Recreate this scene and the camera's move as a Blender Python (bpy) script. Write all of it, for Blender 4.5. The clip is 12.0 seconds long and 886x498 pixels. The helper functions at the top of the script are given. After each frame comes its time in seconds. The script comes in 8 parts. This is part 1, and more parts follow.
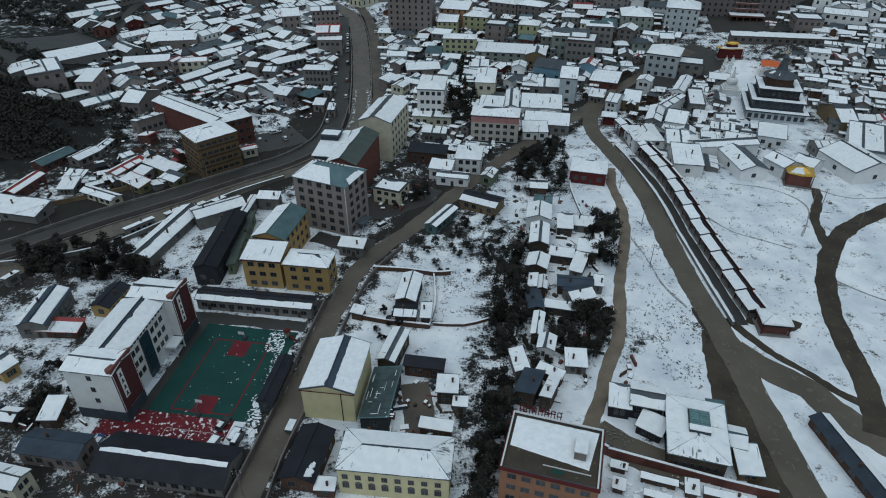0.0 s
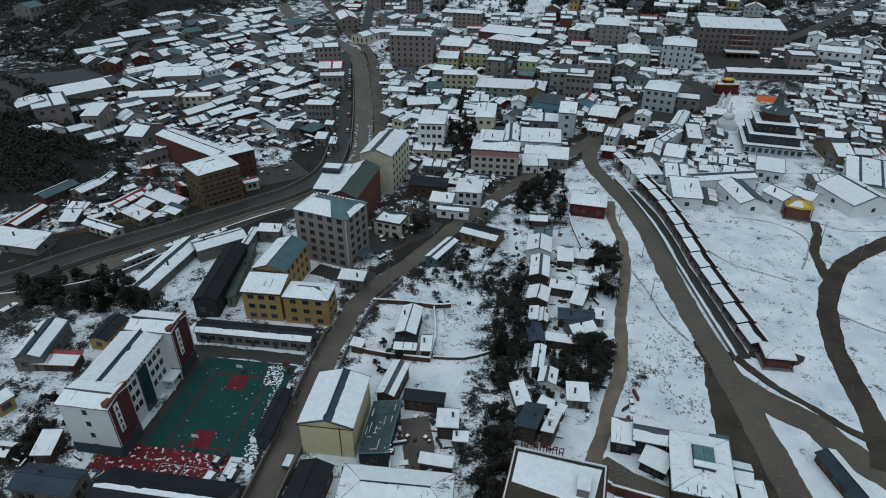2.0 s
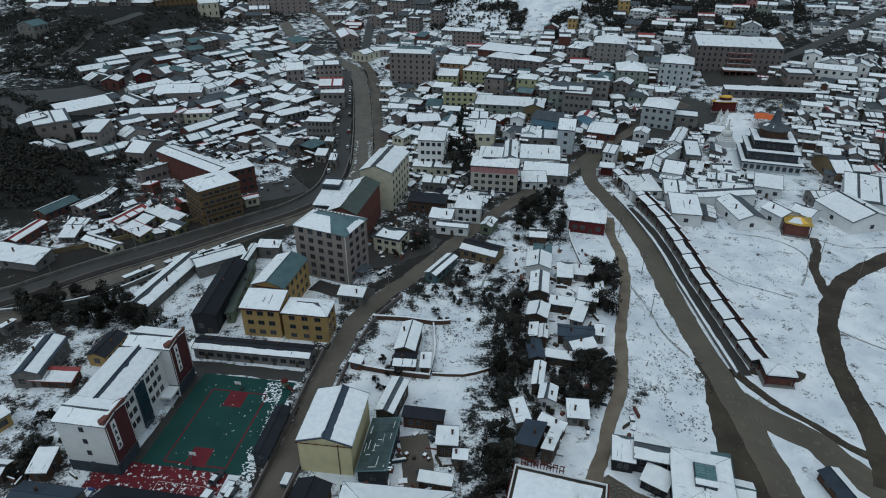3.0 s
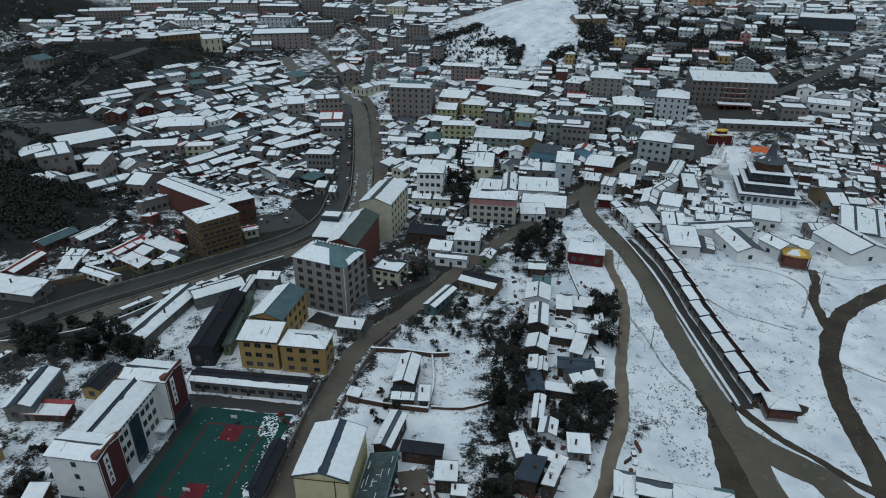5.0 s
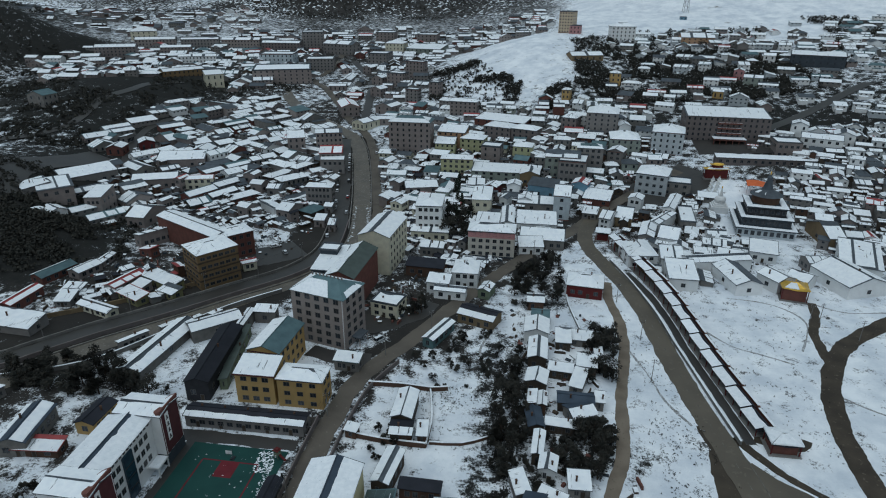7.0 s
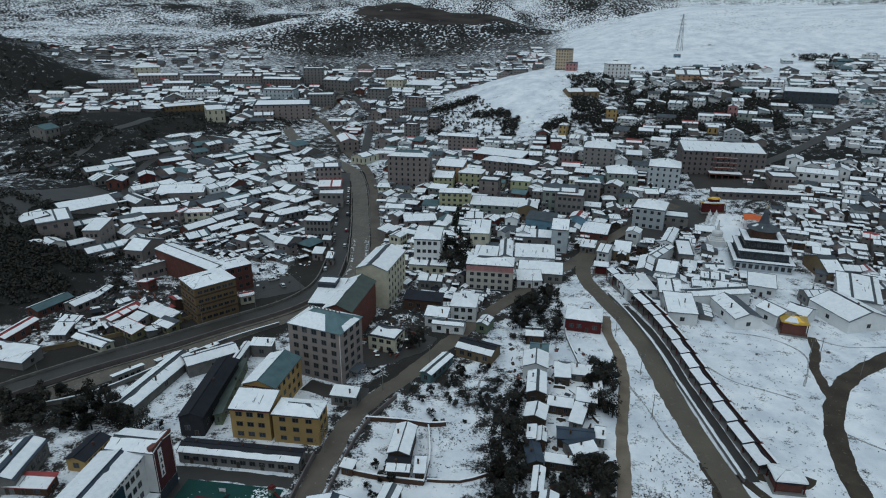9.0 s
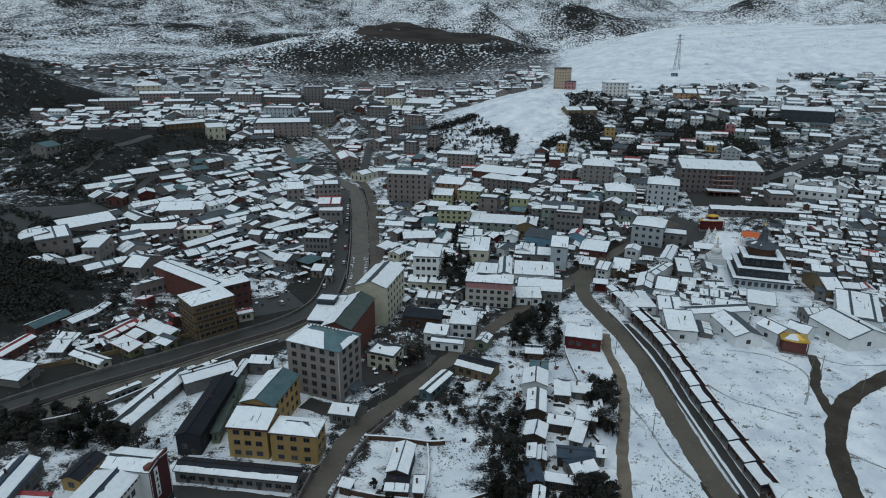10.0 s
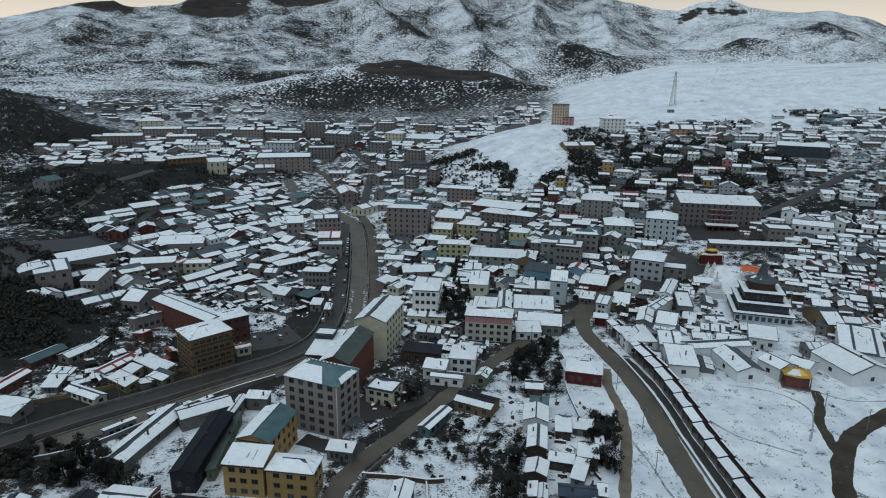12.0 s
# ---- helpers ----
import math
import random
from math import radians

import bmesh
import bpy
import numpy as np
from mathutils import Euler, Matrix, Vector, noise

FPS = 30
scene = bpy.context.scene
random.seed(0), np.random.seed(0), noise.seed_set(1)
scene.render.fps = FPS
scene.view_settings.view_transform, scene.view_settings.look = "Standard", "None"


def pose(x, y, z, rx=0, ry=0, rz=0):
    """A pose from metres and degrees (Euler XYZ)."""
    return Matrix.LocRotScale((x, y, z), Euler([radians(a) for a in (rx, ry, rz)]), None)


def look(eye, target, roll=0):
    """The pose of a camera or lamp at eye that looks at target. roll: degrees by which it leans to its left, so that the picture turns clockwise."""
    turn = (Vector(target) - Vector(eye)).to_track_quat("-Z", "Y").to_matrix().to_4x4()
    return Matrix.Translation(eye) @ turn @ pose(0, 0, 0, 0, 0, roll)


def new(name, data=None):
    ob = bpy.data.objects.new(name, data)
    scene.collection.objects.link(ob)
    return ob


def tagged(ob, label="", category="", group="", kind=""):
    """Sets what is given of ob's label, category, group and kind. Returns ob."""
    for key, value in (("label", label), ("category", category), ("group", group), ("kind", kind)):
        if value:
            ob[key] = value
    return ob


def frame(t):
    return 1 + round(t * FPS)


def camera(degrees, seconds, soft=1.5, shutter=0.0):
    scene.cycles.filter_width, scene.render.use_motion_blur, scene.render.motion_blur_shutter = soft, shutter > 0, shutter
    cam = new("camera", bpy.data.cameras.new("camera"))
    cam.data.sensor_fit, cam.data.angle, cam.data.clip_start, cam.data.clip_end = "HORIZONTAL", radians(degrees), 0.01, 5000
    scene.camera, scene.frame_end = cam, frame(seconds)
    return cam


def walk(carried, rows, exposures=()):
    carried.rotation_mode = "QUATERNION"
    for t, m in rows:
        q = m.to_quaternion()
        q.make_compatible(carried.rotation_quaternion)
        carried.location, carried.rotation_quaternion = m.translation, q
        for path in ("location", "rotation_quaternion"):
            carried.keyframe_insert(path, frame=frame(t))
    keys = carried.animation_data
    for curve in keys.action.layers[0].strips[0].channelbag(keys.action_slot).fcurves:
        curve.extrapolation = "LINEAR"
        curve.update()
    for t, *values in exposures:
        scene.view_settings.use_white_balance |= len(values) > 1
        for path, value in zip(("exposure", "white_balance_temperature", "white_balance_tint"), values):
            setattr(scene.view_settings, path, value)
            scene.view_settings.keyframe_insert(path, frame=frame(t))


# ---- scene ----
# ---------------------------------------------------------------- camera
cam = camera(71.107, 12.0, soft=1.08)
EYE = (0.0, 0.0, 120.0)
TILTS = [(0.0, 56.0, 0.0, 0.0), (0.5, 56.762, -0.009, 0.034), (1.0, 57.519, -0.019, 0.04), (1.5, 58.273, -0.01, 0.05),
         (2.0, 59.017, -0.045, 0.062), (2.5, 59.772, -0.077, 0.057), (3.0, 60.508, -0.098, 0.045), (5.0, 63.438, -0.191, -0.02),
         (5.5, 64.185, -0.225, -0.015), (6.0, 64.948, -0.232, -0.062), (6.5, 65.708, -0.266, -0.09), (7.0, 66.474, -0.294, -0.12),
         (9.0, 69.557, -0.406, -0.247), (9.5, 70.346, -0.444, -0.271), (10.0, 71.148, -0.463, -0.304), (10.5, 71.93, -0.479, -0.313),
         (11.0, 72.72, -0.492, -0.322), (11.5, 73.5, -0.508, -0.331), (12.0, 74.285, -0.53, -0.338)]
walk(cam, [(t, pose(*EYE, rx, ry, rz)) for t, rx, ry, rz in TILTS])

# ---------------------------------------------------------------- light
world = bpy.data.worlds.new("winter_sky")
scene.world = world
world.use_nodes = True
wn = world.node_tree
sky = wn.nodes.new("ShaderNodeTexSky")
sky.sky_type, sky.sun_disc = "NISHITA", False
sky.sun_elevation, sky.sun_rotation = radians(72), radians(214)
sky.air_density, sky.dust_density, sky.ozone_density, sky.altitude = 1.0, 2.5, 1.0, 3000
veil = wn.nodes.new("ShaderNodeMix")
veil.data_type = "RGBA"
veil.inputs[0].default_value = 0.55
veil.inputs[7].default_value = (4.35, 5.7, 6.05, 1)
wn.links.new(sky.outputs[0], veil.inputs[6])
back = wn.nodes["Background"]
back.inputs[1].default_value = 0.085
# the cloud is thin and cream-coloured low over the horizon, all the way round
where = wn.nodes.new("ShaderNodeTexCoord")
parts = wn.nodes.new("ShaderNodeSeparateXYZ")
wn.links.new(where.outputs["Generated"], parts.inputs[0])
low = wn.nodes.new("ShaderNodeMapRange")
low.inputs[1].default_value, low.inputs[2].default_value, low.inputs[3].default_value, low.inputs[4].default_value = 0.07, 0.19, 1.0, 0.0
wn.links.new(parts.outputs[2], low.inputs[0])
cream = wn.nodes.new("ShaderNodeMix")
cream.data_type = "RGBA"
cream.inputs[7].default_value = (11.5, 10.2, 8.6, 1)
wn.links.new(low.outputs[0], cream.inputs[0])
wn.links.new(veil.outputs[2], cream.inputs[6])
wn.links.new(cream.outputs[2], back.inputs[0])
sun_data = bpy.data.lights.new("sun", "SUN")
sun_data.energy, sun_data.angle, sun_data.color = 1.5, radians(75), (0.89, 0.98, 1.02)
sun_ob = new("sun", sun_data)
sun_ob.matrix_world = look((-60, 60, 360), (0, 150, 0))
scene.view_settings.exposure = -0.27


# ---------------------------------------------------------------- materials
def rgba(c):
    return (c[0], c[1], c[2], 1.0)


def surface(name, base, second, scale, rough=0.8, grain=6.0, bump=0.15, metal=0.0, vary=0.12, third=None, spots=0.62):
    """A matt surface with broad blotches, fine grain and a tone of its own for each object."""
    m = bpy.data.materials.new(name)
    m.use_nodes = True
    t = m.node_tree
    n, l = t.nodes, t.links
    bsdf = n["Principled BSDF"]
    geo = n.new("ShaderNodeNewGeometry")
    big, fine = n.new("ShaderNodeTexNoise"), n.new("ShaderNodeTexNoise")
    big.inputs["Scale"].default_value, big.inputs["Detail"].default_value = scale, 5
    fine.inputs["Scale"].default_value, fine.inputs["Detail"].default_value = grain, 3
    l.new(geo.outputs["Position"], big.inputs["Vector"])
    l.new(geo.outputs["Position"], fine.inputs["Vector"])
    ramp = n.new("ShaderNodeMapRange")
    ramp.inputs[1].default_value, ramp.inputs[2].default_value = 0.38, 0.66
    l.new(big.outputs[0], ramp.inputs[0])
    mix = n.new("ShaderNodeMix")
    mix.data_type = "RGBA"
    mix.inputs[6].default_value, mix.inputs[7].default_value = rgba(base), rgba(second)
    l.new(ramp.outputs[0], mix.inputs[0])
    out = mix.outputs[2]
    if third:
        spot = n.new("ShaderNodeMapRange")
        spot.inputs[1].default_value, spot.inputs[2].default_value = spots, spots + 0.05
        l.new(fine.outputs[0], spot.inputs[0])
        mix3 = n.new("ShaderNodeMix")
        mix3.data_type = "RGBA"
        mix3.inputs[7].default_value = rgba(third)
        l.new(spot.outputs[0], mix3.inputs[0])
        l.new(out, mix3.inputs[6])
        out = mix3.outputs[2]
    info, tone = n.new("ShaderNodeObjectInfo"), n.new("ShaderNodeMapRange")
    tone.inputs[3].default_value, tone.inputs[4].default_value = 1 - vary, 1 + vary
    l.new(info.outputs["Random"], tone.inputs[0])
    hsv = n.new("ShaderNodeHueSaturation")
    l.new(tone.outputs[0], hsv.inputs["Value"])
    l.new(out, hsv.inputs["Color"])
    l.new(hsv.outputs[0], bsdf.inputs["Base Color"])
    bsdf.inputs["Roughness"].default_value, bsdf.inputs["Metallic"].default_value = rough, metal
    bsdf.inputs["Specular IOR Level"].default_value = 0.15 if rough > 0.52 else 0.5
    if bump:
        b = n.new("ShaderNodeBump")
        b.inputs["Strength"].default_value, b.inputs["Distance"].default_value = bump, 0.1
        l.new(fine.outputs[0], b.inputs["Height"])
        l.new(b.outputs[0], bsdf.inputs["Normal"])
    return m


SNOW = surface("snow", (0.82, 0.85, 0.88), (0.72, 0.76, 0.80), 0.8, 0.65, 2.2, 0.35, vary=0.08, third=(0.48, 0.51, 0.55), spots=0.68)


def roof_snow():
    """Snow thinned in streaks that run down the slope, so that ribs and sheets of the roof show through."""
    m = surface("roof_snow", (0.83, 0.86, 0.88), (0.74, 0.78, 0.82), 0.5, 0.65, 2.6, 0.3, vary=0.07)
    t = m.node_tree
    n, l = t.nodes, t.links
    bsdf = n["Principled BSDF"]
    clean = bsdf.inputs["Base Color"].links[0].from_socket
    geo = n.new("ShaderNodeNewGeometry")

    def vec(op, a, b=None, out=0):
        k = n.new("ShaderNodeVectorMath")
        k.operation = op
        for v, i in ((a, 0), (b, 1)):
            if isinstance(v, tuple):
                k.inputs[i].default_value = v
            elif v is not None:
                l.new(v, k.inputs[i])
        return k.outputs[out]

    def rng(v, a, b, lo=0.0, hi=1.0):
        k = n.new("ShaderNodeMapRange")
        k.inputs[1].default_value, k.inputs[2].default_value, k.inputs[3].default_value, k.inputs[4].default_value = a, b, lo, hi
        l.new(v, k.inputs[0])
        return k.outputs[0]

    def mul(a, b, op="MULTIPLY"):
        k = n.new("ShaderNodeMath")
        k.operation = op
        for v, i in ((a, 0), (b, 1)):
            if isinstance(v, float):
                k.inputs[i].default_value = v
            else:
                l.new(v, k.inputs[i])
        return k.outputs[0]

    across = vec("CROSS_PRODUCT", geo.outputs["True Normal"], (0.0, 0.0, 1.0))
    tilt = rng(vec("LENGTH", across, None, 1), 0.05, 0.10)
    u = vec("DOT_PRODUCT", geo.outputs["Position"], vec("NORMALIZE", across), 1)
    sep = n.new("ShaderNodeSeparateXYZ")
    l.new(geo.outputs["Position"], sep.inputs[0])
    run = n.new("ShaderNodeCombineXYZ")
    l.new(mul(u, 0.9), run.inputs[0]), l.new(mul(sep.outputs[2], 0.5), run.inputs[1]), l.new(mul(geo.outputs["Random Per Island"], 90.0), run.inputs[2])
    streak = n.new("ShaderNodeTexNoise")
    streak.inputs["Scale"].default_value, streak.inputs["Detail"].default_value, streak.inputs["Roughness"].default_value = 1.0, 3, 0.6
    l.new(run.outputs[0], streak.inputs["Vector"])
    # some roofs have lost a good part of their snow, most only a line or two
    lost = rng(geo.outputs["Random Per Island"], 0.15, 1.0, -0.12, 0.06)
    bare = mul(rng(mul(streak.outputs[0], lost, "ADD"), 0.62, 0.67), tilt)
    blot = n.new("ShaderNodeTexNoise")
    blot.inputs["Scale"].default_value, blot.inputs["Detail"].default_value = 0.45, 6
    l.new(geo.outputs["Position"], blot.inputs["Vector"])
    bare = mul(bare, rng(mul(blot.outputs[0], mul(lost, 1.5), "ADD"), 0.70, 0.78), "MAXIMUM")
    mix = n.new("ShaderNodeMix")
    mix.data_type = "RGBA"
    mix.inputs[7].default_value = (0.10, 0.11, 0.12, 1)
    l.new(mul(bare, 0.85), mix.inputs[0]), l.new(clean, mix.inputs[6])
    l.new(mix.outputs[2], bsdf.inputs["Base Color"])
    return m


ROOF_SNOW = roof_snow()
GLASS = surface("window_glass", (0.02, 0.025, 0.03), (0.035, 0.04, 0.05), 0.8, 0.12, 2.0, 0.0, vary=0.3)
FRAME = surface("window_frame_paint", (0.12, 0.118, 0.115), (0.09, 0.088, 0.086), 2.0, 0.6, 8.0, 0.0)
WALLS = {
    "grey": ((0.324, 0.306, 0.294), (0.252, 0.24, 0.234)), "stone": ((0.288, 0.276, 0.258), (0.18, 0.174, 0.168)),
    "cream": ((0.87, 0.825, 0.645), (0.72, 0.675, 0.54)), "white": ((1.12, 1.14, 1.14), (1.05, 1.06, 1.06)), "paleyellow": ((1.05, 0.95, 0.58), (0.95, 0.86, 0.55)),
    "yellow": ((0.648, 0.432, 0.184), (0.583, 0.389, 0.162)), "ochre": ((0.32, 0.235, 0.14), (0.25, 0.185, 0.12)),
    "brick": ((0.15, 0.085, 0.06), (0.10, 0.07, 0.055)), "timber": ((0.11, 0.085, 0.065), (0.075, 0.06, 0.05)),
    "teal": ((0.13, 0.23, 0.24), (0.10, 0.18, 0.19)), "green": ((0.24, 0.29, 0.20), (0.17, 0.21, 0.15)),
    "greygreen": ((0.396, 0.444, 0.396), (0.312, 0.36, 0.324)), "yellowgreen": ((0.69, 0.69, 0.414), (0.566, 0.566, 0.345)),
    "red": ((0.17, 0.036, 0.036), (0.13, 0.03, 0.03)), "redbrown": ((0.24, 0.102, 0.084), (0.168, 0.078, 0.066)),
    "tan": ((0.372, 0.318, 0.3), (0.288, 0.252, 0.24)), "peach": ((0.6, 0.372, 0.228), (0.48, 0.3, 0.192)),
    "pink": ((0.662, 0.331, 0.331), (0.524, 0.276, 0.276)), "pinkband": ((0.825, 0.78, 0.69), (0.675, 0.63, 0.57)),
    "paleblue": ((0.66, 0.744, 0.792), (0.54, 0.612, 0.66)), "blue": ((0.24, 0.432, 0.564), (0.192, 0.348, 0.456)),
    "whiteblue": ((0.696, 0.756, 0.792), (0.576, 0.624, 0.66)), "greybrown": ((0.264, 0.228, 0.222), (0.204, 0.18, 0.174)),
    "beige": ((0.744, 0.6, 0.432), (0.66, 0.54, 0.396)), "maroon": ((0.15, 0.055, 0.06), (0.12, 0.045, 0.05)), "olive": ((0.35, 0.33, 0.17), (0.27, 0.26, 0.14)), "slatewall": ((0.08, 0.10, 0.12), (0.06, 0.075, 0.09)),
    "charcoal": ((0.05, 0.052, 0.06), (0.035, 0.037, 0.042)), "orange": ((0.40, 0.20, 0.12), (0.36, 0.18, 0.11)),
    "mauve": ((0.468, 0.41, 0.384), (0.416, 0.364, 0.345)), "brown": ((0.29, 0.195, 0.105), (0.23, 0.155, 0.085)),
}
COLOUR_WORDS = {"pinkband": "pink-banded cream", "greygreen": "grey-green", "yellowgreen": "pale yellow-green", "redbrown": "red-brown",
                "paleblue": "pale blue", "paleyellow": "pale yellow", "whiteblue": "bluish white", "greybrown": "grey-brown", "slatewall": "slate-coloured", "stone": "grey stone",
                "brick": "dark brick", "timber": "dark timber"}
WALL = {k: surface("wall_" + k, tuple(0.62 * v for v in a), tuple(0.40 * v + 0.2 * u for u, v in zip(a, b)), 0.5, 0.85, 4.0, 0.12, third=tuple(v * 0.42 for v in a), spots=0.70) for k, (a, b) in WALLS.items()}
ROOFS = {"slate": ((0.085, 0.10, 0.115), (0.06, 0.07, 0.082)), "teal": ((0.10, 0.165, 0.18), (0.075, 0.125, 0.14)),
         "charcoal": ((0.022, 0.024, 0.032), (0.016, 0.018, 0.024)), "slateblue": ((0.045, 0.062, 0.085), (0.033, 0.046, 0.063)),
         "red": ((0.33, 0.07, 0.07), (0.25, 0.055, 0.055)), "greenroof": ((0.075, 0.095, 0.088), (0.06, 0.076, 0.07))}
ROOF = {k: surface("roof_" + k, a, b, 0.3, 0.6, 2.5, 0.2, vary=0.2, third=tuple(v * 0.6 for v in b), spots=0.68) for k, (a, b) in ROOFS.items()}
ASPHALT = surface("wet_asphalt", (0.122, 0.105, 0.083), (0.092, 0.080, 0.065), 0.06, 0.55, 0.5, 0.1, vary=0.03, third=(0.13, 0.113, 0.09), spots=0.60)
STREET = surface("dirty_street", (0.125, 0.108, 0.090), (0.080, 0.070, 0.060), 0.09, 0.6, 0.9, 0.15, vary=0.03, third=(0.16, 0.145, 0.125), spots=0.66)
DARK_ASPHALT = surface("dark_wet_asphalt", (0.043, 0.040, 0.037), (0.031, 0.029, 0.028), 0.12, 0.5, 0.5, 0.1, vary=0.03, third=(0.042, 0.039, 0.036), spots=0.56)
MUD = surface("muddy_track", (0.068, 0.055, 0.042), (0.040, 0.033, 0.026), 0.12, 0.7, 0.9, 0.3, vary=0.03, third=(0.11, 0.092, 0.072), spots=0.64)
LANE_EARTH = surface("brown_lane_earth", (0.20, 0.165, 0.13), (0.15, 0.122, 0.095), 0.2, 0.75, 1.2, 0.3, vary=0.03, third=(0.14, 0.12, 0.095), spots=0.62)
RIVER = surface("stony_river_bed", (0.125, 0.108, 0.085), (0.085, 0.074, 0.06), 0.2, 0.5, 1.0, 0.6, vary=0.03, third=(0.21, 0.19, 0.17), spots=0.6)
CONCRETE = surface("concrete", (0.20, 0.195, 0.185), (0.14, 0.135, 0.13), 0.2, 0.85, 3.0, 0.2)


def land_material():
    """Snow, scrub and bare earth mixed by the cover and brush of the ground."""
    m = bpy.data.materials.new("winter_ground")
    m.use_nodes = True
    t = m.node_tree
    n, l = t.nodes, t.links
    bsdf = n["Principled BSDF"]
    geo = n.new("ShaderNodeNewGeometry")
    cover, brush, far, rock = [n.new("ShaderNodeAttribute") for _ in range(4)]
    cover.attribute_name, brush.attribute_name, far.attribute_name, rock.attribute_name = "cover", "brush", "far", "rock"

    def tex(scale, detail, rough=0.6):
        k = n.new("ShaderNodeTexNoise")
        k.inputs["Scale"].default_value, k.inputs["Detail"].default_value, k.inputs["Roughness"].default_value = scale, detail, rough
        l.new(geo.outputs["Position"], k.inputs["Vector"])
        return k.outputs[0]

    def mixf(f, a, b):
        k = n.new("ShaderNodeMix")
        l.new(f, k.inputs[0]), l.new(a, k.inputs[2]), l.new(b, k.inputs[3])
        return k.outputs[0]

    def mixc(f, a, b):
        k = n.new("ShaderNodeMix")
        k.data_type = "RGBA"
        l.new(f, k.inputs[0])
        for s, i in ((a, 6), (b, 7)):
            if isinstance(s, tuple):
                k.inputs[i].default_value = rgba(s)
            else:
                l.new(s, k.inputs[i])
        return k.outputs[2]

    def maths(op, a, b):
        k = n.new("ShaderNodeMath")
        k.operation = op
        for s, i in ((a, 0), (b, 1)):
            if isinstance(s, (int, float)):
                k.inputs[i].default_value = s
            else:
                l.new(s, k.inputs[i])
        return k.outputs[0]

    def step(v, a, b):
        k = n.new("ShaderNodeMapRange")
        k.inputs[1].default_value, k.inputs[2].default_value = a, b
        l.new(v, k.inputs[0])
        return k.outputs[0]

    near_patch = maths("ADD", tex(0.17, 9, 0.66), maths("MULTIPLY", maths("SUBTRACT", tex(1.3, 5, 0.75), 0.5), 0.62))
    patch = near_patch
    near_f = step(maths("ADD", maths("SUBTRACT", cover.outputs["Fac"], 0.5), maths("MULTIPLY", maths("SUBTRACT", near_patch, 0.5), 2.2)), -0.10, 0.16)

    def dots(scale):
        """Distance to the nearest bush of a scatter, in parts of their spacing."""
        k = n.new("ShaderNodeTexVoronoi")
        k.inputs["Scale"].default_value = scale
        l.new(geo.outputs["Position"], k.inputs["Vector"])
        return k.outputs["Distance"]

    # single bushes stand dark in the snow of the slopes, thick where the cover is thin
    thin = maths("ADD", maths("SUBTRACT", 1.25, cover.outputs["Fac"]), maths("MULTIPLY", maths("SUBTRACT", tex(0.011, 7, 0.62), 0.5), 1.25))
    small_f = step(maths("SUBTRACT", dots(0.23), maths("MULTIPLY", thin, 0.88)), -0.07, 0.07)
    large_f = step(maths("SUBTRACT", dots(0.14), maths("MULTIPLY", thin, 0.62)), -0.04, 0.05)
    far_f = maths("MULTIPLY", small_f, large_f)
    snow_f = mixf(far.outputs["Fac"], near_f, far_f)
    ledge = n.new("ShaderNodeVectorMath")
    ledge.operation = "MULTIPLY"
    ledge.inputs[1].default_value = (0.02, 0.02, 0.16)
    l.new(geo.outputs["Position"], ledge.inputs[0])
    strata = n.new("ShaderNodeTexNoise")
    strata.inputs["Scale"].default_value, strata.inputs["Detail"].default_value = 1.0, 6
    l.new(ledge.outputs[0], strata.inputs["Vector"])
    ragged = maths("ADD", maths("MULTIPLY", maths("SUBTRACT", strata.outputs[0], 0.5), 1.6), maths("MULTIPLY", maths("SUBTRACT", tex(0.03, 6, 0.7), 0.5), 1.5))
    stone_f = step(maths("ADD", rock.outputs["Fac"], ragged), 0.45, 0.6)
    stone = mixc(step(strata.outputs[0], 0.35, 0.65), (0.026, 0.024, 0.024), (0.062, 0.052, 0.047))
    earth = mixc(tex(0.08, 5), (0.020, 0.020, 0.020), (0.046, 0.042, 0.038))
    weeds = mixc(tex(0.25, 4), (0.012, 0.014, 0.014), (0.030, 0.029, 0.027))
    bare = mixc(step(maths("ADD", brush.outputs["Fac"], maths("SUBTRACT", tex(0.12, 5), 0.5)), 0.35, 0.6), earth, weeds)
    drift = n.new("ShaderNodeVectorMath")
    drift.operation = "MULTIPLY"
    drift.inputs[1].default_value = (0.012, 0.06, 0.3)
    l.new(geo.outputs["Position"], drift.inputs[0])
    lines = n.new("ShaderNodeTexNoise")
    lines.inputs["Scale"].default_value, lines.inputs["Detail"].default_value = 1.0, 8
    l.new(drift.outputs[0], lines.inputs["Vector"])
    grey = mixf(far.outputs["Fac"], step(tex(0.07, 8, 0.65), 0.36, 0.62), step(lines.outputs[0], 0.36, 0.6))
    white = mixc(grey, (0.58, 0.63, 0.69), (0.83, 0.86, 0.89))
    l.new(mixc(stone_f, mixc(snow_f, bare, white), stone), bsdf.inputs["Base Color"])
    bsdf.inputs["Roughness"].default_value = 0.9
    bsdf.inputs["Specular IOR Level"].default_value = 0.1
    b = n.new("ShaderNodeBump")
    b.inputs["Strength"].default_value, b.inputs["Distance"].default_value = 0.5, 0.4
    l.new(patch, b.inputs["Height"])
    l.new(b.outputs[0], bsdf.inputs["Normal"])
    return m


LAND = land_material()


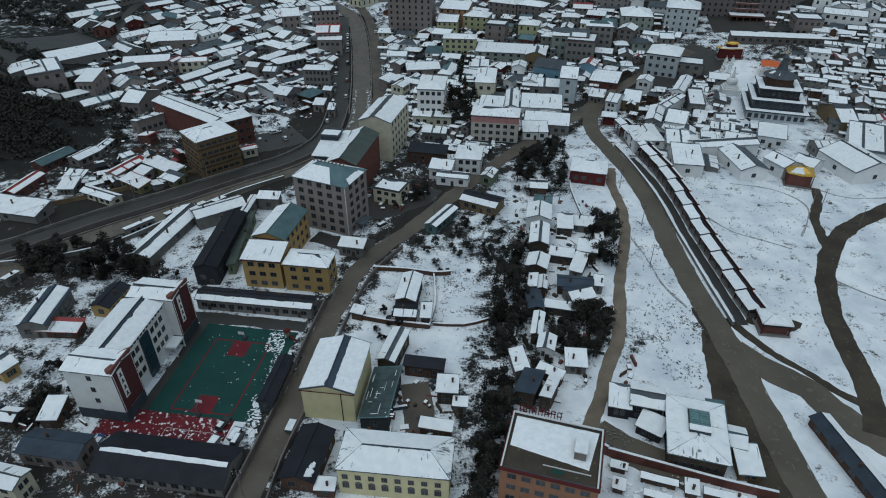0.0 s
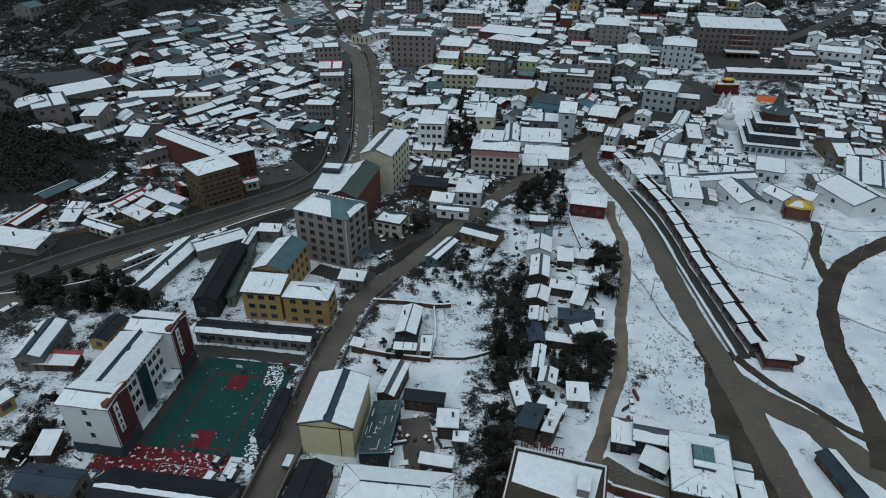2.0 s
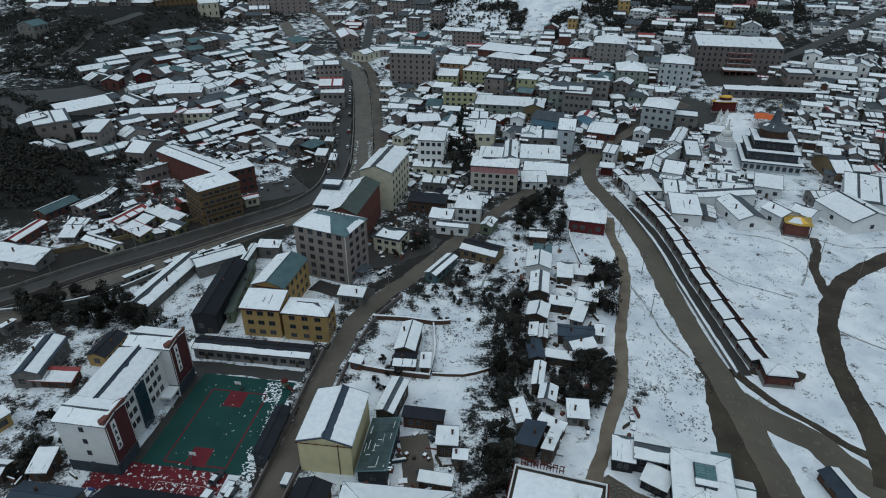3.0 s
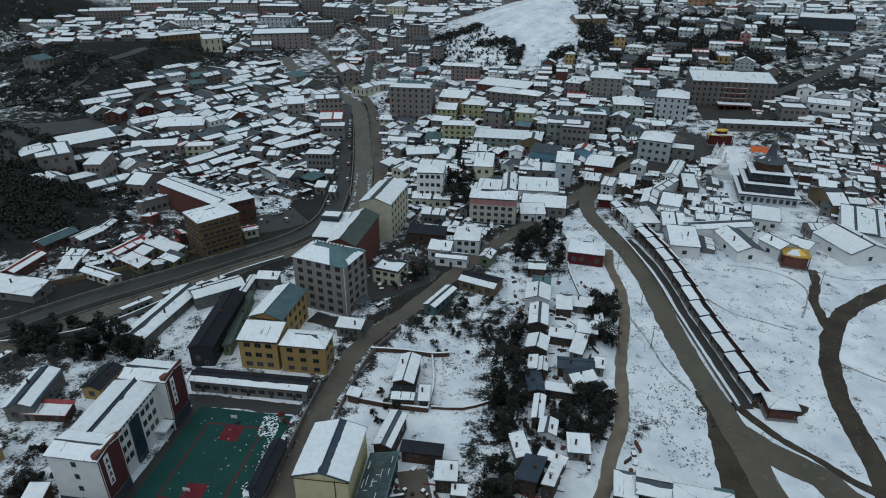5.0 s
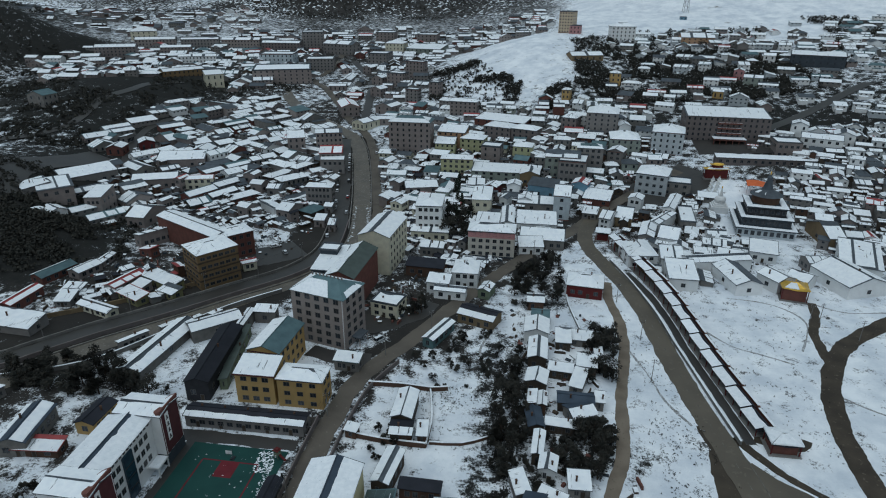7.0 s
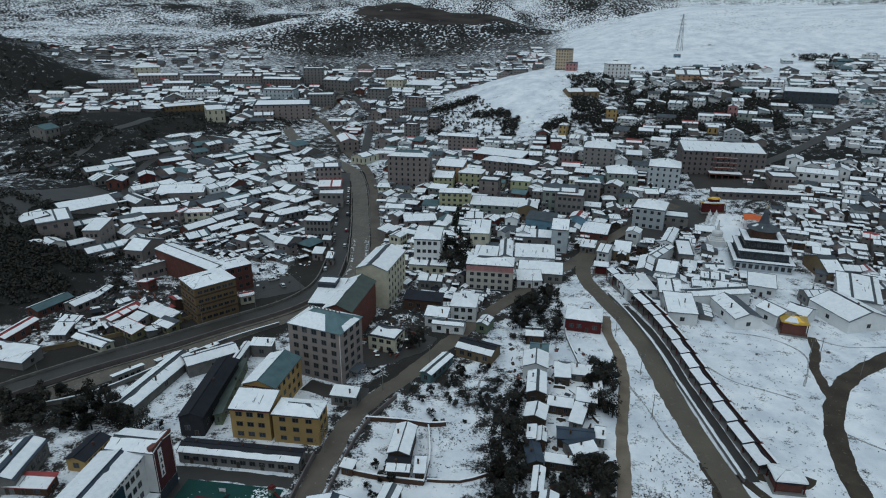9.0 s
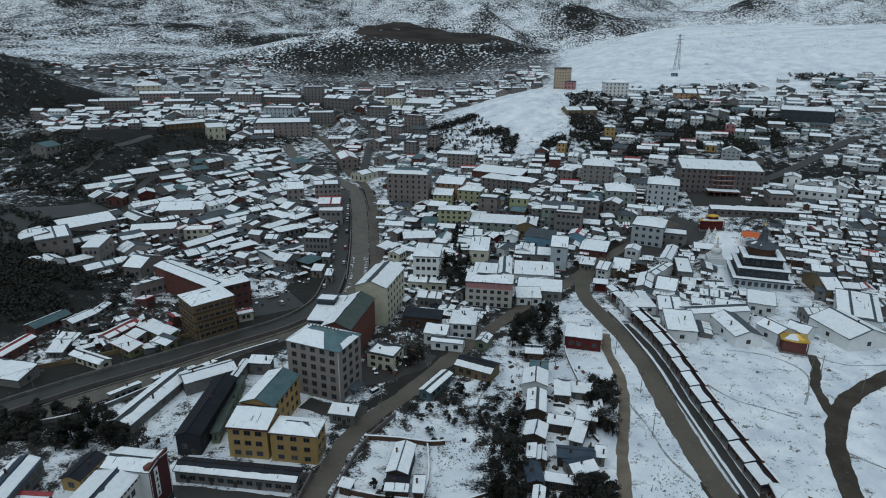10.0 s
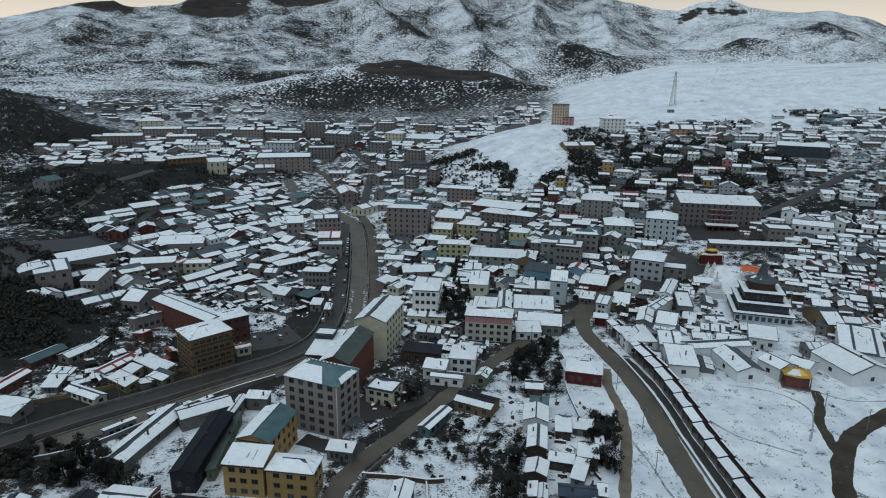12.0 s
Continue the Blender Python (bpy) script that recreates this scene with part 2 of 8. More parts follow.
# ---------------------------------------------------------------- mesh tools
class Shape:
    """Gathers corners and faces, with a material for each face."""

    def __init__(self):
        self.v, self.f, self.i = [], [], []

    def face(self, pts, mat=0):
        k = len(self.v)
        self.v += [tuple(p) for p in pts]
        self.f.append(tuple(range(k, k + len(pts))))
        self.i.append(mat)

    def hull(self, low, high, mat=0):
        """A solid between two rings of corners, both anticlockwise from above."""
        k, n = len(self.v), len(low)
        self.v += [tuple(p) for p in low] + [tuple(p) for p in high]
        self.f.append(tuple(range(k + n - 1, k - 1, -1)))
        self.f.append(tuple(range(k + n, k + 2 * n)))
        for a in range(n):
            b = (a + 1) % n
            self.f.append((k + a, k + b, k + n + b, k + n + a))
        self.i += [mat] * (n + 2)

    def box(self, x0, x1, y0, y1, z0, z1, mat=0):
        ring = ((x0, y0), (x1, y0), (x1, y1), (x0, y1))
        self.hull([(x, y, z0) for x, y in ring], [(x, y, z1) for x, y in ring], mat)

    def slab(self, pts, thick, mat=0):
        self.hull([(x, y, z - thick) for x, y, z in pts], pts, mat)

    def mesh(self, name, *mats, soft=False):
        me = bpy.data.meshes.new(name)
        me.from_pydata(self.v, [], self.f)
        for m in mats:
            me.materials.append(m)
        me.polygons.foreach_set("material_index", self.i)
        if soft:
            me.polygons.foreach_set("use_smooth", [True] * len(self.f))
        me.update()
        return me


def part(name, data, parent, label="", at=None):
    ob = new(name, data)
    ob.parent = parent
    if at is not None:
        ob.matrix_basis = at
    return tagged(ob, label)


def thing(name, m, label, category, group="", kind=""):
    ob = new(name)
    ob.empty_display_size = 0.5
    ob.matrix_basis = m
    return tagged(ob, label, category, group, kind)


# ---------------------------------------------------------------- lie of the land

def smooth(a, b, v):
    s = np.clip((v - a) / (b - a), 0, 1)
    return s * s * (3 - 2 * s)


def bump(x, y, cx, cy, rx, ry, turn=0.0):
    c, s = math.cos(math.radians(turn)), math.sin(math.radians(turn))
    u, v = (x - cx) * c + (y - cy) * s, (y - cy) * c - (x - cx) * s
    return np.exp(-((u / rx) ** 2 + (v / ry) ** 2))


# the crest line of the range: bearing in degrees, height over the valley
CREST = np.array([(-60, 280), (-33.6, 293), (-31.1, 308), (-28.9, 329), (-27.9, 361), (-26.1, 372), (-25.0, 345), (-24.2, 345), (-21.7, 371), (-19.5, 412), (-15.5, 462), (-7.6, 508), (1.0, 516), (8.3, 483),
                  (13.0, 423), (14.4, 405), (18.1, 374), (19.9, 368), (21.5, 397), (23.6, 404), (25.3, 371), (28.1, 347), (30.3, 349), (31.9, 316), (34.4, 281), (60, 270)], float)
# spurs that run down from the range and the hills at its foot: points on the crest of each (x, y, z), and the reach of its flanks
SPURS = [
    ([(-359, 2676, 428), (-539, 2441, 321), (-668, 2043, 194), (-774, 1790, 154), (-866, 1578, 112)], 330),
    ([(-271, 2586, 408), (-177, 2343, 307), (-31, 2050, 206), (38, 1950, 172)], 230),
    ([(20, 1850, 168), (105, 1797, 205), (151, 1693, 160), (199, 1588, 119)], 120),
    ([(216, 1938, 164), (297, 1877, 197), (359, 1866, 223), (442, 1796, 178)], 170),
    ([(725, 1971, 192), (793, 1890, 202), (859, 1862, 228), (925, 1829, 216), (978, 1745, 180)], 150),
    ([(1366, 2558, 359), (1288, 2258, 305), (1247, 2051, 255), (1183, 1855, 204)], 260),
    ([(1239, 2622, 385), (1106, 2242, 293), (1010, 2040, 190)], 240),
    ([(49, 2700, 456), (134, 2146, 250)], 240), ([(396, 2721, 451), (298, 2129, 251)], 230), ([(620, 2679, 416), (538, 1978, 195)], 260),
    ([(-1310, 2475, 365), (-1119, 2009, 230), (-1032, 1654, 135)], 280), ([(-1184, 2537, 349), (-977, 2192, 242), (-897, 1787, 148)], 240),
    ([(-980, 2570, 368), (-829, 2199, 244), (-700, 1750, 135)], 260),
]
DARK_SPUR = [(-620, 690, 118), (-519, 698, 105), (-486, 710, 97), (-460, 715, 90), (-436, 724, 72), (-409, 728, 55), (-392, 731, 46)]
BROWN_HILL = [(-399, 1269, 92), (-271, 1251, 116), (-193, 1245, 131), (-149, 1241, 139), (-84, 1247, 146), (-30, 1240, 136), (-3, 1230, 131), (110, 1215, 122), (126, 1193, 106)]


def spur(x, y, line, reach, z):
    """Raise the land z to a crest line, with straight flanks that run out at the reach."""
    out = z
    for (ax, ay, az), (bx, by, bz) in zip(line, line[1:]):
        s = np.clip(((x - ax) * (bx - ax) + (y - ay) * (by - ay)) / ((bx - ax) ** 2 + (by - ay) ** 2), 0, 1)
        off = np.hypot(x - ax - s * (bx - ax), y - ay - s * (by - ay)) / reach
        flank = np.clip(1 - off, 0, 1) ** 1.25
        out = np.maximum(out, z + np.maximum(az + s * (bz - az) - z, 0) * flank)
    return out


def height(x, y):
    """The lie of the land, without its small roughness."""
    x, y = np.asarray(x, float), np.asarray(y, float)
    d, az = np.hypot(x, y), np.degrees(np.arctan2(x, y))
    ahead = smooth(60, 40, np.abs(az))
    # the whole valley climbs gently away from the river bend
    z = 0.085 * (np.clip(d, 320, 1150) - 320) * smooth(320, 420, d) + 0.055 * (np.clip(d, 1250, 1900) - 1250)
    # terraced slope behind the monastery, and the white pasture over it
    right = smooth(1, 14, az) * ahead
    z = z + right * (36 * smooth(340, 760, d) + 40 * smooth(740, 1080, d) * smooth(8, 22, az) - 66 * smooth(1060, 1500, d))
    # the snowy knoll
    z = z + 22 * bump(x, y, 60, 640, 75, 110, -10)
    # dark spur at the near left, and the scrub banks behind it
    z = z + 26 * bump(x, y, -258, 305, 55, 62) + 9 * bump(x, y, -202, 274, 24, 22) + 16 * bump(x, y, -290, 520, 60, 80) + 52 * bump(x, y, -640, 800, 130, 130)
    if np.any((d > 480) & (x < -200)):
        z = spur(x, y, DARK_SPUR, 80, z)
    # brown hill in the mouth of the valley
    if np.any(d > 900):
        z = spur(x, y, BROWN_HILL, 170, z)
    # the range, with talus below and a cliff under the crest
    ridge = np.interp(az, CREST[:, 0], CREST[:, 1])
    rise = 0.08 * smooth(1500, 2000, d) + 0.26 * np.clip((d - 1700) / 900, 0, 1) ** 1.6 + 0.40 * smooth(2330, 2690, d) + 0.26 * smooth(2640, 2745, d)
    top = z + ahead * np.maximum(ridge - z, 0) * rise * (1 - 0.35 * smooth(2850, 4300, d))
    z = np.where(d > 1450, top, z)
    if np.any(d > 1450):
        for line, reach in SPURS:
            z = spur(x, y, line, reach, z)
        # a far jagged peak beyond the pass
        z = z + 190 * bump(x, y, 2260, 3500, 210, 300) + 120 * bump(x, y, 2050, 3560, 110, 300)
    return z


def ground(x, y):
    return float(height(x, y))


def near(x, y, line, reach):
    """1 on a polyline, falling to 0 at the reach."""
    best = np.full(np.shape(x), 1e9)
    for (ax, ay), (bx, by) in zip(line, line[1:]):
        s = np.clip(((x - ax) * (bx - ax) + (y - ay) * (by - ay)) / ((bx - ax) ** 2 + (by - ay) ** 2), 0, 1)
        best = np.minimum(best, np.hypot(x - ax - s * (bx - ax), y - ay - s * (by - ay)))
    return 1 - smooth(0.6 * reach, reach, best)


# centre lines of the roads, the river and the lanes
HILL_ROAD = [(84.3, 320.6), (77.5, 305), (73.0, 289), (72.6, 274), (75.9, 254), (79.3, 233), (80.4, 214), (79.9, 193), (79.4, 175), (79.3, 158.8), (80.0, 137.0), (80.4, 123.0), (79.7, 107.0), (79.7, 90.2), (79.2, 60)]
BRANCH = [(80.8, 128), (86.3, 120.9), (94.6, 112.7), (99.3, 102.5), (104.7, 95.8), (118, 80)]
DIRT_LOOP = [(230, 235), (192.4, 216.5), (169.1, 204.5), (147.2, 191.1), (133.5, 176.5), (122.8, 158.8), (115.3, 138.2), (111.7, 119.8), (108, 107), (104, 98)]
DIRT_SPUR = [(133.5, 178), (138.3, 197.1), (146, 210), (150.2, 222)]
LANE = [(72.4, 240), (69.5, 228), (68.7, 221.2), (68.4, 205.4), (64.8, 185.5), (56.7, 158.8), (51.5, 137.0), (45.6, 123.0), (40.5, 111.0), (36.5, 101.5), (34, 97)]
MIDDLE_ROAD = [(-49, 62), (-45.2, 74.9), (-41.8, 87.2), (-37.5, 110.8), (-34.9, 129.8), (-31.4, 151.5), (-25.5, 170.8), (-9.2, 195.1), (10.7, 226.0), (38.2, 264.8), (66, 297), (84.3, 320.6), (112, 350), (150, 378)]
RIVER_ROAD = [(-260, 110), (-161.0, 171.4), (-144.8, 183.6), (-127.8, 199.1), (-108.0, 214.2), (-86.2, 232.6), (-69.8, 246), (-59.5, 260.5), (-54.6, 277.8), (-54.6, 310.8), (-60.6, 368.4), (-67, 420), (-70, 450)]
RIVERBED = [(-250, 92), (-151.0, 159), (-134.0, 178), (-115.6, 194), (-97.2, 208.8), (-76, 228), (-56, 247), (-46, 265), (-42.5, 285), (-42.2, 302.9), (-48.8, 368.8), (-55.8, 419.4), (-64, 452), (-75.4, 470), (-113.4, 520.4), (-131, 552), (-150, 600)]
QUAY = [(-35, 300), (-36, 336.0), (-41.5, 377.0), (-46, 419.6), (-55, 458.1), (-74, 500), (-87.5, 540), (-110, 600), (-123, 623.8), (-118, 670), (-113.2, 708.4), (-120, 800)]
VALLEY_STREET = [(-60, 470), (-62, 522), (-66, 600), (-75, 650), (-99, 725), (-123, 795)]
SLOPE_STREET = [(215, 425), (260.6, 448.5), (326.5, 490.4), (366.6, 505.7), (420, 530)]
BANK_LANE = [(-320, 400), (-297, 413), (-278, 425), (-267, 446), (-265, 470), (-266, 492), (-258, 524), (-255, 563), (-240, 590)]
CURVE_STREET = [(-200, 384), (-206, 398), (-214, 429), (-216, 456), (-211, 476), (-203, 486)]
CAR_PARK = [(-228, 296), (-235, 320), (-236, 345), (-230, 372), (-218, 392)]
WAYS = [(HILL_ROAD, 8.5), (BRANCH, 8.0), (DIRT_LOOP, 7.5), (DIRT_SPUR, 4), (LANE, 4.2), (MIDDLE_ROAD, 7.0), (RIVER_ROAD, 8), (RIVERBED, 9), (QUAY, 7), (VALLEY_STREET, 7), (SLOPE_STREET, 7), (BANK_LANE, 7), (CURVE_STREET, 6), (CAR_PARK, 26), ([(84.5, 280), (88.2, 257), (91.8, 230), (92.3, 207), (92, 154)], 8)]


def land():
    az = np.concatenate([np.linspace(-180, -48, 34), np.linspace(-44, 44, 620), np.linspace(48, 180, 34)])[:-1]
    d = np.concatenate([[4.0, 30, 55], np.linspace(70, 420, 120), np.geomspace(424, 1500, 130), np.linspace(1510, 2900, 190), np.geomspace(2920, 4700, 26)])
    A, D = np.meshgrid(np.radians(az), d)
    X, Y = D * np.sin(A), D * np.cos(A)
    Z = height(X, Y)
    flat_x, flat_y, flat_z = X.ravel(), Y.ravel(), Z.ravel().copy()
    dist = D.ravel()
    azd = np.degrees(A.ravel())
    for k in np.nonzero(dist > 330)[0]:
        p = (flat_x[k], flat_y[k], 0.0)
        amp = 1.4 * min(1, (dist[k] - 330) / 300)
        rough = noise.fractal((p[0] / 45, p[1] / 45, 3.1), 0.9, 2.1, 4) * amp if dist[k] < 1400 else 0.0
        if dist[k] > 1150 and abs(azd[k]) < 62:
            s = min(1, (dist[k] - 1250) / 900) if dist[k] > 1250 else 0.0
            crest = 1 - 0.8 * float(smooth(2450, 2740, dist[k]))
            rough += (0.25 + 0.75 * s) * crest * (20 * noise.fractal((p[0] / 230, p[1] / 230, 5.0), 0.85, 2.1, 6) + 9 * (1 - 2 * abs(noise.noise((p[0] / 90, p[1] / 240, 2.0)))))
        flat_z[k] += rough
    n, m = len(d), len(az)
    idx = np.arange(n * m).reshape(n, m)
    nxt = np.roll(idx, -1, 1)
    quads = np.stack([idx[:-1], idx[1:], nxt[1:], nxt[:-1]], -1).reshape(-1, 4)
    faces = [tuple(q[::-1]) for q in quads.tolist()] + [tuple(idx[0].tolist()[::-1])]
    me = bpy.data.meshes.new("ground")
    me.from_pydata(np.stack([flat_x, flat_y, flat_z], -1).tolist(), [], faces)
    me.polygons.foreach_set("use_smooth", [True] * len(me.polygons))
    me.materials.append(LAND)
    me.update()
    # how much snow lies, how much scrub grows; on the range also relief shading
    x, y = flat_x, flat_y
    cover = np.full(len(x), 0.84)
    town = np.maximum.reduce([bump(x, y, -150, 400, 110, 120), bump(x, y, 60, 400, 120, 100), 0.40 * bump(x, y, -112, 145, 55, 75), 0.95 * bump(x, y, -138, 162, 26, 20), 0.7 * bump(x, y, -110, 165, 25, 10), 0.9 * bump(x, y, -88, 520, 45, 60), 0.12 * bump(x, y, -8, 105, 26, 30), 0.9 * bump(x, y, -18, 232, 38, 52), 0.9 * bump(x, y, -118, 245, 75, 45), 1.1 * bump(x, y, -80, 82, 48, 15), 0.85 * bump(x, y, -190, 244, 42, 26), 0.95 * bump(x, y, -104, 104, 16, 12), 0.9 * bump(x, y, 2, 190, 10, 8), 0.6 * bump(x, y, 12, 180, 8, 10), 0.6 * bump(x, y, 5, 275, 45, 40), bump(x, y, 250, 370, 80, 80),
                              bump(x, y, -240, 650, 180, 130), bump(x, y, -40, 650, 60, 140)])
    cover -= 0.52 * np.clip(town * 1.3, 0, 1)
    cover -= 0.70 * near(x, y, RIVER_ROAD, 26) * (dist < 460)
    cover -= 0.30 * near(x, y, MIDDLE_ROAD, 11) + 0.34 * bump(x, y, 125, 290, 42, 40) + 0.3 * bump(x, y, 215, 270, 40, 50)
    bank = bump(x, y, -258, 305, 75, 75) + 1.3 * bump(x, y, -198, 272, 30, 24) + bump(x, y, -290, 520, 95, 100) + bump(x, y, -640, 790, 150, 190) + 1.5 * bump(x, y, -500, 705, 70, 62) + 1.2 * bump(x, y, -430, 720, 40, 36)
    flank = np.clip((spur(x, y, BROWN_HILL, 190, np.zeros(len(x))) - 18) / 90, 0, 1) * (dist > 950) * (dist < 1480)
    hill = flank * (1 - 0.75 * np.clip(bump(x, y, -140, 1085, 70, 45) + bump(x, y, -60, 1080, 60, 30), 0, 1))
    slope = smooth(8, 16, azd) * smooth(430, 520, dist) * smooth(720, 640, dist)
    cover -= 0.52 * np.clip(bank * 1.4, 0, 1) + 0.20 * np.clip(hill * 1.5, 0, 1) * smooth(-420, -180, x) + 0.38 * slope
    knoll = bump(x, y, 60, 640, 70, 85, -10)
    cover += 0.16 * np.clip(knoll * 1.6, 0, 1)
    mouth = smooth(12, 9, azd) * smooth(-16, -8, azd) * smooth(700, 735, dist) * smooth(1500, 1300, dist) * (1 - np.clip(1.3 * bump(x, y, 60, 640, 60, 75, -10), 0, 1))
    cover -= 0.34 * mouth * (1 - np.clip(hill, 0, 1))
    pasture = smooth(9, 12, azd) * smooth(690, 760, dist) * smooth(1300, 1120, dist)
    cover += 0.22 * pasture
    plain = smooth(-6, -12, azd) * smooth(720, 800, dist) * smooth(1700, 1500, dist)
    cover -= 0.24 * plain * (1 - np.clip(bank, 0, 1)) * (1 - 0.9 * np.clip(hill, 0, 1))
    cover += 0.42 * np.clip(1.4 * bump(x, y, 156, 296, 22, 22) + 1.2 * bump(x, y, 172, 338, 10, 22), 0, 1)
    rng = smooth(1250, 1550, dist) * (1 - 0.8 * pasture) * (1 - np.clip(1.6 * flank, 0, 1))
    wild = np.array([noise.fractal((px / 420, py / 420, 8.0), 0.8, 2.1, 4) if dd > 1100 else 0.0 for px, py, dd in zip(x, y, dist)])
    gd, ga = np.gradient(0.5 * Z + 0.5 * flat_z.reshape(D.shape))
    sd, sa = np.gradient(D)[0], np.maximum(D * np.abs(np.gradient(A)[1]), 0.5)
    steep = np.hypot(gd / np.maximum(sd, 1), ga / sa).ravel()
    # slope to the left or right, used to shade the relief through the snow cover
    facing = (ga / sa).ravel()
    scree = np.maximum.reduce([bump(x, y, cx, cy, rx, ry) for cx, cy, rx, ry in ((-804, 1721, 90, 45), (-655, 1677, 75, 40), (-435, 1592, 80, 60), (140, 1720, 60, 50), (383, 1810, 75, 60), (843, 1850, 110, 50), (767, 1955, 60, 50),
                                                                                 (-112, 2247, 45, 120), (-190, 1560, 160, 40), (1230, 2100, 80, 120))])
    cliff = np.maximum.reduce([bump(x, y, cx, cy, rx, ry) for cx, cy, rx, ry in ((-853, 2509, 150, 95), (-1244, 2464, 110, 80), (-526, 2600, 150, 70), (-200, 2660, 190, 60), (-112, 2290, 30, 110), (1230, 2560, 90, 60))])
    rock = np.clip(1.7 * cliff * smooth(0.25, 0.5, cliff + 0.25 * wild) + 0.9 * smooth(0.85, 1.3, steep + 0.3 * wild), 0, 1) * (dist > 1500)
    rock = np.maximum(rock, 0.95 * smooth(0.55, 0.85, flank + 0.15 * wild) * smooth(-190, -110, x) * smooth(1270, 1240, y) * smooth(1080, 1150, y))
    # the facing term whitens left-facing slopes and darkens right-facing ones, as painted relief shading
    cover = cover * (1 - rng) + rng * np.clip(0.735 - 0.09 * smooth(4, -10, azd) + 0.13 * wild + 0.12 * smooth(16, 22, azd) + 0.25 * np.clip(facing, -0.6, 0.5) - 0.42 * scree, 0.15, 1.0)
    flats = smooth(1350, 1450, dist) * smooth(1950, 1800, dist) * smooth(0.22, 0.1, steep)
    cover += 0.12 * flats
    verge = near(x, y, [(26, 185), (22, 160), (21, 142), (16, 123), (12, 99), (7, 76)], 14) + near(x, y, [(36, 136), (50, 134)], 11) + near(x, y, [(42, 255), (42, 222)], 12)
    cover = cover - 0.30 * np.clip(verge, 0, 1)
    brush = np.clip(0.25 + bank + 0.8 * hill + 0.7 * slope + 0.5 * rng + 0.5 * verge, 0, 1)
    for name, values in (("cover", cover), ("brush", brush), ("far", smooth(800, 1150, dist)), ("rock", rock)):
        a = me.attributes.new(name, "FLOAT", "POINT")
        a.data.foreach_set("value", np.clip(values, 0, 1.5).astype(np.float32))
    ob = new("ground", me)
    tagged(ob, "snow-dusted valley floor rising to scrubby snow-covered mountains", "ground", kind="structure")


land()


# ---------------------------------------------------------------- roads
def path_points(line, gap):
    """Evenly spaced points and side directions along a rounded polyline."""
    pts = [Vector((*p, 0)) for p in line]
    fine = []
    for k in range(len(pts) - 1):
        p0, p1, p2, p3 = pts[max(k - 1, 0)], pts[k], pts[k + 1], pts[min(k + 2, len(pts) - 1)]
        n = max(2, int((p2 - p1).length / gap))
        for j in range(n):
            s = j / n
            fine.append(0.5 * (2 * p1 + (p2 - p0) * s + (2 * p0 - 5 * p1 + 4 * p2 - p3) * s * s + (3 * p1 - p0 - 3 * p2 + p3) * s ** 3))
    fine.append(pts[-1])
    out = []
    for k, p in enumerate(fine):
        t = (fine[min(k + 1, len(fine) - 1)] - fine[max(k - 1, 0)]).normalized()
        out.append((p, Vector((t.y, -t.x, 0))))
    return out


def strip(name, line, width, mat, lift, label, category, ragged=0.5, gap=1.5, shift=0.0, kind="structure", span=1):
    """A ribbon of road laid on the ground, with an uneven edge."""
    pts = path_points(line, gap)
    v, f = [], []
    cols = 4
    for k, (p, side) in enumerate(pts):
        wob = [ragged * noise.noise((p.x * 0.13, p.y * 0.13, s)) + 0.45 * ragged * noise.noise((p.x * 0.6, p.y * 0.6, s + 5)) + 0.3 * ragged * noise.noise((p.x * 1.9, p.y * 1.9, s + 7)) for s in (1.0, 9.0)]
        for c in range(cols + 1):
            s = c / cols
            off = shift + (s - 0.5) * width + (wob[0] * (1 - s) * -1 + wob[1] * s)
            q = p + side * off
            v.append((q.x, q.y, ground(q.x, q.y) + lift + (0.35 if q.length > 340 else 0)))
        if k:
            a, b = (k - 1) * (cols + 1), k * (cols + 1)
            for c in range(cols):
                f.append((a + c, a + c + 1, b + c + 1, b + c))
    # a skirt gives the ribbon thickness
    n = len(pts)
    low = len(v)
    for k in range(n):
        for c in (0, cols):
            x, y, z = v[k * (cols + 1) + c]
            v.append((x, y, z - 0.3))
    for k in range(n - 1):
        a, b = k * (cols + 1), (k + 1) * (cols + 1)
        f.append((a, b, low + 2 * k + 2, low + 2 * k))
        f.append((a + cols, low + 2 * k + 1, low + 2 * k + 3, b + cols))
    me = bpy.data.meshes.new(name)
    me.from_pydata(v, [], f)
    me.materials.append(mat)
    me.update()
    return tagged(new(name, me), label, category, kind=kind)


strip("road", [(79.6, 146), (79.2, 136), (77.0, 126), (74.5, 115), (73, 104), (72.5, 92), (72, 60)], 9, MUD, 0.05, "muddy road shoulder beside the hill road", "road", 1.0)
strip("road", HILL_ROAD, 7.6, ASPHALT, 0.10, "wet asphalt road curving down the hill", "road", 0.6)
strip("road", BRANCH, 8.6, ASPHALT, 0.06, "wet asphalt side road joining the hill road", "road", 0.8)
strip("road", [(84, 141), (87.5, 133.5), (91.5, 126), (96.5, 119.5), (102, 112), (107, 106)], 2.6, MUD, 0.05, "narrow muddy track below the gate pavilion", "path", 0.7)
strip("yard", [(90, 141), (95, 138.5), (101, 137), (104, 140)], 4.2, MUD, 0.04, "wet trampled ground round the gate pavilion", "yard", 1.0)
strip("road", DIRT_LOOP, 6.2, MUD, 0.08, "muddy dirt track looping through the snow field", "road", 0.6, gap=1.2)
strip("path", DIRT_SPUR, 3.4, MUD, 0.05, "narrow muddy path up to the temple", "path", 0.9)
strip("road", LANE, 3.8, LANE_EARTH, 0.07, "narrow brown lane between snowy banks", "road", 0.6)
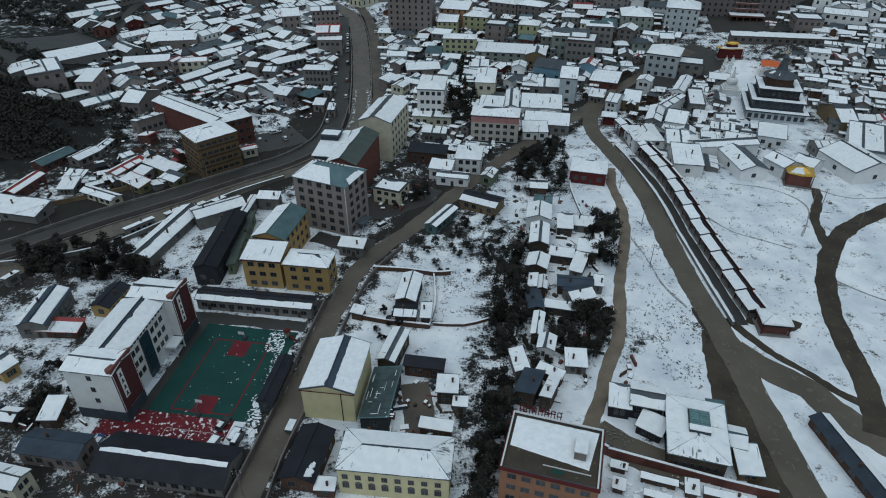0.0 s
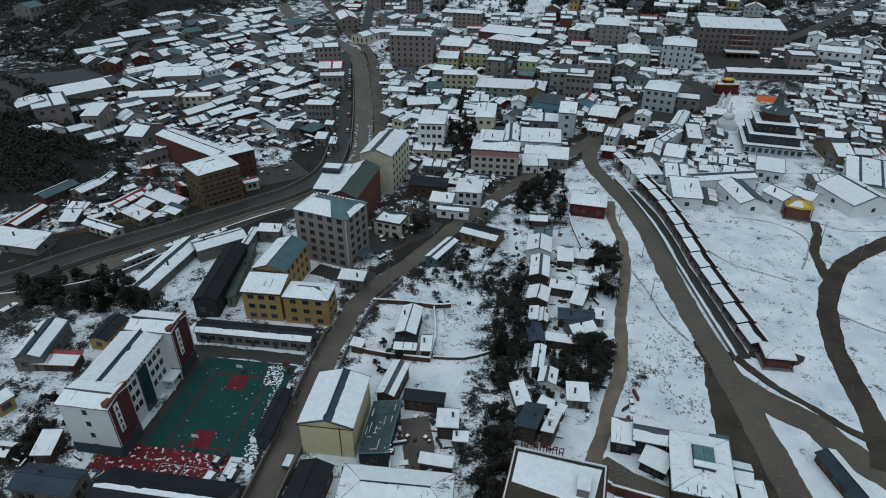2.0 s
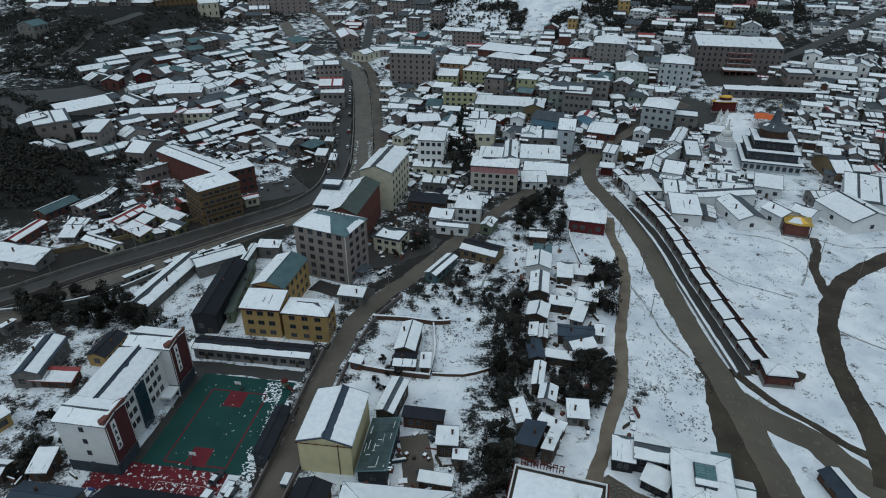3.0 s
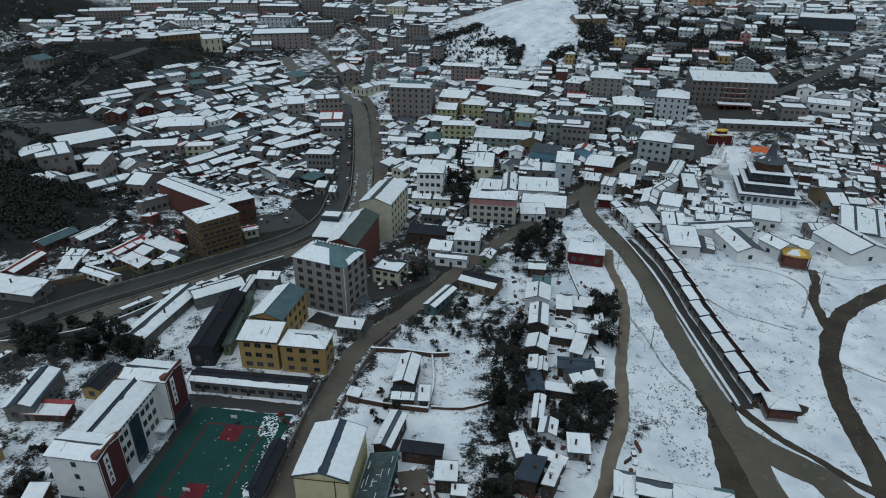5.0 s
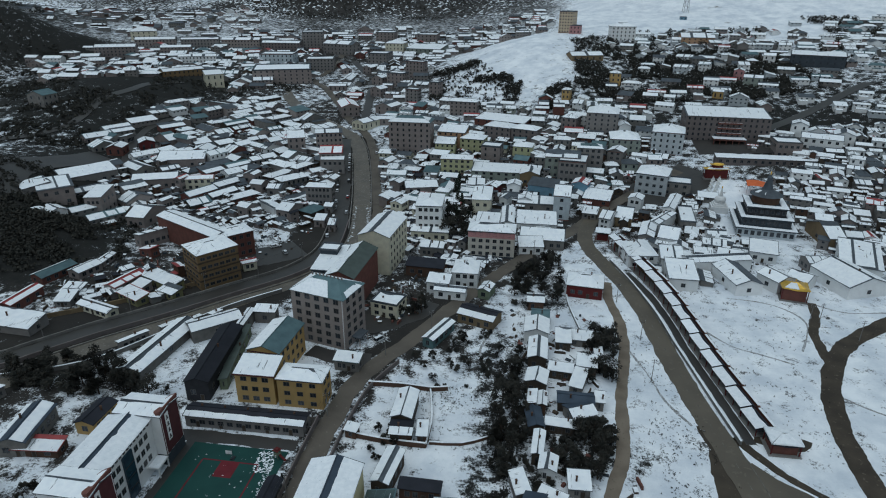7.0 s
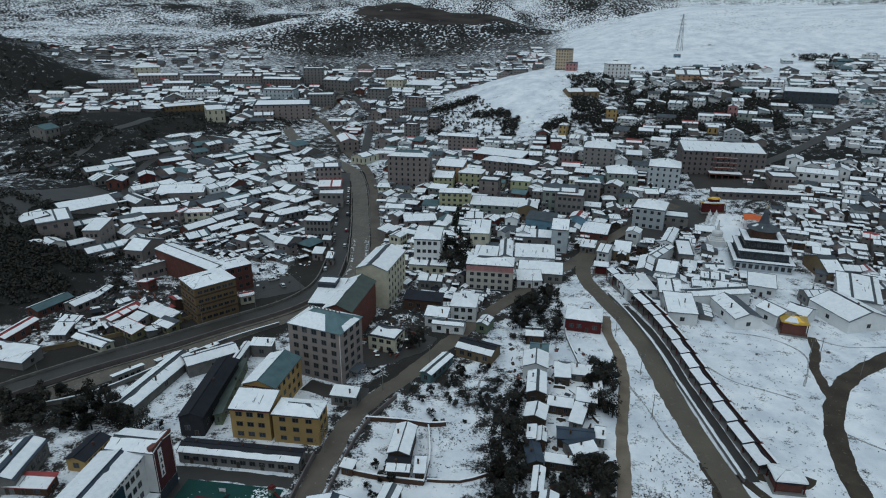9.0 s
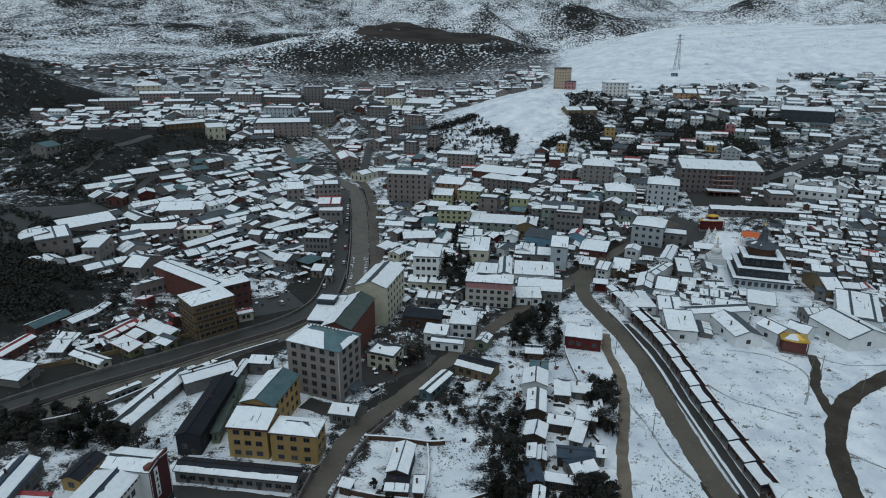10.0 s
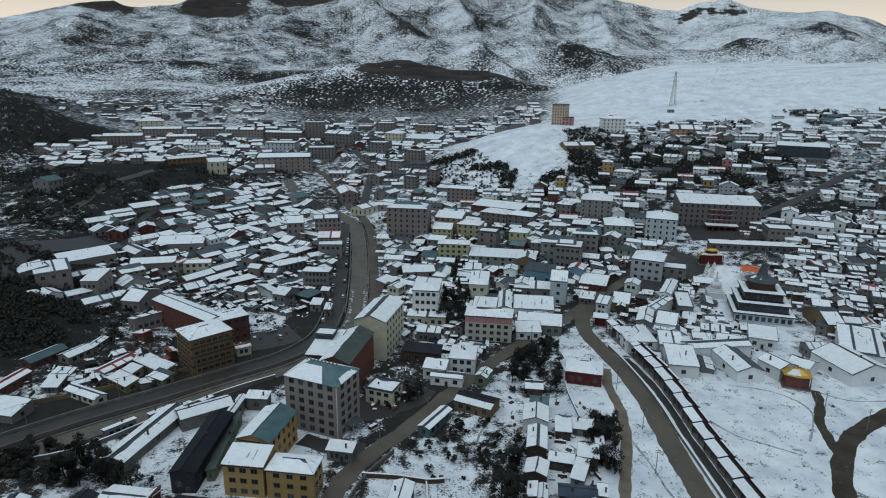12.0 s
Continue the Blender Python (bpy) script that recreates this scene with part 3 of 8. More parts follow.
strip("road", MIDDLE_ROAD, 6.6, STREET, 0.09, "dirty wet street running through the town", "road", 0.8)
strip("road", RIVER_ROAD, 9.0, DARK_ASPHALT, 0.09, "dark wet road along the river", "road", 0.8)
strip("river", RIVERBED, 10.0, RIVER, 0.05, "shallow brown river in a walled stony bed", "river", 0.5)
strip("road", QUAY, 6.0, STREET, 0.08, "grey quay road beside the river", "road", 0.5)
strip("road", VALLEY_STREET, 7.0, DARK_ASPHALT, 0.08, "grey street running up the valley", "road", 0.5)
strip("plaza", [(112, 346), (126, 352), (140, 360), (152, 368), (162, 376)], 30, DARK_ASPHALT, 0.05, "dark wet town square", "square", 1.5)
strip("plaza", [(172, 412), (205, 408), (244, 400)], 24, DARK_ASPHALT, 0.06, "dark wet car park", "car park", 1.5)
strip("yard", [(-34, 205), (-22, 208), (-14, 214), (-8, 224)], 18, DARK_ASPHALT, 0.05, "dark wet yard between the apartment blocks", "yard", 1.5)
strip("yard", [(-92, 262), (-80, 268), (-68, 276)], 20, DARK_ASPHALT, 0.05, "dark wet hotel yard", "yard", 1.5)
strip("yard", [(-75.5, 97), (-72.8, 112), (-70.5, 126), (-68.5, 140)], 5.5, DARK_ASPHALT, 0.04, "dark wet paving beside the school", "yard", 0.4)
strip("yard", [(-78, 142.5), (-58, 139.8), (-40, 137.2)], 4.5, DARK_ASPHALT, 0.05, "dark wet paving before the classroom row", "yard", 0.6)
strip("yard", [(-5.0, 97), (-6.0, 106), (-7.5, 115)], 7.5, STREET, 0.05, "brown muddy farm yard", "yard", 0.4)
strip("yard", [(-22, 99.5), (-20, 96), (-4, 94)], 4.5, MUD, 0.05, "brown muddy passage behind the guest house", "yard", 0.8)
strip("yard", [(-46, 186), (-34, 181), (-24, 180)], 7, DARK_ASPHALT, 0.05, "dark wet yard below the apartment block", "yard", 0.8)
strip("yard", [(-64, 150.5), (-48, 149), (-34, 147)], 4, DARK_ASPHALT, 0.05, "dark wet passage behind the classroom row", "yard", 0.5)
TRODDEN = surface("trodden_snow", (0.30, 0.31, 0.32), (0.14, 0.13, 0.12), 0.5, 0.8, 2.0, 0.2, vary=0.05, third=(0.6, 0.63, 0.66), spots=0.55)
for line in ([(66, 190), (69, 172), (70, 158), (74, 146)], [(96, 205), (104, 190), (112, 184), (121, 178)], [(150, 222), (160, 214), (176, 214)], [(128, 186), (140, 206), (134, 220), (118, 226)], [(126, 160), (136, 150), (150, 146), (166, 150)],
             [(20, 200), (14, 186), (17, 172), (21, 160)], [(-100, 132), (-98, 120), (-103, 112), (-100, 104)], [(-93, 136), (-99, 126), (-96, 114), (-92, 110)]):
    strip("footpath", line, 0.7, TRODDEN, 0.03, "narrow footpath trodden through the snow", "path", 0.35, gap=0.8)
strip("road", BANK_LANE, 6.0, DARK_ASPHALT, 0.10, "wet grey lane winding up the scrubby bank", "road", 0.5)
strip("road", CURVE_STREET, 5.5, DARK_ASPHALT, 0.10, "wet grey street curving between red-walled houses", "road", 0.4)
strip("plaza", CAR_PARK, 27, DARK_ASPHALT, 0.12, "dark wet car park below the scrubby bank", "car park", 1.5)
strip("road", SLOPE_STREET, 7.0, DARK_ASPHALT, 0.08, "grey street climbing between hillside houses", "road", 0.5)


# ---------------------------------------------------------------- buildings
WINDOWS = {}


def sunk_panel(w, h, cells, proud, sunk, b, mats):
    """A frame standing proud of the wall with panes sunk into it, in one skin."""
    v, f, mi = [], [], []

    def add(x, y, z):
        v.append((x, y, z))
        return len(v) - 1

    xs = [-w / 2]
    for k in range(cells):
        x0 = -w / 2 + b + (w - b) * k / cells
        xs += [x0, -w / 2 + (w - b) * (k + 1) / cells]
    xs.append(w / 2)
    zs = [0, b, h - b, h]
    grid = [[add(x, -proud, z) for z in zs] for x in xs]
    for k in range(len(xs) - 1):
        for j in range(3):
            if j == 1 and k % 2 == 1:
                ring = [grid[k][1], grid[k + 1][1], grid[k + 1][2], grid[k][2]]
                low = [add(v[q][0], -sunk, v[q][2]) for q in ring]
                for q in range(4):
                    f.append((ring[q], ring[(q + 1) % 4], low[(q + 1) % 4], low[q]))
                    mi.append(0)
                f.append(tuple(low))
                mi.append(1)
            else:
                f.append((grid[k][j], grid[k + 1][j], grid[k + 1][j + 1], grid[k][j + 1]))
                mi.append(0)
    rim = [g[0] for g in grid] + [grid[-1][1], grid[-1][2]] + [g[3] for g in grid[::-1]] + [grid[0][2], grid[0][1]]
    deep = [add(v[q][0], 0.03, v[q][2]) for q in rim]
    for q in range(len(rim)):
        f.append((rim[(q + 1) % len(rim)], rim[q], deep[q], deep[(q + 1) % len(rim)]))
        mi.append(0)
    s = Shape()
    s.v, s.f, s.i = v, f, mi
    return s.mesh("window", *mats)


def window_mesh(w, h, bars=1):
    key = (round(w, 1), round(h, 1), bars)
    if key not in WINDOWS:
        WINDOWS[key] = sunk_panel(w, h, bars + 1, 0.07, 0.01, 0.09, (FRAME, GLASS))
    return WINDOWS[key]


def pane_mesh(w, h):
    key = ("pane", round(w, 1), round(h, 1))
    if key not in WINDOWS:
        s = Shape()
        s.box(-w / 2 + 0.1, w / 2 - 0.1, -0.035, -0.015, 0.1, h - 0.1)
        WINDOWS[key] = s.mesh("pane", GLASS)
    return WINDOWS[key]


def snow_on(s, e0, e1, r1, r0, lo, hi, rnd, thick=0.13, inset=0.02, seg=1.3, mat=0):
    """A layer of snow on one roof slope, from the eave e0-e1 up to r0-r1, with uneven edges."""
    e0, e1, r0, r1 = Vector(e0), Vector(e1), Vector(r0), Vector(r1)
    n = max(4, int((e1 - e0).length / seg))
    rows = [[], [], [], []]
    up = Vector((0, 0, thick))
    drift = rnd.uniform(0, 50)
    for k in range(n + 1):
        a = inset + (1 - 2 * inset) * k / n
        low, top = e0.lerp(e1, a), r0.lerp(r1, a)
        wave = noise.noise((k * 0.31 + drift, drift, 0.0)), noise.noise((k * 0.31, drift, 4.0))
        dent = max(0.0, noise.noise((k * 0.17, drift, 9.0)) - 0.28) * 0.35
        jl = lo + 0.012 * wave[0] + rnd.uniform(-0.003, 0.006)
        jh = hi + 0.022 * wave[1] + rnd.uniform(-0.006, 0.006) - dent
        p, q = low.lerp(top, max(0.0, jl)), low.lerp(top, min(0.985, max(jh, jl + 0.03)))
        rows[0].append(p + up * 0.1), rows[1].append(p + up * rnd.uniform(0.75, 1.1) + (q - p) * 0.04)
        rows[2].append(q + up * rnd.uniform(0.75, 1.1) - (q - p) * 0.04), rows[3].append(q + up * 0.1)
    base = len(s.v)
    for row in rows:
        s.v += [tuple(p) for p in row]
    m = n + 1
    for j in range(3):
        for k in range(n):
            s.f.append((base + j * m + k, base + j * m + k + 1, base + (j + 1) * m + k + 1, base + (j + 1) * m + k))
            s.i.append(mat)
    for k in (0, n):
        ring = [base + j * m + k for j in range(4)]
        s.f.append(tuple(ring if k else ring[::-1]))
        s.i.append(mat)


def broken_snow(s, e0, e1, r1, r0, lo, hi, rnd, seg=1.3):
    """Snow on a slope, slid off in a band or two across it."""
    e0, e1, r1, r0 = Vector(e0), Vector(e1), Vector(r1), Vector(r0)
    if (r1 - r0).length < 0.5 * (e1 - e0).length or rnd.random() < 0.72:
        one = s or Shape()
        snow_on(one, e0, e1, r1, r0, lo, hi, rnd, seg=seg)
        return [one]
    cuts, u, made = [], 0.0, []
    while u < 0.9:
        w = rnd.uniform(0.22, 0.6)
        cuts.append((u, min(1.0, u + w)))
        u += w + rnd.uniform(0.03, 0.07)
    for a, b in cuts:
        made.append(s or Shape())
        snow_on(made[-1], e0.lerp(e1, a), e0.lerp(e1, b), r0.lerp(r1, b), r0.lerp(r1, a), lo + rnd.uniform(0, 0.08), hi, rnd, seg=seg)
    return made


def slopes_of(form, w, d, h, rise):
    """The slopes of a roof as (eave0, eave1, ridge1, ridge0), the highest first where it matters."""
    x, y = w / 2, d / 2
    if form[0] == "g":
        if form[1] == "x":
            return [((-x, -y, h), (x, -y, h), (x, 0, h + rise), (-x, 0, h + rise)), ((x, y, h), (-x, y, h), (-x, 0, h + rise), (x, 0, h + rise))]
        return [((-x, y, h), (-x, -y, h), (0, -y, h + rise), (0, y, h + rise)), ((x, -y, h), (x, y, h), (0, y, h + rise), (0, -y, h + rise))]
    if form[0] == "h":
        if w >= d:
            k = x - y * 0.9
            return [((-x, -y, h), (x, -y, h), (k, 0, h + rise), (-k, 0, h + rise)), ((x, y, h), (-x, y, h), (-k, 0, h + rise), (k, 0, h + rise)),
                    ((-x, y, h), (-x, -y, h), (-k, 0, h + rise), (-k, 0, h + rise)), ((x, -y, h), (x, y, h), (k, 0, h + rise), (k, 0, h + rise))]
        k = y - x * 0.9
        return [((-x, y, h), (-x, -y, h), (0, -k, h + rise), (0, k, h + rise)), ((x, -y, h), (x, y, h), (0, k, h + rise), (0, -k, h + rise)),
                ((-x, -y, h), (x, -y, h), (0, -k, h + rise), (0, -k, h + rise)), ((x, y, h), (-x, y, h), (0, k, h + rise), (0, k, h + rise))]
    if form[0] == "s":
        if form[1] == "x":
            return [((-x, -y, h), (x, -y, h), (x, y, h + rise), (-x, y, h + rise))]
        return [((-x, y, h), (-x, -y, h), (x, -y, h + rise), (x, y, h + rise))]
    return [((-x, -y, h), (x, -y, h), (x, y, h), (-x, y, h))]


def cap(s, a, b, half=0.15, high=0.2):
    """A raised cap of metal along a ridge or hip."""
    side = (b - a).normalized()
    o = Vector((-side.y, side.x, 0)).normalized() * half
    dn, up = Vector((0, 0, -0.05)), Vector((0, 0, high))
    s.hull([a - o + dn, b - o + dn, b + o + dn, a + o + dn], [a - o * 0.6 + up, b - o * 0.6 + up, b + o * 0.6 + up, a + o * 0.6 + up])


def roof_and_snow(root, form, w, d, h, snow, rc, rnd, pitch=0.36, thick=0.16, seg=1.3, ridge_cap=True, m=None, label="", bands=False):
    span = d if (form[0] == "g" and form[1] == "x") or form[0] == "s" and form[1] == "x" else w
    if form[0] == "h":
        span = min(w, d)
    rise = {"g": pitch * span / 2, "h": pitch * span / 2, "s": (0.11 if span > 14 else 0.2) * span, "f": 0.0}[form[0]]
    slopes = slopes_of(form, w, d, h, rise)
    s = Shape()
    for e0, e1, r1, r0 in slopes:
        if r0 == r1:
            s.slab([e0, e1, r0], thick)
        else:
            s.slab([e0, e1, r1, r0], thick)
    if form[0] == "f":
        for x0, x1, y0, y1 in ((-w / 2, w / 2, -d / 2, -d / 2 + 0.25), (-w / 2, w / 2, d / 2 - 0.25, d / 2), (-w / 2, -w / 2 + 0.25, -d / 2 + 0.25, d / 2 - 0.25), (w / 2 - 0.25, w / 2, -d / 2 + 0.25, d / 2 - 0.25)):
            s.box(x0, x1, y0, y1, h - 0.3, h + 0.6)
    elif ridge_cap and form[0] in "gh":
        r0, r1 = Vector(slopes[0][3]), Vector(slopes[0][2])
        ridges = [(r0, r1)]
        for c0, c1 in ridges:
            if (c1 - c0).length > 0.3:
                cap(s, c0, c1)
    part("roof", s.mesh("roof", ROOF[rc]), root, label, at=m)
    t = Shape()
    count = 0
    for k, (e0, e1, r1, r0) in enumerate(slopes):
        lo, hi = 0.015, 0.965
        if snow == "0":
            continue
        if snow == "1" and k == 1 or snow == "2" and k == 0:
            continue
        if snow == "r":
            hi = rnd.choice((0.72, 0.82, 0.95))
        if snow == "p":
            lo, hi = (0.0, rnd.uniform(0.4, 0.6)) if k % 2 == 0 else (rnd.uniform(0.1, 0.3), 0.9)
            if k == 1 and rnd.random() < 0.5:
                continue
        if snow == "f" and form[0] == "g":
            hi = rnd.uniform(0.6, 0.8) if rnd.random() < 0.16 else rnd.uniform(0.93, 0.975)
        if snow == "f" and form[0] == "h":
            hi = 0.97
        if form[0] == "f":
            lo, hi = 0.06, 0.93
        count += 1
        if bands and form[0] in "gs":
            for patch in broken_snow(None, e0, e1, r1, r0, lo, hi, rnd, seg=seg):
                part("snow_cover", patch.mesh("snow_cover", ROOF_SNOW, soft=False), root, "uneven layer of white snow", at=m)
            count -= 1
            continue
        snow_on(t, e0, e1, r1, r0, lo, hi, rnd, inset=0.03 if form[0] == "f" else 0.008, seg=seg)
    if count:
        part("snow_cover", t.mesh("snow_cover", ROOF_SNOW, soft=False), root, "uneven layer of white snow", at=m)
    return rise


def wall_shape(form, w, d, h, rise, foot, band=False):
    """The body under the roof, with its gables."""
    s = Shape()
    x, y = w / 2, d / 2
    s.box(-x, x, -y, y, -foot, h)
    drop = 0.12
    if form[0] == "g":
        if form[1] == "x":
            for sx in (-x, x - 0.25):
                s.hull([(sx, -y, h), (sx + 0.25, -y, h), (sx + 0.25, y, h), (sx, y, h)],
                       [(sx, -0.02, h + rise - drop), (sx + 0.25, -0.02, h + rise - drop), (sx + 0.25, 0.02, h + rise - drop), (sx, 0.02, h + rise - drop)])
        else:
            for sy in (-y, y - 0.25):
                s.hull([(-x, sy, h), (x, sy, h), (x, sy + 0.25, h), (-x, sy + 0.25, h)],
                       [(-0.02, sy, h + rise - drop), (0.02, sy, h + rise - drop), (0.02, sy + 0.25, h + rise - drop), (-0.02, sy + 0.25, h + rise - drop)])
    if form[0] == "s":
        if form[1] == "x":
            s.hull([(-x, -y, h), (x, -y, h), (x, y, h), (-x, y, h)], [(-x, -y, h + 0.02), (x, -y, h + 0.02), (x, y, h + rise - 0.2), (-x, y, h + rise - 0.2)])
        else:
            s.hull([(-x, -y, h), (x, -y, h), (x, y, h), (-x, y, h)], [(-x, -y, h + 0.02), (x, -y, h + rise - 0.2), (x, y, h + rise - 0.2), (-x, y, h + 0.02)])
    return s


def facade(root, w, d, h, floors, cols, side, size=None, bottom=0.0, margin=1.0, skip=(), bars=1, m=None, deep=False):
    """Rows of windows on one face of a body: side 0 front, 1 right, 2 back, 3 left."""
    length = w if side in (0, 2) else d
    storey = (h - bottom) / floors
    ww, wh = size or (min(1.8, 0.5 * (length - 2 * margin) / max(cols, 1) + 0.35), min(1.8, 0.52 * storey))
    me = window_mesh(ww, wh, bars)
    for r in range(floors):
        for c in range(cols):
            if (r, c) in skip:
                continue
            u = -length / 2 + margin + (length - 2 * margin) * (c + 0.5) / cols
            z = bottom + storey * r + 0.32 * storey
            x, y, turn = ((u, -d / 2, 0), (w / 2, u, 90), (-u, d / 2, 180), (-w / 2, -u, 270))[side]
            win = part("window", me, root, at=(m or Matrix()) @ pose(x, y, z, 0, 0, turn))
            if deep:
                part("pane", pane_mesh(ww, wh), win, "dark window glass")


DOOR = sunk_panel(1.2, 2.15, 1, 0.09, 0.03, 0.1, (FRAME, WALL["timber"]))
ROOF_WORDS = {"g": "gabled roof", "h": "hipped roof", "s": "lean-to roof", "f": "flat roof"}
SNOW_WORDS = {"f": "snow-covered", "0": "bare dark", "1": "half snow-covered", "2": "half snow-covered", "p": "partly snow-covered", "r": "snowy red"}
FLOOR_WORDS = {1: "single-storey", 2: "two-storey", 3: "three-storey", 4: "four-storey", 5: "five-storey", 6: "six-storey", 7: "seven-storey"}
TAKEN = []


def panes(s, bw, bd, h, floors, cf, cs):
    """Glass set into the walls of a far building, a pane for each window."""
    storey = h / floors
    for r in range(floors):
        z = storey * r + 0.32 * storey
        for c in range(cf):
            u = -bw / 2 + bw * (c + 0.5) / cf
            s.box(u - 0.6, u + 0.6, -bd / 2 - 0.05, -bd / 2 + 0.02, z, z + 0.48 * storey, 1)
        for c in range(cs):
            u = -bd / 2 + bd * (c + 0.5) / cs
            s.box(-bw / 2 - 0.05, -bw / 2 + 0.02, u - 0.6, u + 0.6, z, z + 0.48 * storey, 1)
            s.box(bw / 2 - 0.02, bw / 2 + 0.05, u - 0.6, u + 0.6, z, z + 0.48 * storey, 1)


def building(kind, x, y, w, d, rot, h, form, wall, floors, cf, cs, snow, rc):
    """A plain house of the town: body, roof, snow, windows and a door."""
    rnd = random.Random(int(x * 131 + y * 977))
    lie = [ground(x + a * w / 2, y + b * d / 2) for a in (-1, 1) for b in (-1, 1)]
    z = min(lie)
    cat = kind.replace("_", " ")
    colour = COLOUR_WORDS.get(wall, wall)
    root = thing(kind, pose(x, y, z, 0, 0, rot), f"{colour} {FLOOR_WORDS[floors]} {cat} with a {SNOW_WORDS[snow]} {ROOF_WORDS[form[0]]}", cat, "town houses")
    TAKEN.append((x, y, max(w, d) * 0.55, min(w, d) * 0.5))
    eave = 0.45 if form[0] != "f" else 0.0
    bw, bd = w - 2 * eave, d - 2 * eave
    rise = roof_and_snow(root, form, w, d, h, snow, rc, rnd, pitch=0.36, seg=1.3 if y < 260 else 2.4, bands=y > 225)
    body = wall_shape(form, bw, bd, h - 0.17, rise, 1.0)
    if y > 400:
        panes(body, bw, bd, h - 0.2, floors, cf, cs)
    part("wall", body.mesh("wall", WALL[wall], GLASS), root)
    if floors < 4 and y < 330 and rnd.random() < 0.75:
        pipe, px, py = Shape(), rnd.uniform(-0.3, 0.3) * w, rnd.uniform(-0.2, 0.2) * d
        pipe.box(px - 0.22, px + 0.22, py - 0.22, py + 0.22, h - 0.3, h + rise + 0.7)
        pipe.box(px - 0.3, px + 0.3, py - 0.3, py + 0.3, h + rise + 0.7, h + rise + 0.85)
        part("chimney", pipe.mesh("chimney", WALL["brick"]), root, "dark brick chimney")
    if floors > 2:
        tone = WALL[rnd.choice(("slatewall", "redbrown", "greybrown"))]
        for title, z0, z1, out in (("cornice", h - 0.55, h - 0.2, 0.10), ("plinth", 0.0, 0.7, 0.06)):
            trim = Shape()
            trim.box(-bw / 2 - out, bw / 2 + out, -bd / 2 - out, bd / 2 + out, z0, z1)
            part(title, trim.mesh(title, tone), root, "darker painted " + title)
    if y > 400:
        return root
    if kind == "storehouse":
        cf, cs = 1, 1
    facade(root, bw, bd, h - 0.2, floors, cf, 0, skip={(0, cf // 2)} if floors < 3 and cf > 1 else ())
    if cs:
        facade(root, bw, bd, h - 0.2, floors, cs, 1 if x < 0 else 3)
        if floors > 2:
            facade(root, bw, bd, h - 0.2, floors, max(1, cs - 1), 3 if x < 0 else 1)
    if floors < 3 and cf > 1 and y < 330:
        u = -bw / 2 + 1.0 + (bw - 2.0) * (cf // 2 + 0.5) / cf
        part("door", DOOR, root, at=pose(u, -bd / 2, 0.05))
    if wall == "pinkband":
        s = Shape()
        s.box(-bw / 2 - 0.04, bw / 2 + 0.04, -bd / 2 - 0.04, bd / 2 + 0.04, h - 3.3, h - 0.4)
        part("wall_band", s.mesh("wall_band", WALL["pink"]), root, "pink painted top storey")
    return root



def wing(root, x, y, w, d, rot, h, form, wall, floors, cf, cs, snow, rc, seed=0, eave=0.45, z=0.0, pitch=0.36, bottom=0.0, sides=(0, 1), size=None, roof_label="", wall_label=""):
    """A block of a larger building, at its own place in the world; returns its pose under the root and the size of its body."""
    m = root.matrix_basis.inverted() @ pose(x, y, z, 0, 0, rot)
    TAKEN.append((x, y, max(w, d) * 0.55, min(w, d) * 0.5))
    rnd = random.Random(seed + int(x * 17 + y * 7))
    rise = roof_and_snow(root, form, w, d, h, snow, rc, rnd, pitch=pitch, m=m, label=roof_label, seg=1.0)
    bw, bd = w - 2 * eave, d - 2 * eave
    part("wall", wall_shape(form, bw, bd, h - 0.17, rise, 0.6).mesh("wall", WALL[wall]), root, wall_label, at=m)
    for side in sides:
        n = cf if side in (0, 2) else cs
        if n:
            facade(root, bw, bd, h - 0.2, floors, n, side, size=size, bottom=bottom, m=m, deep=y < 205)
    return m, bw, bd


def piece(root, m, name, mats, label="", **boxes):
    """A part made of boxes (x0, x1, y0, y1, z0, z1, slot)."""
    s = Shape()
    for b in boxes["boxes"]:
        s.box(*b)
    return part(name, s.mesh(name, *mats), root, label, at=m)


# ---------------------------------------------------------------- the school and its court
COURT_GREEN = surface("green_court_coating", (0.013, 0.060, 0.053), (0.011, 0.050, 0.045), 0.15, 0.6, 1.5, 0.05, vary=0.02, third=(0.55, 0.60, 0.62), spots=0.735)
COURT_RED = surface("red_court_coating", (0.15, 0.020, 0.028), (0.115, 0.016, 0.022), 0.2, 0.6, 1.5, 0.05, vary=0.02)
SNOWY_RED = surface("red_coating_under_thin_snow", (0.14, 0.019, 0.026), (0.10, 0.015, 0.02), 0.2, 0.6, 0.9, 0.05, vary=0.02, third=(0.66, 0.69, 0.72), spots=0.585)
LINE_WHITE = surface("line_paint", (0.62, 0.62, 0.60), (0.45, 0.45, 0.44), 0.8, 0.7, 3.0, 0.0)
DARK_METAL = surface("dark_metal", (0.05, 0.05, 0.055), (0.035, 0.035, 0.04), 1.0, 0.45, 6.0, 0.0, metal=0.6)
BLUE_GLASS = surface("blue_curtain_glass", (0.015, 0.035, 0.055), (0.02, 0.05, 0.07), 0.4, 0.1, 2.0, 0.0)
GOLD = surface("gilded_roof", (0.75, 0.46, 0.08), (0.60, 0.36, 0.06), 0.8, 0.35, 4.0, 0.1, metal=0.6)
LEAN_GLASS = surface("dusty_roof_glass", (0.055, 0.085, 0.085), (0.035, 0.055, 0.058), 0.3, 0.3, 1.5, 0.05, vary=0.15, third=(0.12, 0.15, 0.15), spots=0.66)
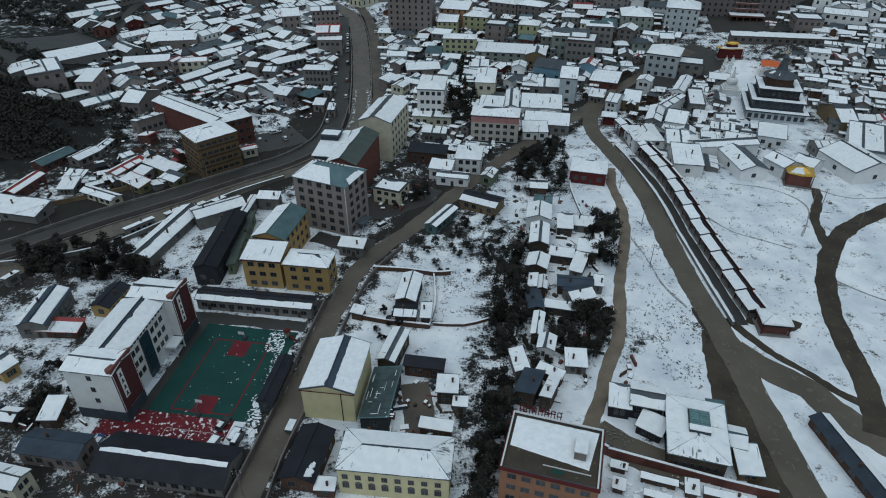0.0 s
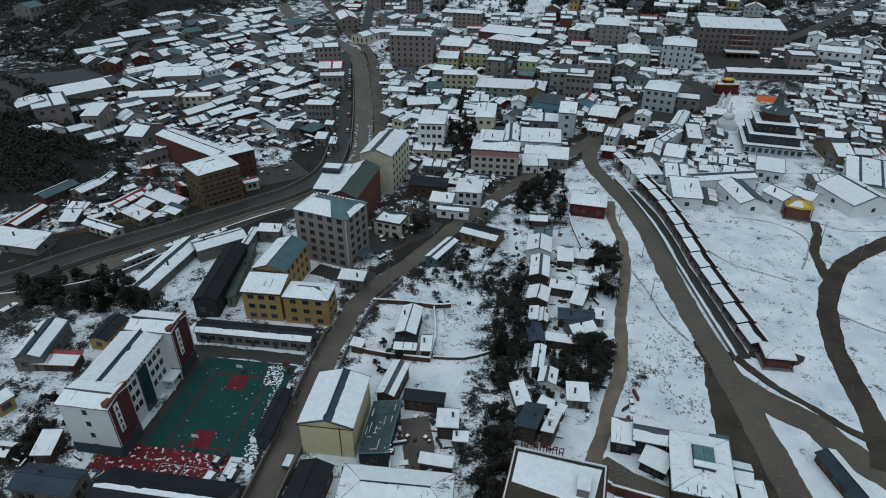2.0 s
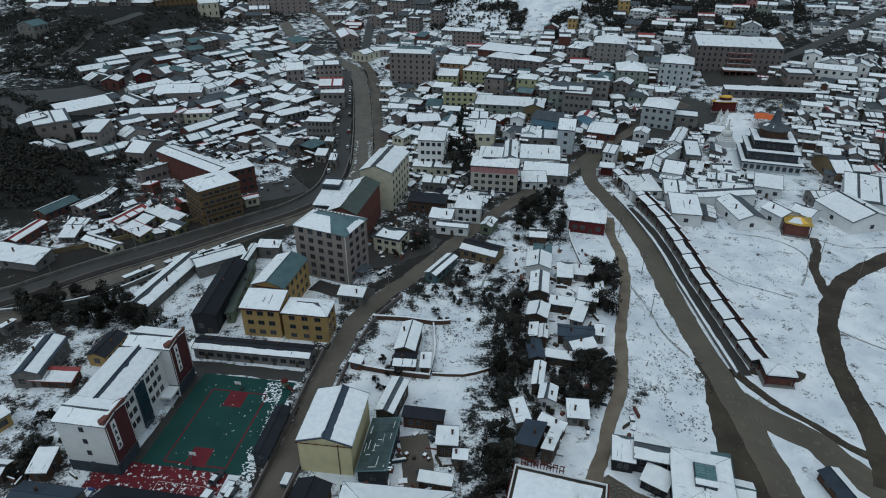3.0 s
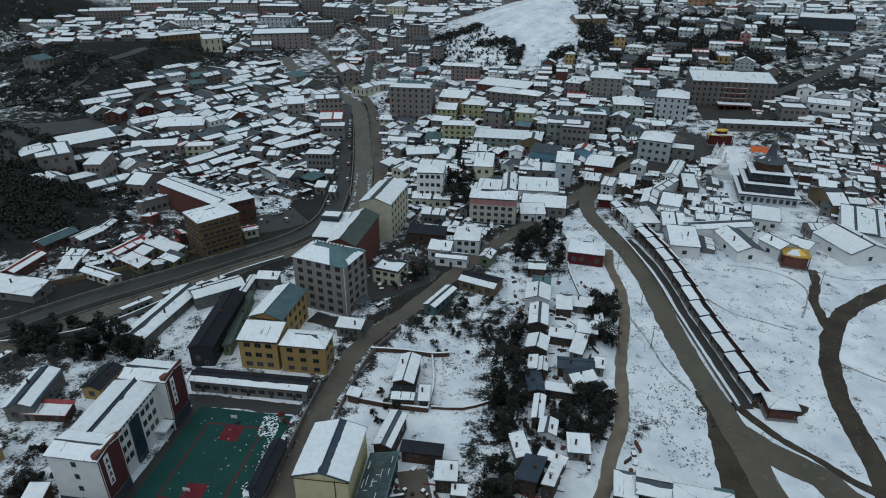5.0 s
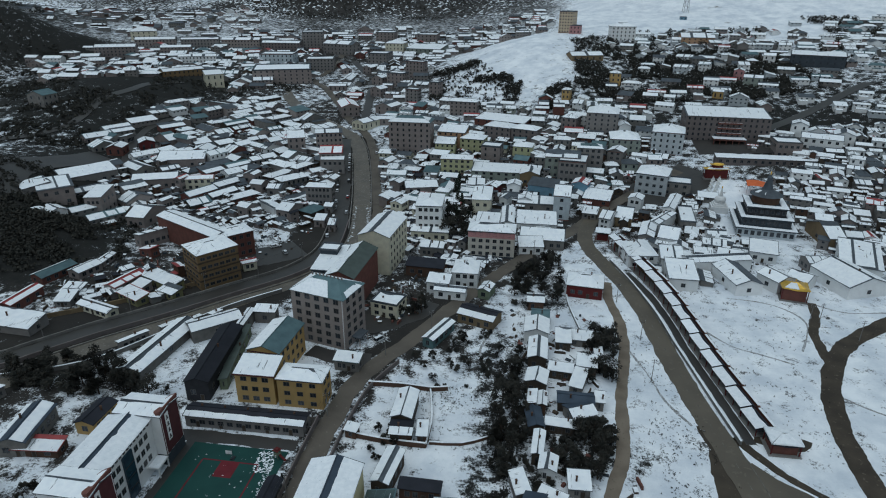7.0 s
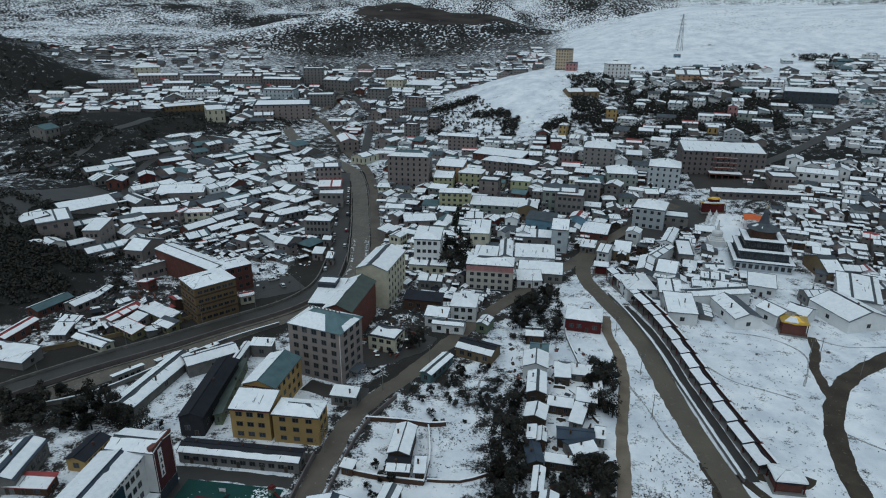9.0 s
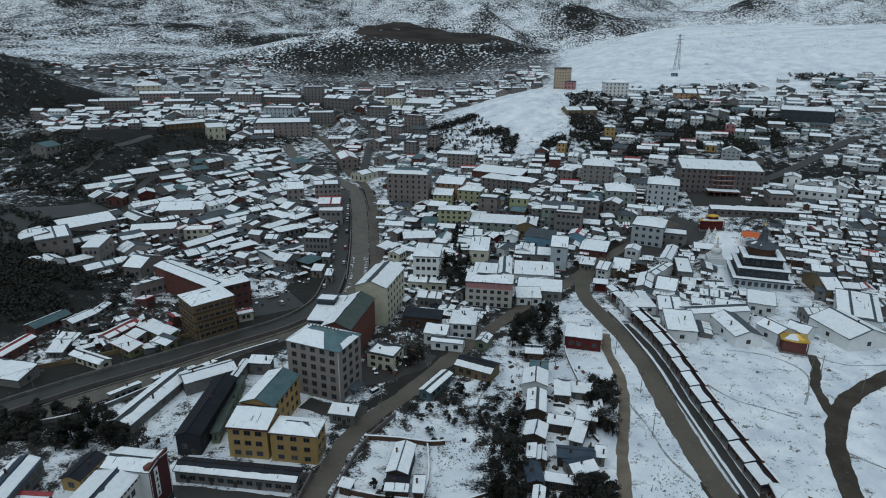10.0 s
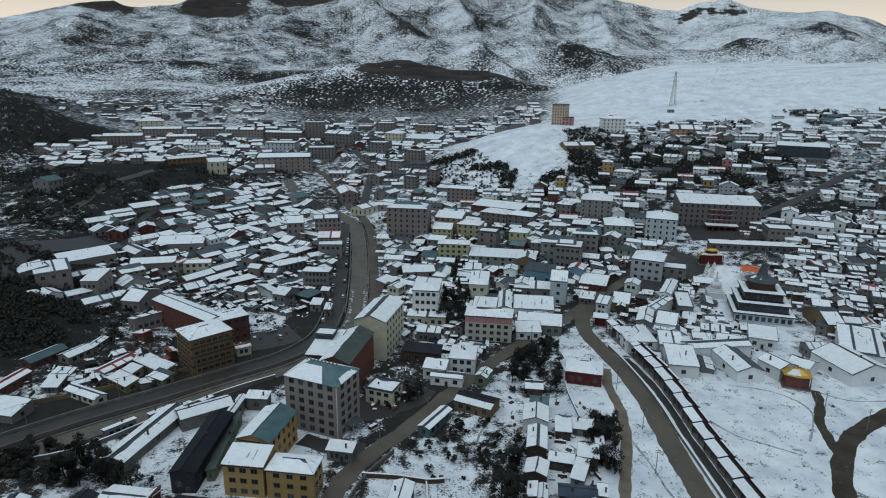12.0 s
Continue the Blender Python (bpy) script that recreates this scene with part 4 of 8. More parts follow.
SKYLIGHT = surface("teal_glazing", (0.13, 0.24, 0.25), (0.10, 0.19, 0.20), 0.5, 0.15, 2.0, 0.0)
CLOTH_ORANGE = surface("orange_cloth", (0.62, 0.14, 0.05), (0.50, 0.11, 0.04), 0.6, 0.8, 4.0, 0.1)


def school():
    root = thing("school_building", pose(-82, 120, 0, 0, 0, -7.5), "white four-storey school with red gable ends and a snowy roof", "school")
    ends = []
    for x, y, w, d, rot in ((-82.2, 106.9, 13.6, 8.7, -8.5), (-78.2, 134.6, 13.7, 9.0, -8.5)):
        m, bw, bd = wing(root, x, y, w, d, rot, 16.0, "gx", "white", 4, 1, 0, "f", "slate", pitch=0.22, bottom=1.0, sides=(0, 2), size=(1.2, 1.5))
        ends.append((m, bw, bd))
        # red end wall to the yard with a white board of dark signs, under a stepped red crest
        piece(root, m, "end_panel", [WALL["maroon"]], "dark red painted end wall", boxes=[(bw / 2, bw / 2 + 0.12, -bd / 2 - 0.1, bd / 2 + 0.1, 3.6, 16.6)])
        # a curved brown apron of the roof behind the red end wall, with a little snow left on it
        crest, left = Shape(), Shape()
        for s, size, z in ((crest, 1.0, 0.0), (left, 0.62, 0.05)):
            arc = [(bw / 2 + 0.25 - 3.1 * size * math.sin(math.pi * j / 10) ** 0.7 - (0.5 if s is left else 0), -(bd / 2 + 0.2) * size * math.cos(math.pi * j / 10) + (0.9 if s is left else 0)) for j in range(11)]
            top = [(a, b, 16.15 + z + 0.42 * (a - bw / 2 + 3.1)) for a, b in arc]
            s.hull([(a, b, c - (0.3 if s is left else 0.9)) for a, b, c in top], top)
        part("crest", crest.mesh("crest", WALL["redbrown"]), root, "curved red-brown roof apron", at=m)
        part("crest_snow", left.mesh("crest_snow", SNOW), root, "patch of snow", at=m)
        piece(root, m, "sign_board", [WALL["white"]], "white board", boxes=[(bw / 2 + 0.12, bw / 2 + 0.2, -2.3, -0.7, 6.8, 15.4)])
        for k in range(4):
            z = 7.2 + 2.0 * k
            piece(root, m, "sign_bar", [DARK_METAL], boxes=[(bw / 2 + 0.2, bw / 2 + 0.24, -2.0, -1.0, z + 0.1, z + 0.4), (bw / 2 + 0.2, bw / 2 + 0.24, -1.75, -1.25, z + 0.4, z + 1.3)])
        for u in (-bd / 2 + 0.1, bd / 2 - 0.25):
            piece(root, m, "panel_edge", [WALL["white"]], "white painted edge", boxes=[(bw / 2 + 0.12, bw / 2 + 0.17, u, u + 0.15, 3.6, 16.4)])
        piece(root, m, "plinth", [WALL["slatewall"]], "dark grey ground floor", boxes=[(-bw / 2 - 0.06, bw / 2 + 0.06, -bd / 2 - 0.06, bd / 2 + 0.06, -0.6, 3.4)])
    m, bw, bd = wing(root, -82.0, 121.0, 12.2, 20.5, -6.5, 15.0, "gy", "white", 4, 0, 6, "0", "slateblue", pitch=0.2, bottom=1.2, sides=(3,), size=(1.4, 1.6))
    top, rnd = Shape(), random.Random(8)
    sl = slopes_of("gy", 12.2, 20.5, 15.0, 0.2 * 12.2 / 2)
    snow_on(top, *sl[0], 0.0, 0.975, rnd, seg=0.6, thick=0.16)
    snow_on(top, *sl[1], 0.0, 0.84, rnd, seg=0.6, thick=0.16)
    part("snow_cover", top.mesh("snow_cover", SNOW), root, "thick layer of white snow", at=m)
    # yard side: a blue glazed stair between rows of windows, and a strip of top lights
    piece(root, m, "glazed_stair", [BLUE_GLASS], "dark blue glazed stairwell", boxes=[(bw / 2, bw / 2 + 0.5, -3.6, 0.2, 0.5, 13.6)])
    for z in (3.5, 6.8, 10.1):
        piece(root, m, "stair_band", [DARK_METAL], boxes=[(bw / 2 + 0.5, bw / 2 + 0.56, -3.6, 0.2, z, z + 0.25)])
    for u in (-7.2, -5.2, 2.2, 4.4, 6.6):
        for z in (4.2, 7.6, 11.0):
            part("window", window_mesh(1.5, 1.7), root, at=m @ pose(bw / 2, u, z, 0, 0, 90))
    for k in range(12):
        part("top_light", window_mesh(0.9, 0.7), root, at=m @ pose(bw / 2, -8.2 + 1.5 * k, 13.9, 0, 0, 90))
    piece(root, m, "entrance_porch", [WALL["white"], SNOW], "white concrete entrance porch with snow on top", boxes=[(bw / 2, bw / 2 + 3.2, 4.6, 9.4, 3.0, 3.4), (bw / 2 + 2.8, bw / 2 + 3.1, 4.7, 5.0, -0.2, 3.0), (bw / 2 + 2.8, bw / 2 + 3.1, 9.0, 9.3, -0.2, 3.0), (bw / 2 + 0.2, bw / 2 + 3.0, 4.8, 9.2, 3.4, 3.5, 1)])


school()


def blobs(name, spots, label, lift, seed, thick=0.12, mat=None, parent=None):
    """Thin uneven patches of lying snow; spots: centre, size, count and spread."""
    rnd = random.Random(seed)
    s = Shape()
    for cx, cy, size, count, sx, sy in spots:
        for _ in range(count):
            x, y = cx + rnd.uniform(-sx, sx), cy + rnd.uniform(-sy, sy)
            r, n, ph = size * rnd.uniform(0.35, 1.2), 11, rnd.uniform(0, 9)
            st = rnd.uniform(0.5, 1.0)
            ring = []
            for k in range(n):
                a = 2 * math.pi * k / n
                q = r * (0.7 + 0.5 * rnd.random() + 0.25 * math.sin(2 * a + ph))
                ring.append((x + q * math.cos(a), y + st * q * math.sin(a)))
            z = ground(x, y) + lift
            s.hull([(a, b, z) for a, b in ring], [(x + (a - x) * 0.9, y + (b - y) * 0.9, z + thick * min(1, r)) for a, b in ring])
    ob = new(name, s.mesh(name, mat or SNOW))
    return tagged(ob, label, "snow", kind="stuff")


def sports_court():
    rot = -8.5
    root = thing("sports_court", pose(-58.5, 117.5, 0, 0, 0, rot), "green and red coated school sports court with patches of snow", "sports court")
    TAKEN.append((-60, 115, 22, 18))
    for k, (x0, x1, y0, y1, mat, name, label) in enumerate(((-13.5, 14.0, -13.8, 19.5, COURT_GREEN, "court_surface", "dark green court coating"), (-23, 9.5, -22.5, -13.8, SNOWY_RED, "red_apron", "dark red coated apron"))):
        piece(root, None, name, [mat], label, boxes=[(x0, x1, y0, y1, -0.3, 0.05 - 0.004 * k)])
    for y in (10.6, -9.9):
        piece(root, None, "key_area", [COURT_RED], "dark red key area", boxes=[(-2.6, 2.6, y - 2.9, y + 2.9, 0.05, 0.062)])
    for x0, x1, y0, y1 in ((-8.0, 8.0, 13.3, 13.7), (-8.0, 8.0, -12.5, -12.1), (-8.2, -7.8, -12.1, 13.3), (7.8, 8.2, -12.1, 13.3)):
        piece(root, None, "court_line", [COURT_RED], boxes=[(x0, x1, y0, y1, 0.05, 0.066)])
    for x0, x1, y0, y1 in ((-6, 6, -18.2, -18.1), (-6, -5.9, -22, -18.2), (5.9, 6, -22, -18.2), (0, 0.1, -22, -18.2)):
        piece(root, None, "apron_line", [LINE_WHITE], boxes=[(x0, x1, y0, y1, 0.05, 0.062)])
    for sy, turn in ((14.3, 0), (-13.0, 180)):
        p = root.matrix_basis @ pose(0, sy, 0.05, 0, 0, turn)
        hoop = thing("basketball_hoop", p, "dark green steel basketball stand on the court", "basketball hoop", "basketball hoops")
        piece(hoop, None, "base", [DARK_METAL], boxes=[(-0.5, 0.5, -0.2, 1.2, 0, 0.3)])
        piece(hoop, None, "post", [WALL["teal"]], boxes=[(-0.1, 0.1, 0.3, 0.5, 0.3, 3.2)])
        piece(hoop, None, "arm", [WALL["teal"]], boxes=[(-0.08, 0.08, -1.0, 0.5, 3.05, 3.2)])
        piece(hoop, None, "backboard", [WALL["white"]], boxes=[(-0.9, 0.9, -1.06, -1.0, 2.9, 3.95)])
        ring = Shape()
        for k in range(10):
            a, b = 2 * math.pi * k / 10, 2 * math.pi * (k + 1) / 10
            ring.slab([(0.23 * math.cos(a), 0.23 * math.sin(a) - 1.35, 3.05), (0.27 * math.cos(a), 0.27 * math.sin(a) - 1.35, 3.05), (0.27 * math.cos(b), 0.27 * math.sin(b) - 1.35, 3.05), (0.23 * math.cos(b), 0.23 * math.sin(b) - 1.35, 3.05)], 0.03)
        part("rim", ring.mesh("rim", WALL["red"]), hoop, "red iron rim")


sports_court()
blobs("snow_patch", [(-47.3, 131, 0.28, 190, 2.4, 4.0), (-46.0, 120, 0.22, 110, 0.9, 9), (-46.3, 104, 0.55, 60, 1.3, 6), (-46.6, 104, 0.2, 120, 2.0, 7), (-60, 98, 0.2, 90, 9, 3), (-56, 118, 0.16, 60, 11, 16)], "melting patches of snow beside the sports court", 0.06, 4, 0.03)

row = thing("classroom_row", pose(-61.8, 86.0, 0, 0, 0, -7.6), "long low classroom row with a dark roof edged with snow", "classrooms")
m, bw, bd = wing(row, -61.8, 88.8, 31.4, 11.4, -8.6, 3.3, "gx", "grey", 1, 10, 1, "0", "charcoal", pitch=0.42)
s, rnd = Shape(), random.Random(6)
sl = slopes_of("gx", 31.4, 11.4, 3.3, 0.42 * 11.4 / 2)
snow_on(s, *sl[0], 0.76, 0.95, rnd, seg=0.8)
part("snow_cover", s.mesh("snow_cover", SNOW), row, "narrow strip of snow below the ridge", at=m)
annex = thing("classroom_row", pose(-56.0, 145.4, 0, 0, 0, -7.7), "long grey single-storey classroom row with snow on its dark roof", "classrooms")
m, bw, bd = wing(annex, -56.0, 146.0, 36.5, 6.6, -7.7, 4.0, "gx", "grey", 1, 12, 1, "p", "charcoal", size=(1.8, 1.5))
for k in range(5):
    part("door", DOOR, annex, at=m @ pose(-14 + 7 * k, -bd / 2, 0.05))
    piece(annex, m, "chimney", [WALL["brick"]], boxes=[(-14 + 7 * k, -13.5 + 7 * k, 0.2, 0.7, 4.6, 5.8)])
shelter = thing("bicycle_shelter", pose(-42.7, 112.8, 0, 0, 0, -7.4), "long dark metal shelter beside the court", "shelter")
wing(shelter, -42.7, 112.8, 4.5, 16.5, -7.4, 4.0, "gy", "slatewall", 1, 1, 4, "0", "charcoal", pitch=0.5)

# ---------------------------------------------------------------- yellow offices, grey block, red block, cream block
offices = thing("office_building", pose(-50, 165, 0, 0, 0, -7), "yellow three-storey office building with snowy grey roofs", "office building")
wing(offices, -55.7, 160.2, 13.1, 9.2, -7, 10.6, "sx", "yellow", 3, 3, 2, "f", "slate", sides=(0, 3), size=(2.0, 1.6))
piece(offices, offices.matrix_basis.inverted() @ pose(-55.7, 160.2, 0, 0, 0, -7), "fascia", [WALL["maroon"]], "dark red fascia", boxes=[(-6.6, 6.6, -4.75, -4.6, 10.25, 10.62)])
wing(offices, -41.6, 158.0, 15.0, 9.0, -8.0, 10.0, "hx", "yellow", 3, 3, 2, "f", "slate", size=(1.9, 1.5))
wing(offices, -54.6, 177.5, 12.0, 20.0, -12, 11.0, "gy", "yellow", 3, 0, 5, "1", "teal", size=(1.5, 1.7))
at = offices.matrix_basis.inverted()
piece(offices, at @ pose(-54.6, 177.5, 0, 0, 0, -12), "fascia", [WALL["maroon"]], "dark red fascia", boxes=[(5.55, 5.65, -9.5, 9.5, 10.3, 10.7), (-5.5, 5.5, -9.65, -9.56, 10.3, 10.7)])
piece(offices, at @ pose(-41.6, 158.0, 0, 0, 0, -8), "fascia", [WALL["maroon"]], "dark red fascia", boxes=[(-7.0, 7.0, -4.18, -4.06, 9.45, 9.8), (7.06, 7.16, -4.0, 4.0, 9.45, 9.8)])

grey = thing("apartment_block", pose(-40.1, 196.4, 0, 0, 0, -23.1), "mauve-grey six-storey apartment block with a teal hipped roof", "apartment block")
m, bw, bd = wing(grey, -40.1, 196.4, 22.2, 15.1, -23.1, 20.0, "hx", "mauve", 6, 5, 3, "0", "teal", pitch=0.5, sides=(0, 1, 3), size=(2.0, 1.9))
s = Shape()
rnd = random.Random(2)
sl = slopes_of("hx", 22.2, 15.1, 20.0, 0.5 * 15.1 / 2)
f = [Vector(c) for c in sl[0]]
snow_on(s, f[0], f[0].lerp(f[1], 0.74), f[3].lerp(f[2], 0.55), f[3], 0.0, 0.80, rnd, seg=0.8)
snow_on(s, *sl[2], 0.02, 0.93, rnd, seg=0.9)
snow_on(s, *sl[1], 0.05, 0.95, rnd, seg=0.9)
snow_on(s, *sl[3], 0.0, 0.3, rnd, seg=0.9, inset=0.15)
part("snow_cover", s.mesh("snow_cover", SNOW), grey, "uneven layer of melting snow", at=m)
for k in range(9):
    piece(grey, m, "ridge_ornament", [WALL["tan"]], boxes=[(-6 + 1.5 * k, -5.6 + 1.5 * k, -0.2, 0.2, 23.6, 24.6)])
piece(grey, m, "downpipe", [WALL["white"]], "pale downpipe", boxes=[(bw / 2 - 0.5, bw / 2 - 0.3, -bd / 2 - 0.14, -bd / 2, 0, 19.6)])
piece(grey, m, "entrance_porch", [WALL["mauve"], ROOF["slate"]], "grey concrete porch", boxes=[(bw / 2, bw / 2 + 3.5, -3, 3, 3.2, 3.6, 1), (bw / 2 + 3.0, bw / 2 + 3.3, -2.9, -2.6, -0.5, 3.2), (bw / 2 + 3.0, bw / 2 + 3.3, 2.6, 2.9, -0.5, 3.2)])

red = thing("hall_building", pose(-35.7, 228, 0, 0, 0, -12), "red brick hall with a long roof half under snow", "hall")
wing(red, -35.7, 227.5, 12.6, 31.0, -12, 15.5, "gy", "redbrown", 4, 0, 0, "1", "greenroof", pitch=0.42)
wing(red, -44.8, 231.5, 10.5, 22.0, -9, 14.5, "sx", "slatewall", 3, 0, 0, "f", "slate")
wing(red, -45.5, 236.0, 8.0, 7.0, -9, 18.0, "fx", "slatewall", 1, 0, 0, "f", "slate", z=0.0)
cream = thing("apartment_block", pose(-25.9, 260.5, 0, 0, 0, -14), "cream five-storey apartment block with a snow-covered gabled roof", "apartment block")
wing(cream, -25.9, 260.5, 15.0, 27.2, -14, 18.0, "gy", "cream", 5, 3, 6, "f", "slate", sides=(1, 3), size=(1.4, 1.7))

# ---------------------------------------------------------------- hall, glazed lean-to, villa
hall = thing("assembly_hall", pose(-26.5, 111.5, 0, 0, 0, -7.3), "pale yellow hall with a snow-covered gabled roof", "hall")
m, bw, bd = wing(hall, -26.5, 111.5, 13.7, 18.2, -7.3, 10.0, "gy", "paleyellow", 2, 0, 3, "0", "slateblue", pitch=0.3, sides=(3,))
s = Shape()
rnd = random.Random(5)
sl = slopes_of("gy", 13.7, 18.2, 10.0, 0.3 * 13.7 / 2)
snow_on(s, *sl[0], 0.0, 0.99, rnd, seg=0.8, thick=0.18)
snow_on(s, *sl[1], 0.0, 0.76, rnd, seg=0.8, thick=0.18)
part("snow_cover", s.mesh("snow_cover", SNOW), hall, "thick layer of white snow", at=m)
piece(hall, m, "verge_board", [WALL["red"]], "red verge board", boxes=[(-6.8, 6.8, -9.16, -9.1, 9.7, 9.95)])
piece(hall, m, "downpipe", [WALL["brick"]], "rusty downpipe", boxes=[(3.2, 3.4, -bd / 2 - 0.12, -bd / 2, 0, 9.8)])
lean = thing("lean_to", pose(-15.4, 107.9, 0, 0, 0, -8), "dark glazed lean-to roof beside the hall", "lean-to")
m, bw, bd = wing(lean, -15.4, 107.9, 7.6, 17.3, -8, 4.0, "sy", "slatewall", 1, 1, 3, "0", "teal")
for k in range(7):
    for j in range(3):
        u, v = -3.6 + 2.4 * j, -8.3 + 2.38 * k
        pane = Shape()
        pane.slab([(u, v, 4.12 + 0.2 * (u + 3.8)), (u + 2.3, v, 4.12 + 0.2 * (u + 6.1)), (u + 2.3, v + 2.28, 4.12 + 0.2 * (u + 6.1)), (u, v + 2.28, 4.12 + 0.2 * (u + 3.8))], 0.05)
        part("roof_pane", pane.mesh("roof_pane", LEAN_GLASS), lean, at=m)
rnd = random.Random(12)
for k in range(16):
    u, v, long = rnd.uniform(-3.2, 2.6), rnd.uniform(-8.0, 5.5), rnd.random() < 0.6
    a, b = (0.12, rnd.uniform(1.2, 3.2)) if long else (rnd.uniform(0.8, 2.0), 0.12)
    bar = Shape()
    bar.slab([(u, v, 4.24 + 0.2 * (u + 3.8)), (u + a, v, 4.24 + 0.2 * (u + a + 3.8)), (u + a, v + b, 4.24 + 0.2 * (u + a + 3.8)), (u, v + b, 4.24 + 0.2 * (u + 3.8))], 0.1)
    part("snow_bar", bar.mesh("snow_bar", SNOW), lean, "line of snow caught on a glazing bar", at=m)
blobs("snow_patch", [(-12.6, 100.2, 0.5, 9, 0.9, 1.2)], "small clods of snow on the lean-to roof", 5.4, 9)
blobs("snow_patch", [(-29.2, 85.0, 1.1, 8, 1.4, 1.6)], "ragged patch of snow on the dark shed", 4.75, 19, 0.2)
villa = thing("guest_house", pose(-10.1, 86.4, 0, 0, 0, -6.2), "pale yellow two-storey guest house with a snowy hipped roof", "guest house")
m, bw, bd = wing(villa, -10.1, 86.4, 24.8, 11.2, -6.2, 8.6, "hx", "paleyellow", 2, 0, 3, "f", "slateblue", pitch=0.34, sides=(1, 3))
for k in range(8):
    x = -bw / 2 + 1.6 + 2.85 * k
    part("window", window_mesh(1.3, 1.5, 2), villa, at=m @ pose(x, -bd / 2, 5.2))
    part("window", window_mesh(1.5, 1.7, 3), villa, at=m @ pose(x, -bd / 2, 2.2))
    arch = Shape()
    pts = [(0.75 * math.cos(math.pi * j / 8), 0.55 * math.sin(math.pi * j / 8)) for j in range(9)]
    arch.hull([(a, 0.0, b) for a, b in pts], [(a, -0.07, b) for a, b in pts])
    part("window_arch", arch.mesh("window_arch", FRAME), villa, at=m @ pose(x, -bd / 2, 3.9))

# ---------------------------------------------------------------- orange block and its yard
orange = thing("hospital_building", pose(22.9, 83.1, 0, 0, 0, -16), "orange four-storey hospital block with a snowy flat roof", "hospital")
m, bw, bd = wing(orange, 22.9, 83.1, 19.5, 14.9, -16, 14.0, "fx", "orange", 4, 6, 4, "0", "slate", eave=0.0, sides=(0, 1, 3), size=(1.9, 1.5))
piece(orange, m, "roof_deck", [MUD], "wet brown roof deck", boxes=[(-9.4, 9.4, -7.1, 7.1, 14.0, 14.06)])
piece(orange, m, "cornice", [WALL["red"]], "dark red painted cornice", boxes=[(-10.0, 10.0, -7.75, -7.45, 13.7, 14.5), (-10.0, -9.75, -7.45, 7.7, 13.7, 14.5), (9.75, 10.0, -7.45, 7.7, 13.7, 14.5)])
for b in ((-9.75, -9.45, -7.4, 7.4), (9.3, 9.6, -7.4, 7.4), (-9.45, 9.3, 7.1, 7.4)):
    piece(orange, m, "parapet_cap", [WALL["white"]], "white parapet cap", boxes=[(*b, 14.4, 14.75)])
s = Shape()
snow_on(s, (-9.2, -1.4, 14.08), (7.8, -3.4, 14.08), (9.2, 6.9, 14.08), (-9.2, 6.9, 14.08), 0.0, 0.97, random.Random(3), seg=0.7, thick=0.1)
part("snow_cover", s.mesh("snow_cover", SNOW), orange, "uneven layer of white snow", at=m)
piece(orange, m, "stair_house", [WALL["tan"], SNOW], "small rooftop stair house with snow", boxes=[(4.2, 6.6, -1.4, 3.4, 14.06, 16.4), (4.1, 6.7, -1.5, 3.5, 16.4, 16.65, 1)])
piece(orange, m, "roof_pipe", [WALL["white"]], "white roof pipe", boxes=[(-1.6, 8.0, -4.6, -4.45, 14.06, 14.3)])
piece(orange, m, "roof_mat", [COURT_GREEN], "green roof mat", boxes=[(0.2, 2.6, -5.9, -4.9, 14.06, 14.1)])
for k in range(7):
    x = -8.6 + 1.35 * k
    piece(orange, m, "sign_letter", [WALL["red"]], "red framed roof letter", boxes=[(x, x + 1.1, 7.5, 7.62, 15.3 + 0.5 * (k % 2), 15.55 + 0.5 * (k % 2)), (x + 0.05, x + 0.25, 7.5, 7.62, 14.5, 16.8), (x + 0.3, x + 1.1, 7.5, 7.62, 16.55, 16.8), (x + 0.8, x + 1.0, 7.5, 7.62, 14.5, 16.6)])

pavilion = thing("exhibition_hall", pose(57, 92.8, 0, 0, 0, -15), "brown hall with a white snowy roof and a teal skylight", "exhibition hall")
m, bw, bd = wing(pavilion, 58.6, 95.5, 13.8, 18.3, -15, 5.8, "hx", "timber", 1, 6, 5, "f", "teal", pitch=0.14, eave=0.8, size=(1.0, 1.5))
piece(pavilion, m, "skylight", [WALL["slatewall"]], "raised skylight with dark curb", boxes=[(-2.0, 2.6, -2.4, 4.6, 6.2, 7.6)])
for k in range(6):
    for j in range(2):
        piece(pavilion, m, "skylight_pane", [SKYLIGHT], "teal glass pane", boxes=[(-1.9 + 2.25 * j, 0.25 + 2.25 * j, -0.8 + 0.75 * k, -0.15 + 0.75 * k, 7.6, 7.7)])
for y0, y1 in ((-2.5, -0.9), (3.8, 4.7)):
    piece(pavilion, m, "skylight_snow", [SNOW], "snow on the skylight end", boxes=[(-2.1, 2.7, y0, y1, 7.6, 7.85)])
wing(pavilion, 50.2, 106.1, 8.4, 7.8, -14.6, 4.8, "gx", "charcoal", 2, 3, 2, "f", "slate")
wing(pavilion, 43.8, 106.5, 5.8, 7.2, -13, 3.8, "sx", "charcoal", 1, 2, 1, "f", "slate")
wing(pavilion, 49.9, 99.2, 6.7, 5.7, -35, 2.8, "sx", "charcoal", 1, 2, 1, "f", "slate")
wing(pavilion, 67.7, 94.6, 4.9, 6.9, -17, 3.8, "gx", "brown", 1, 1, 2, "f", "teal")
wing(pavilion, 66.3, 101.8, 4.6, 8.7, -10, 2.0, "sx", "brown", 1, 1, 2, "0", "teal")
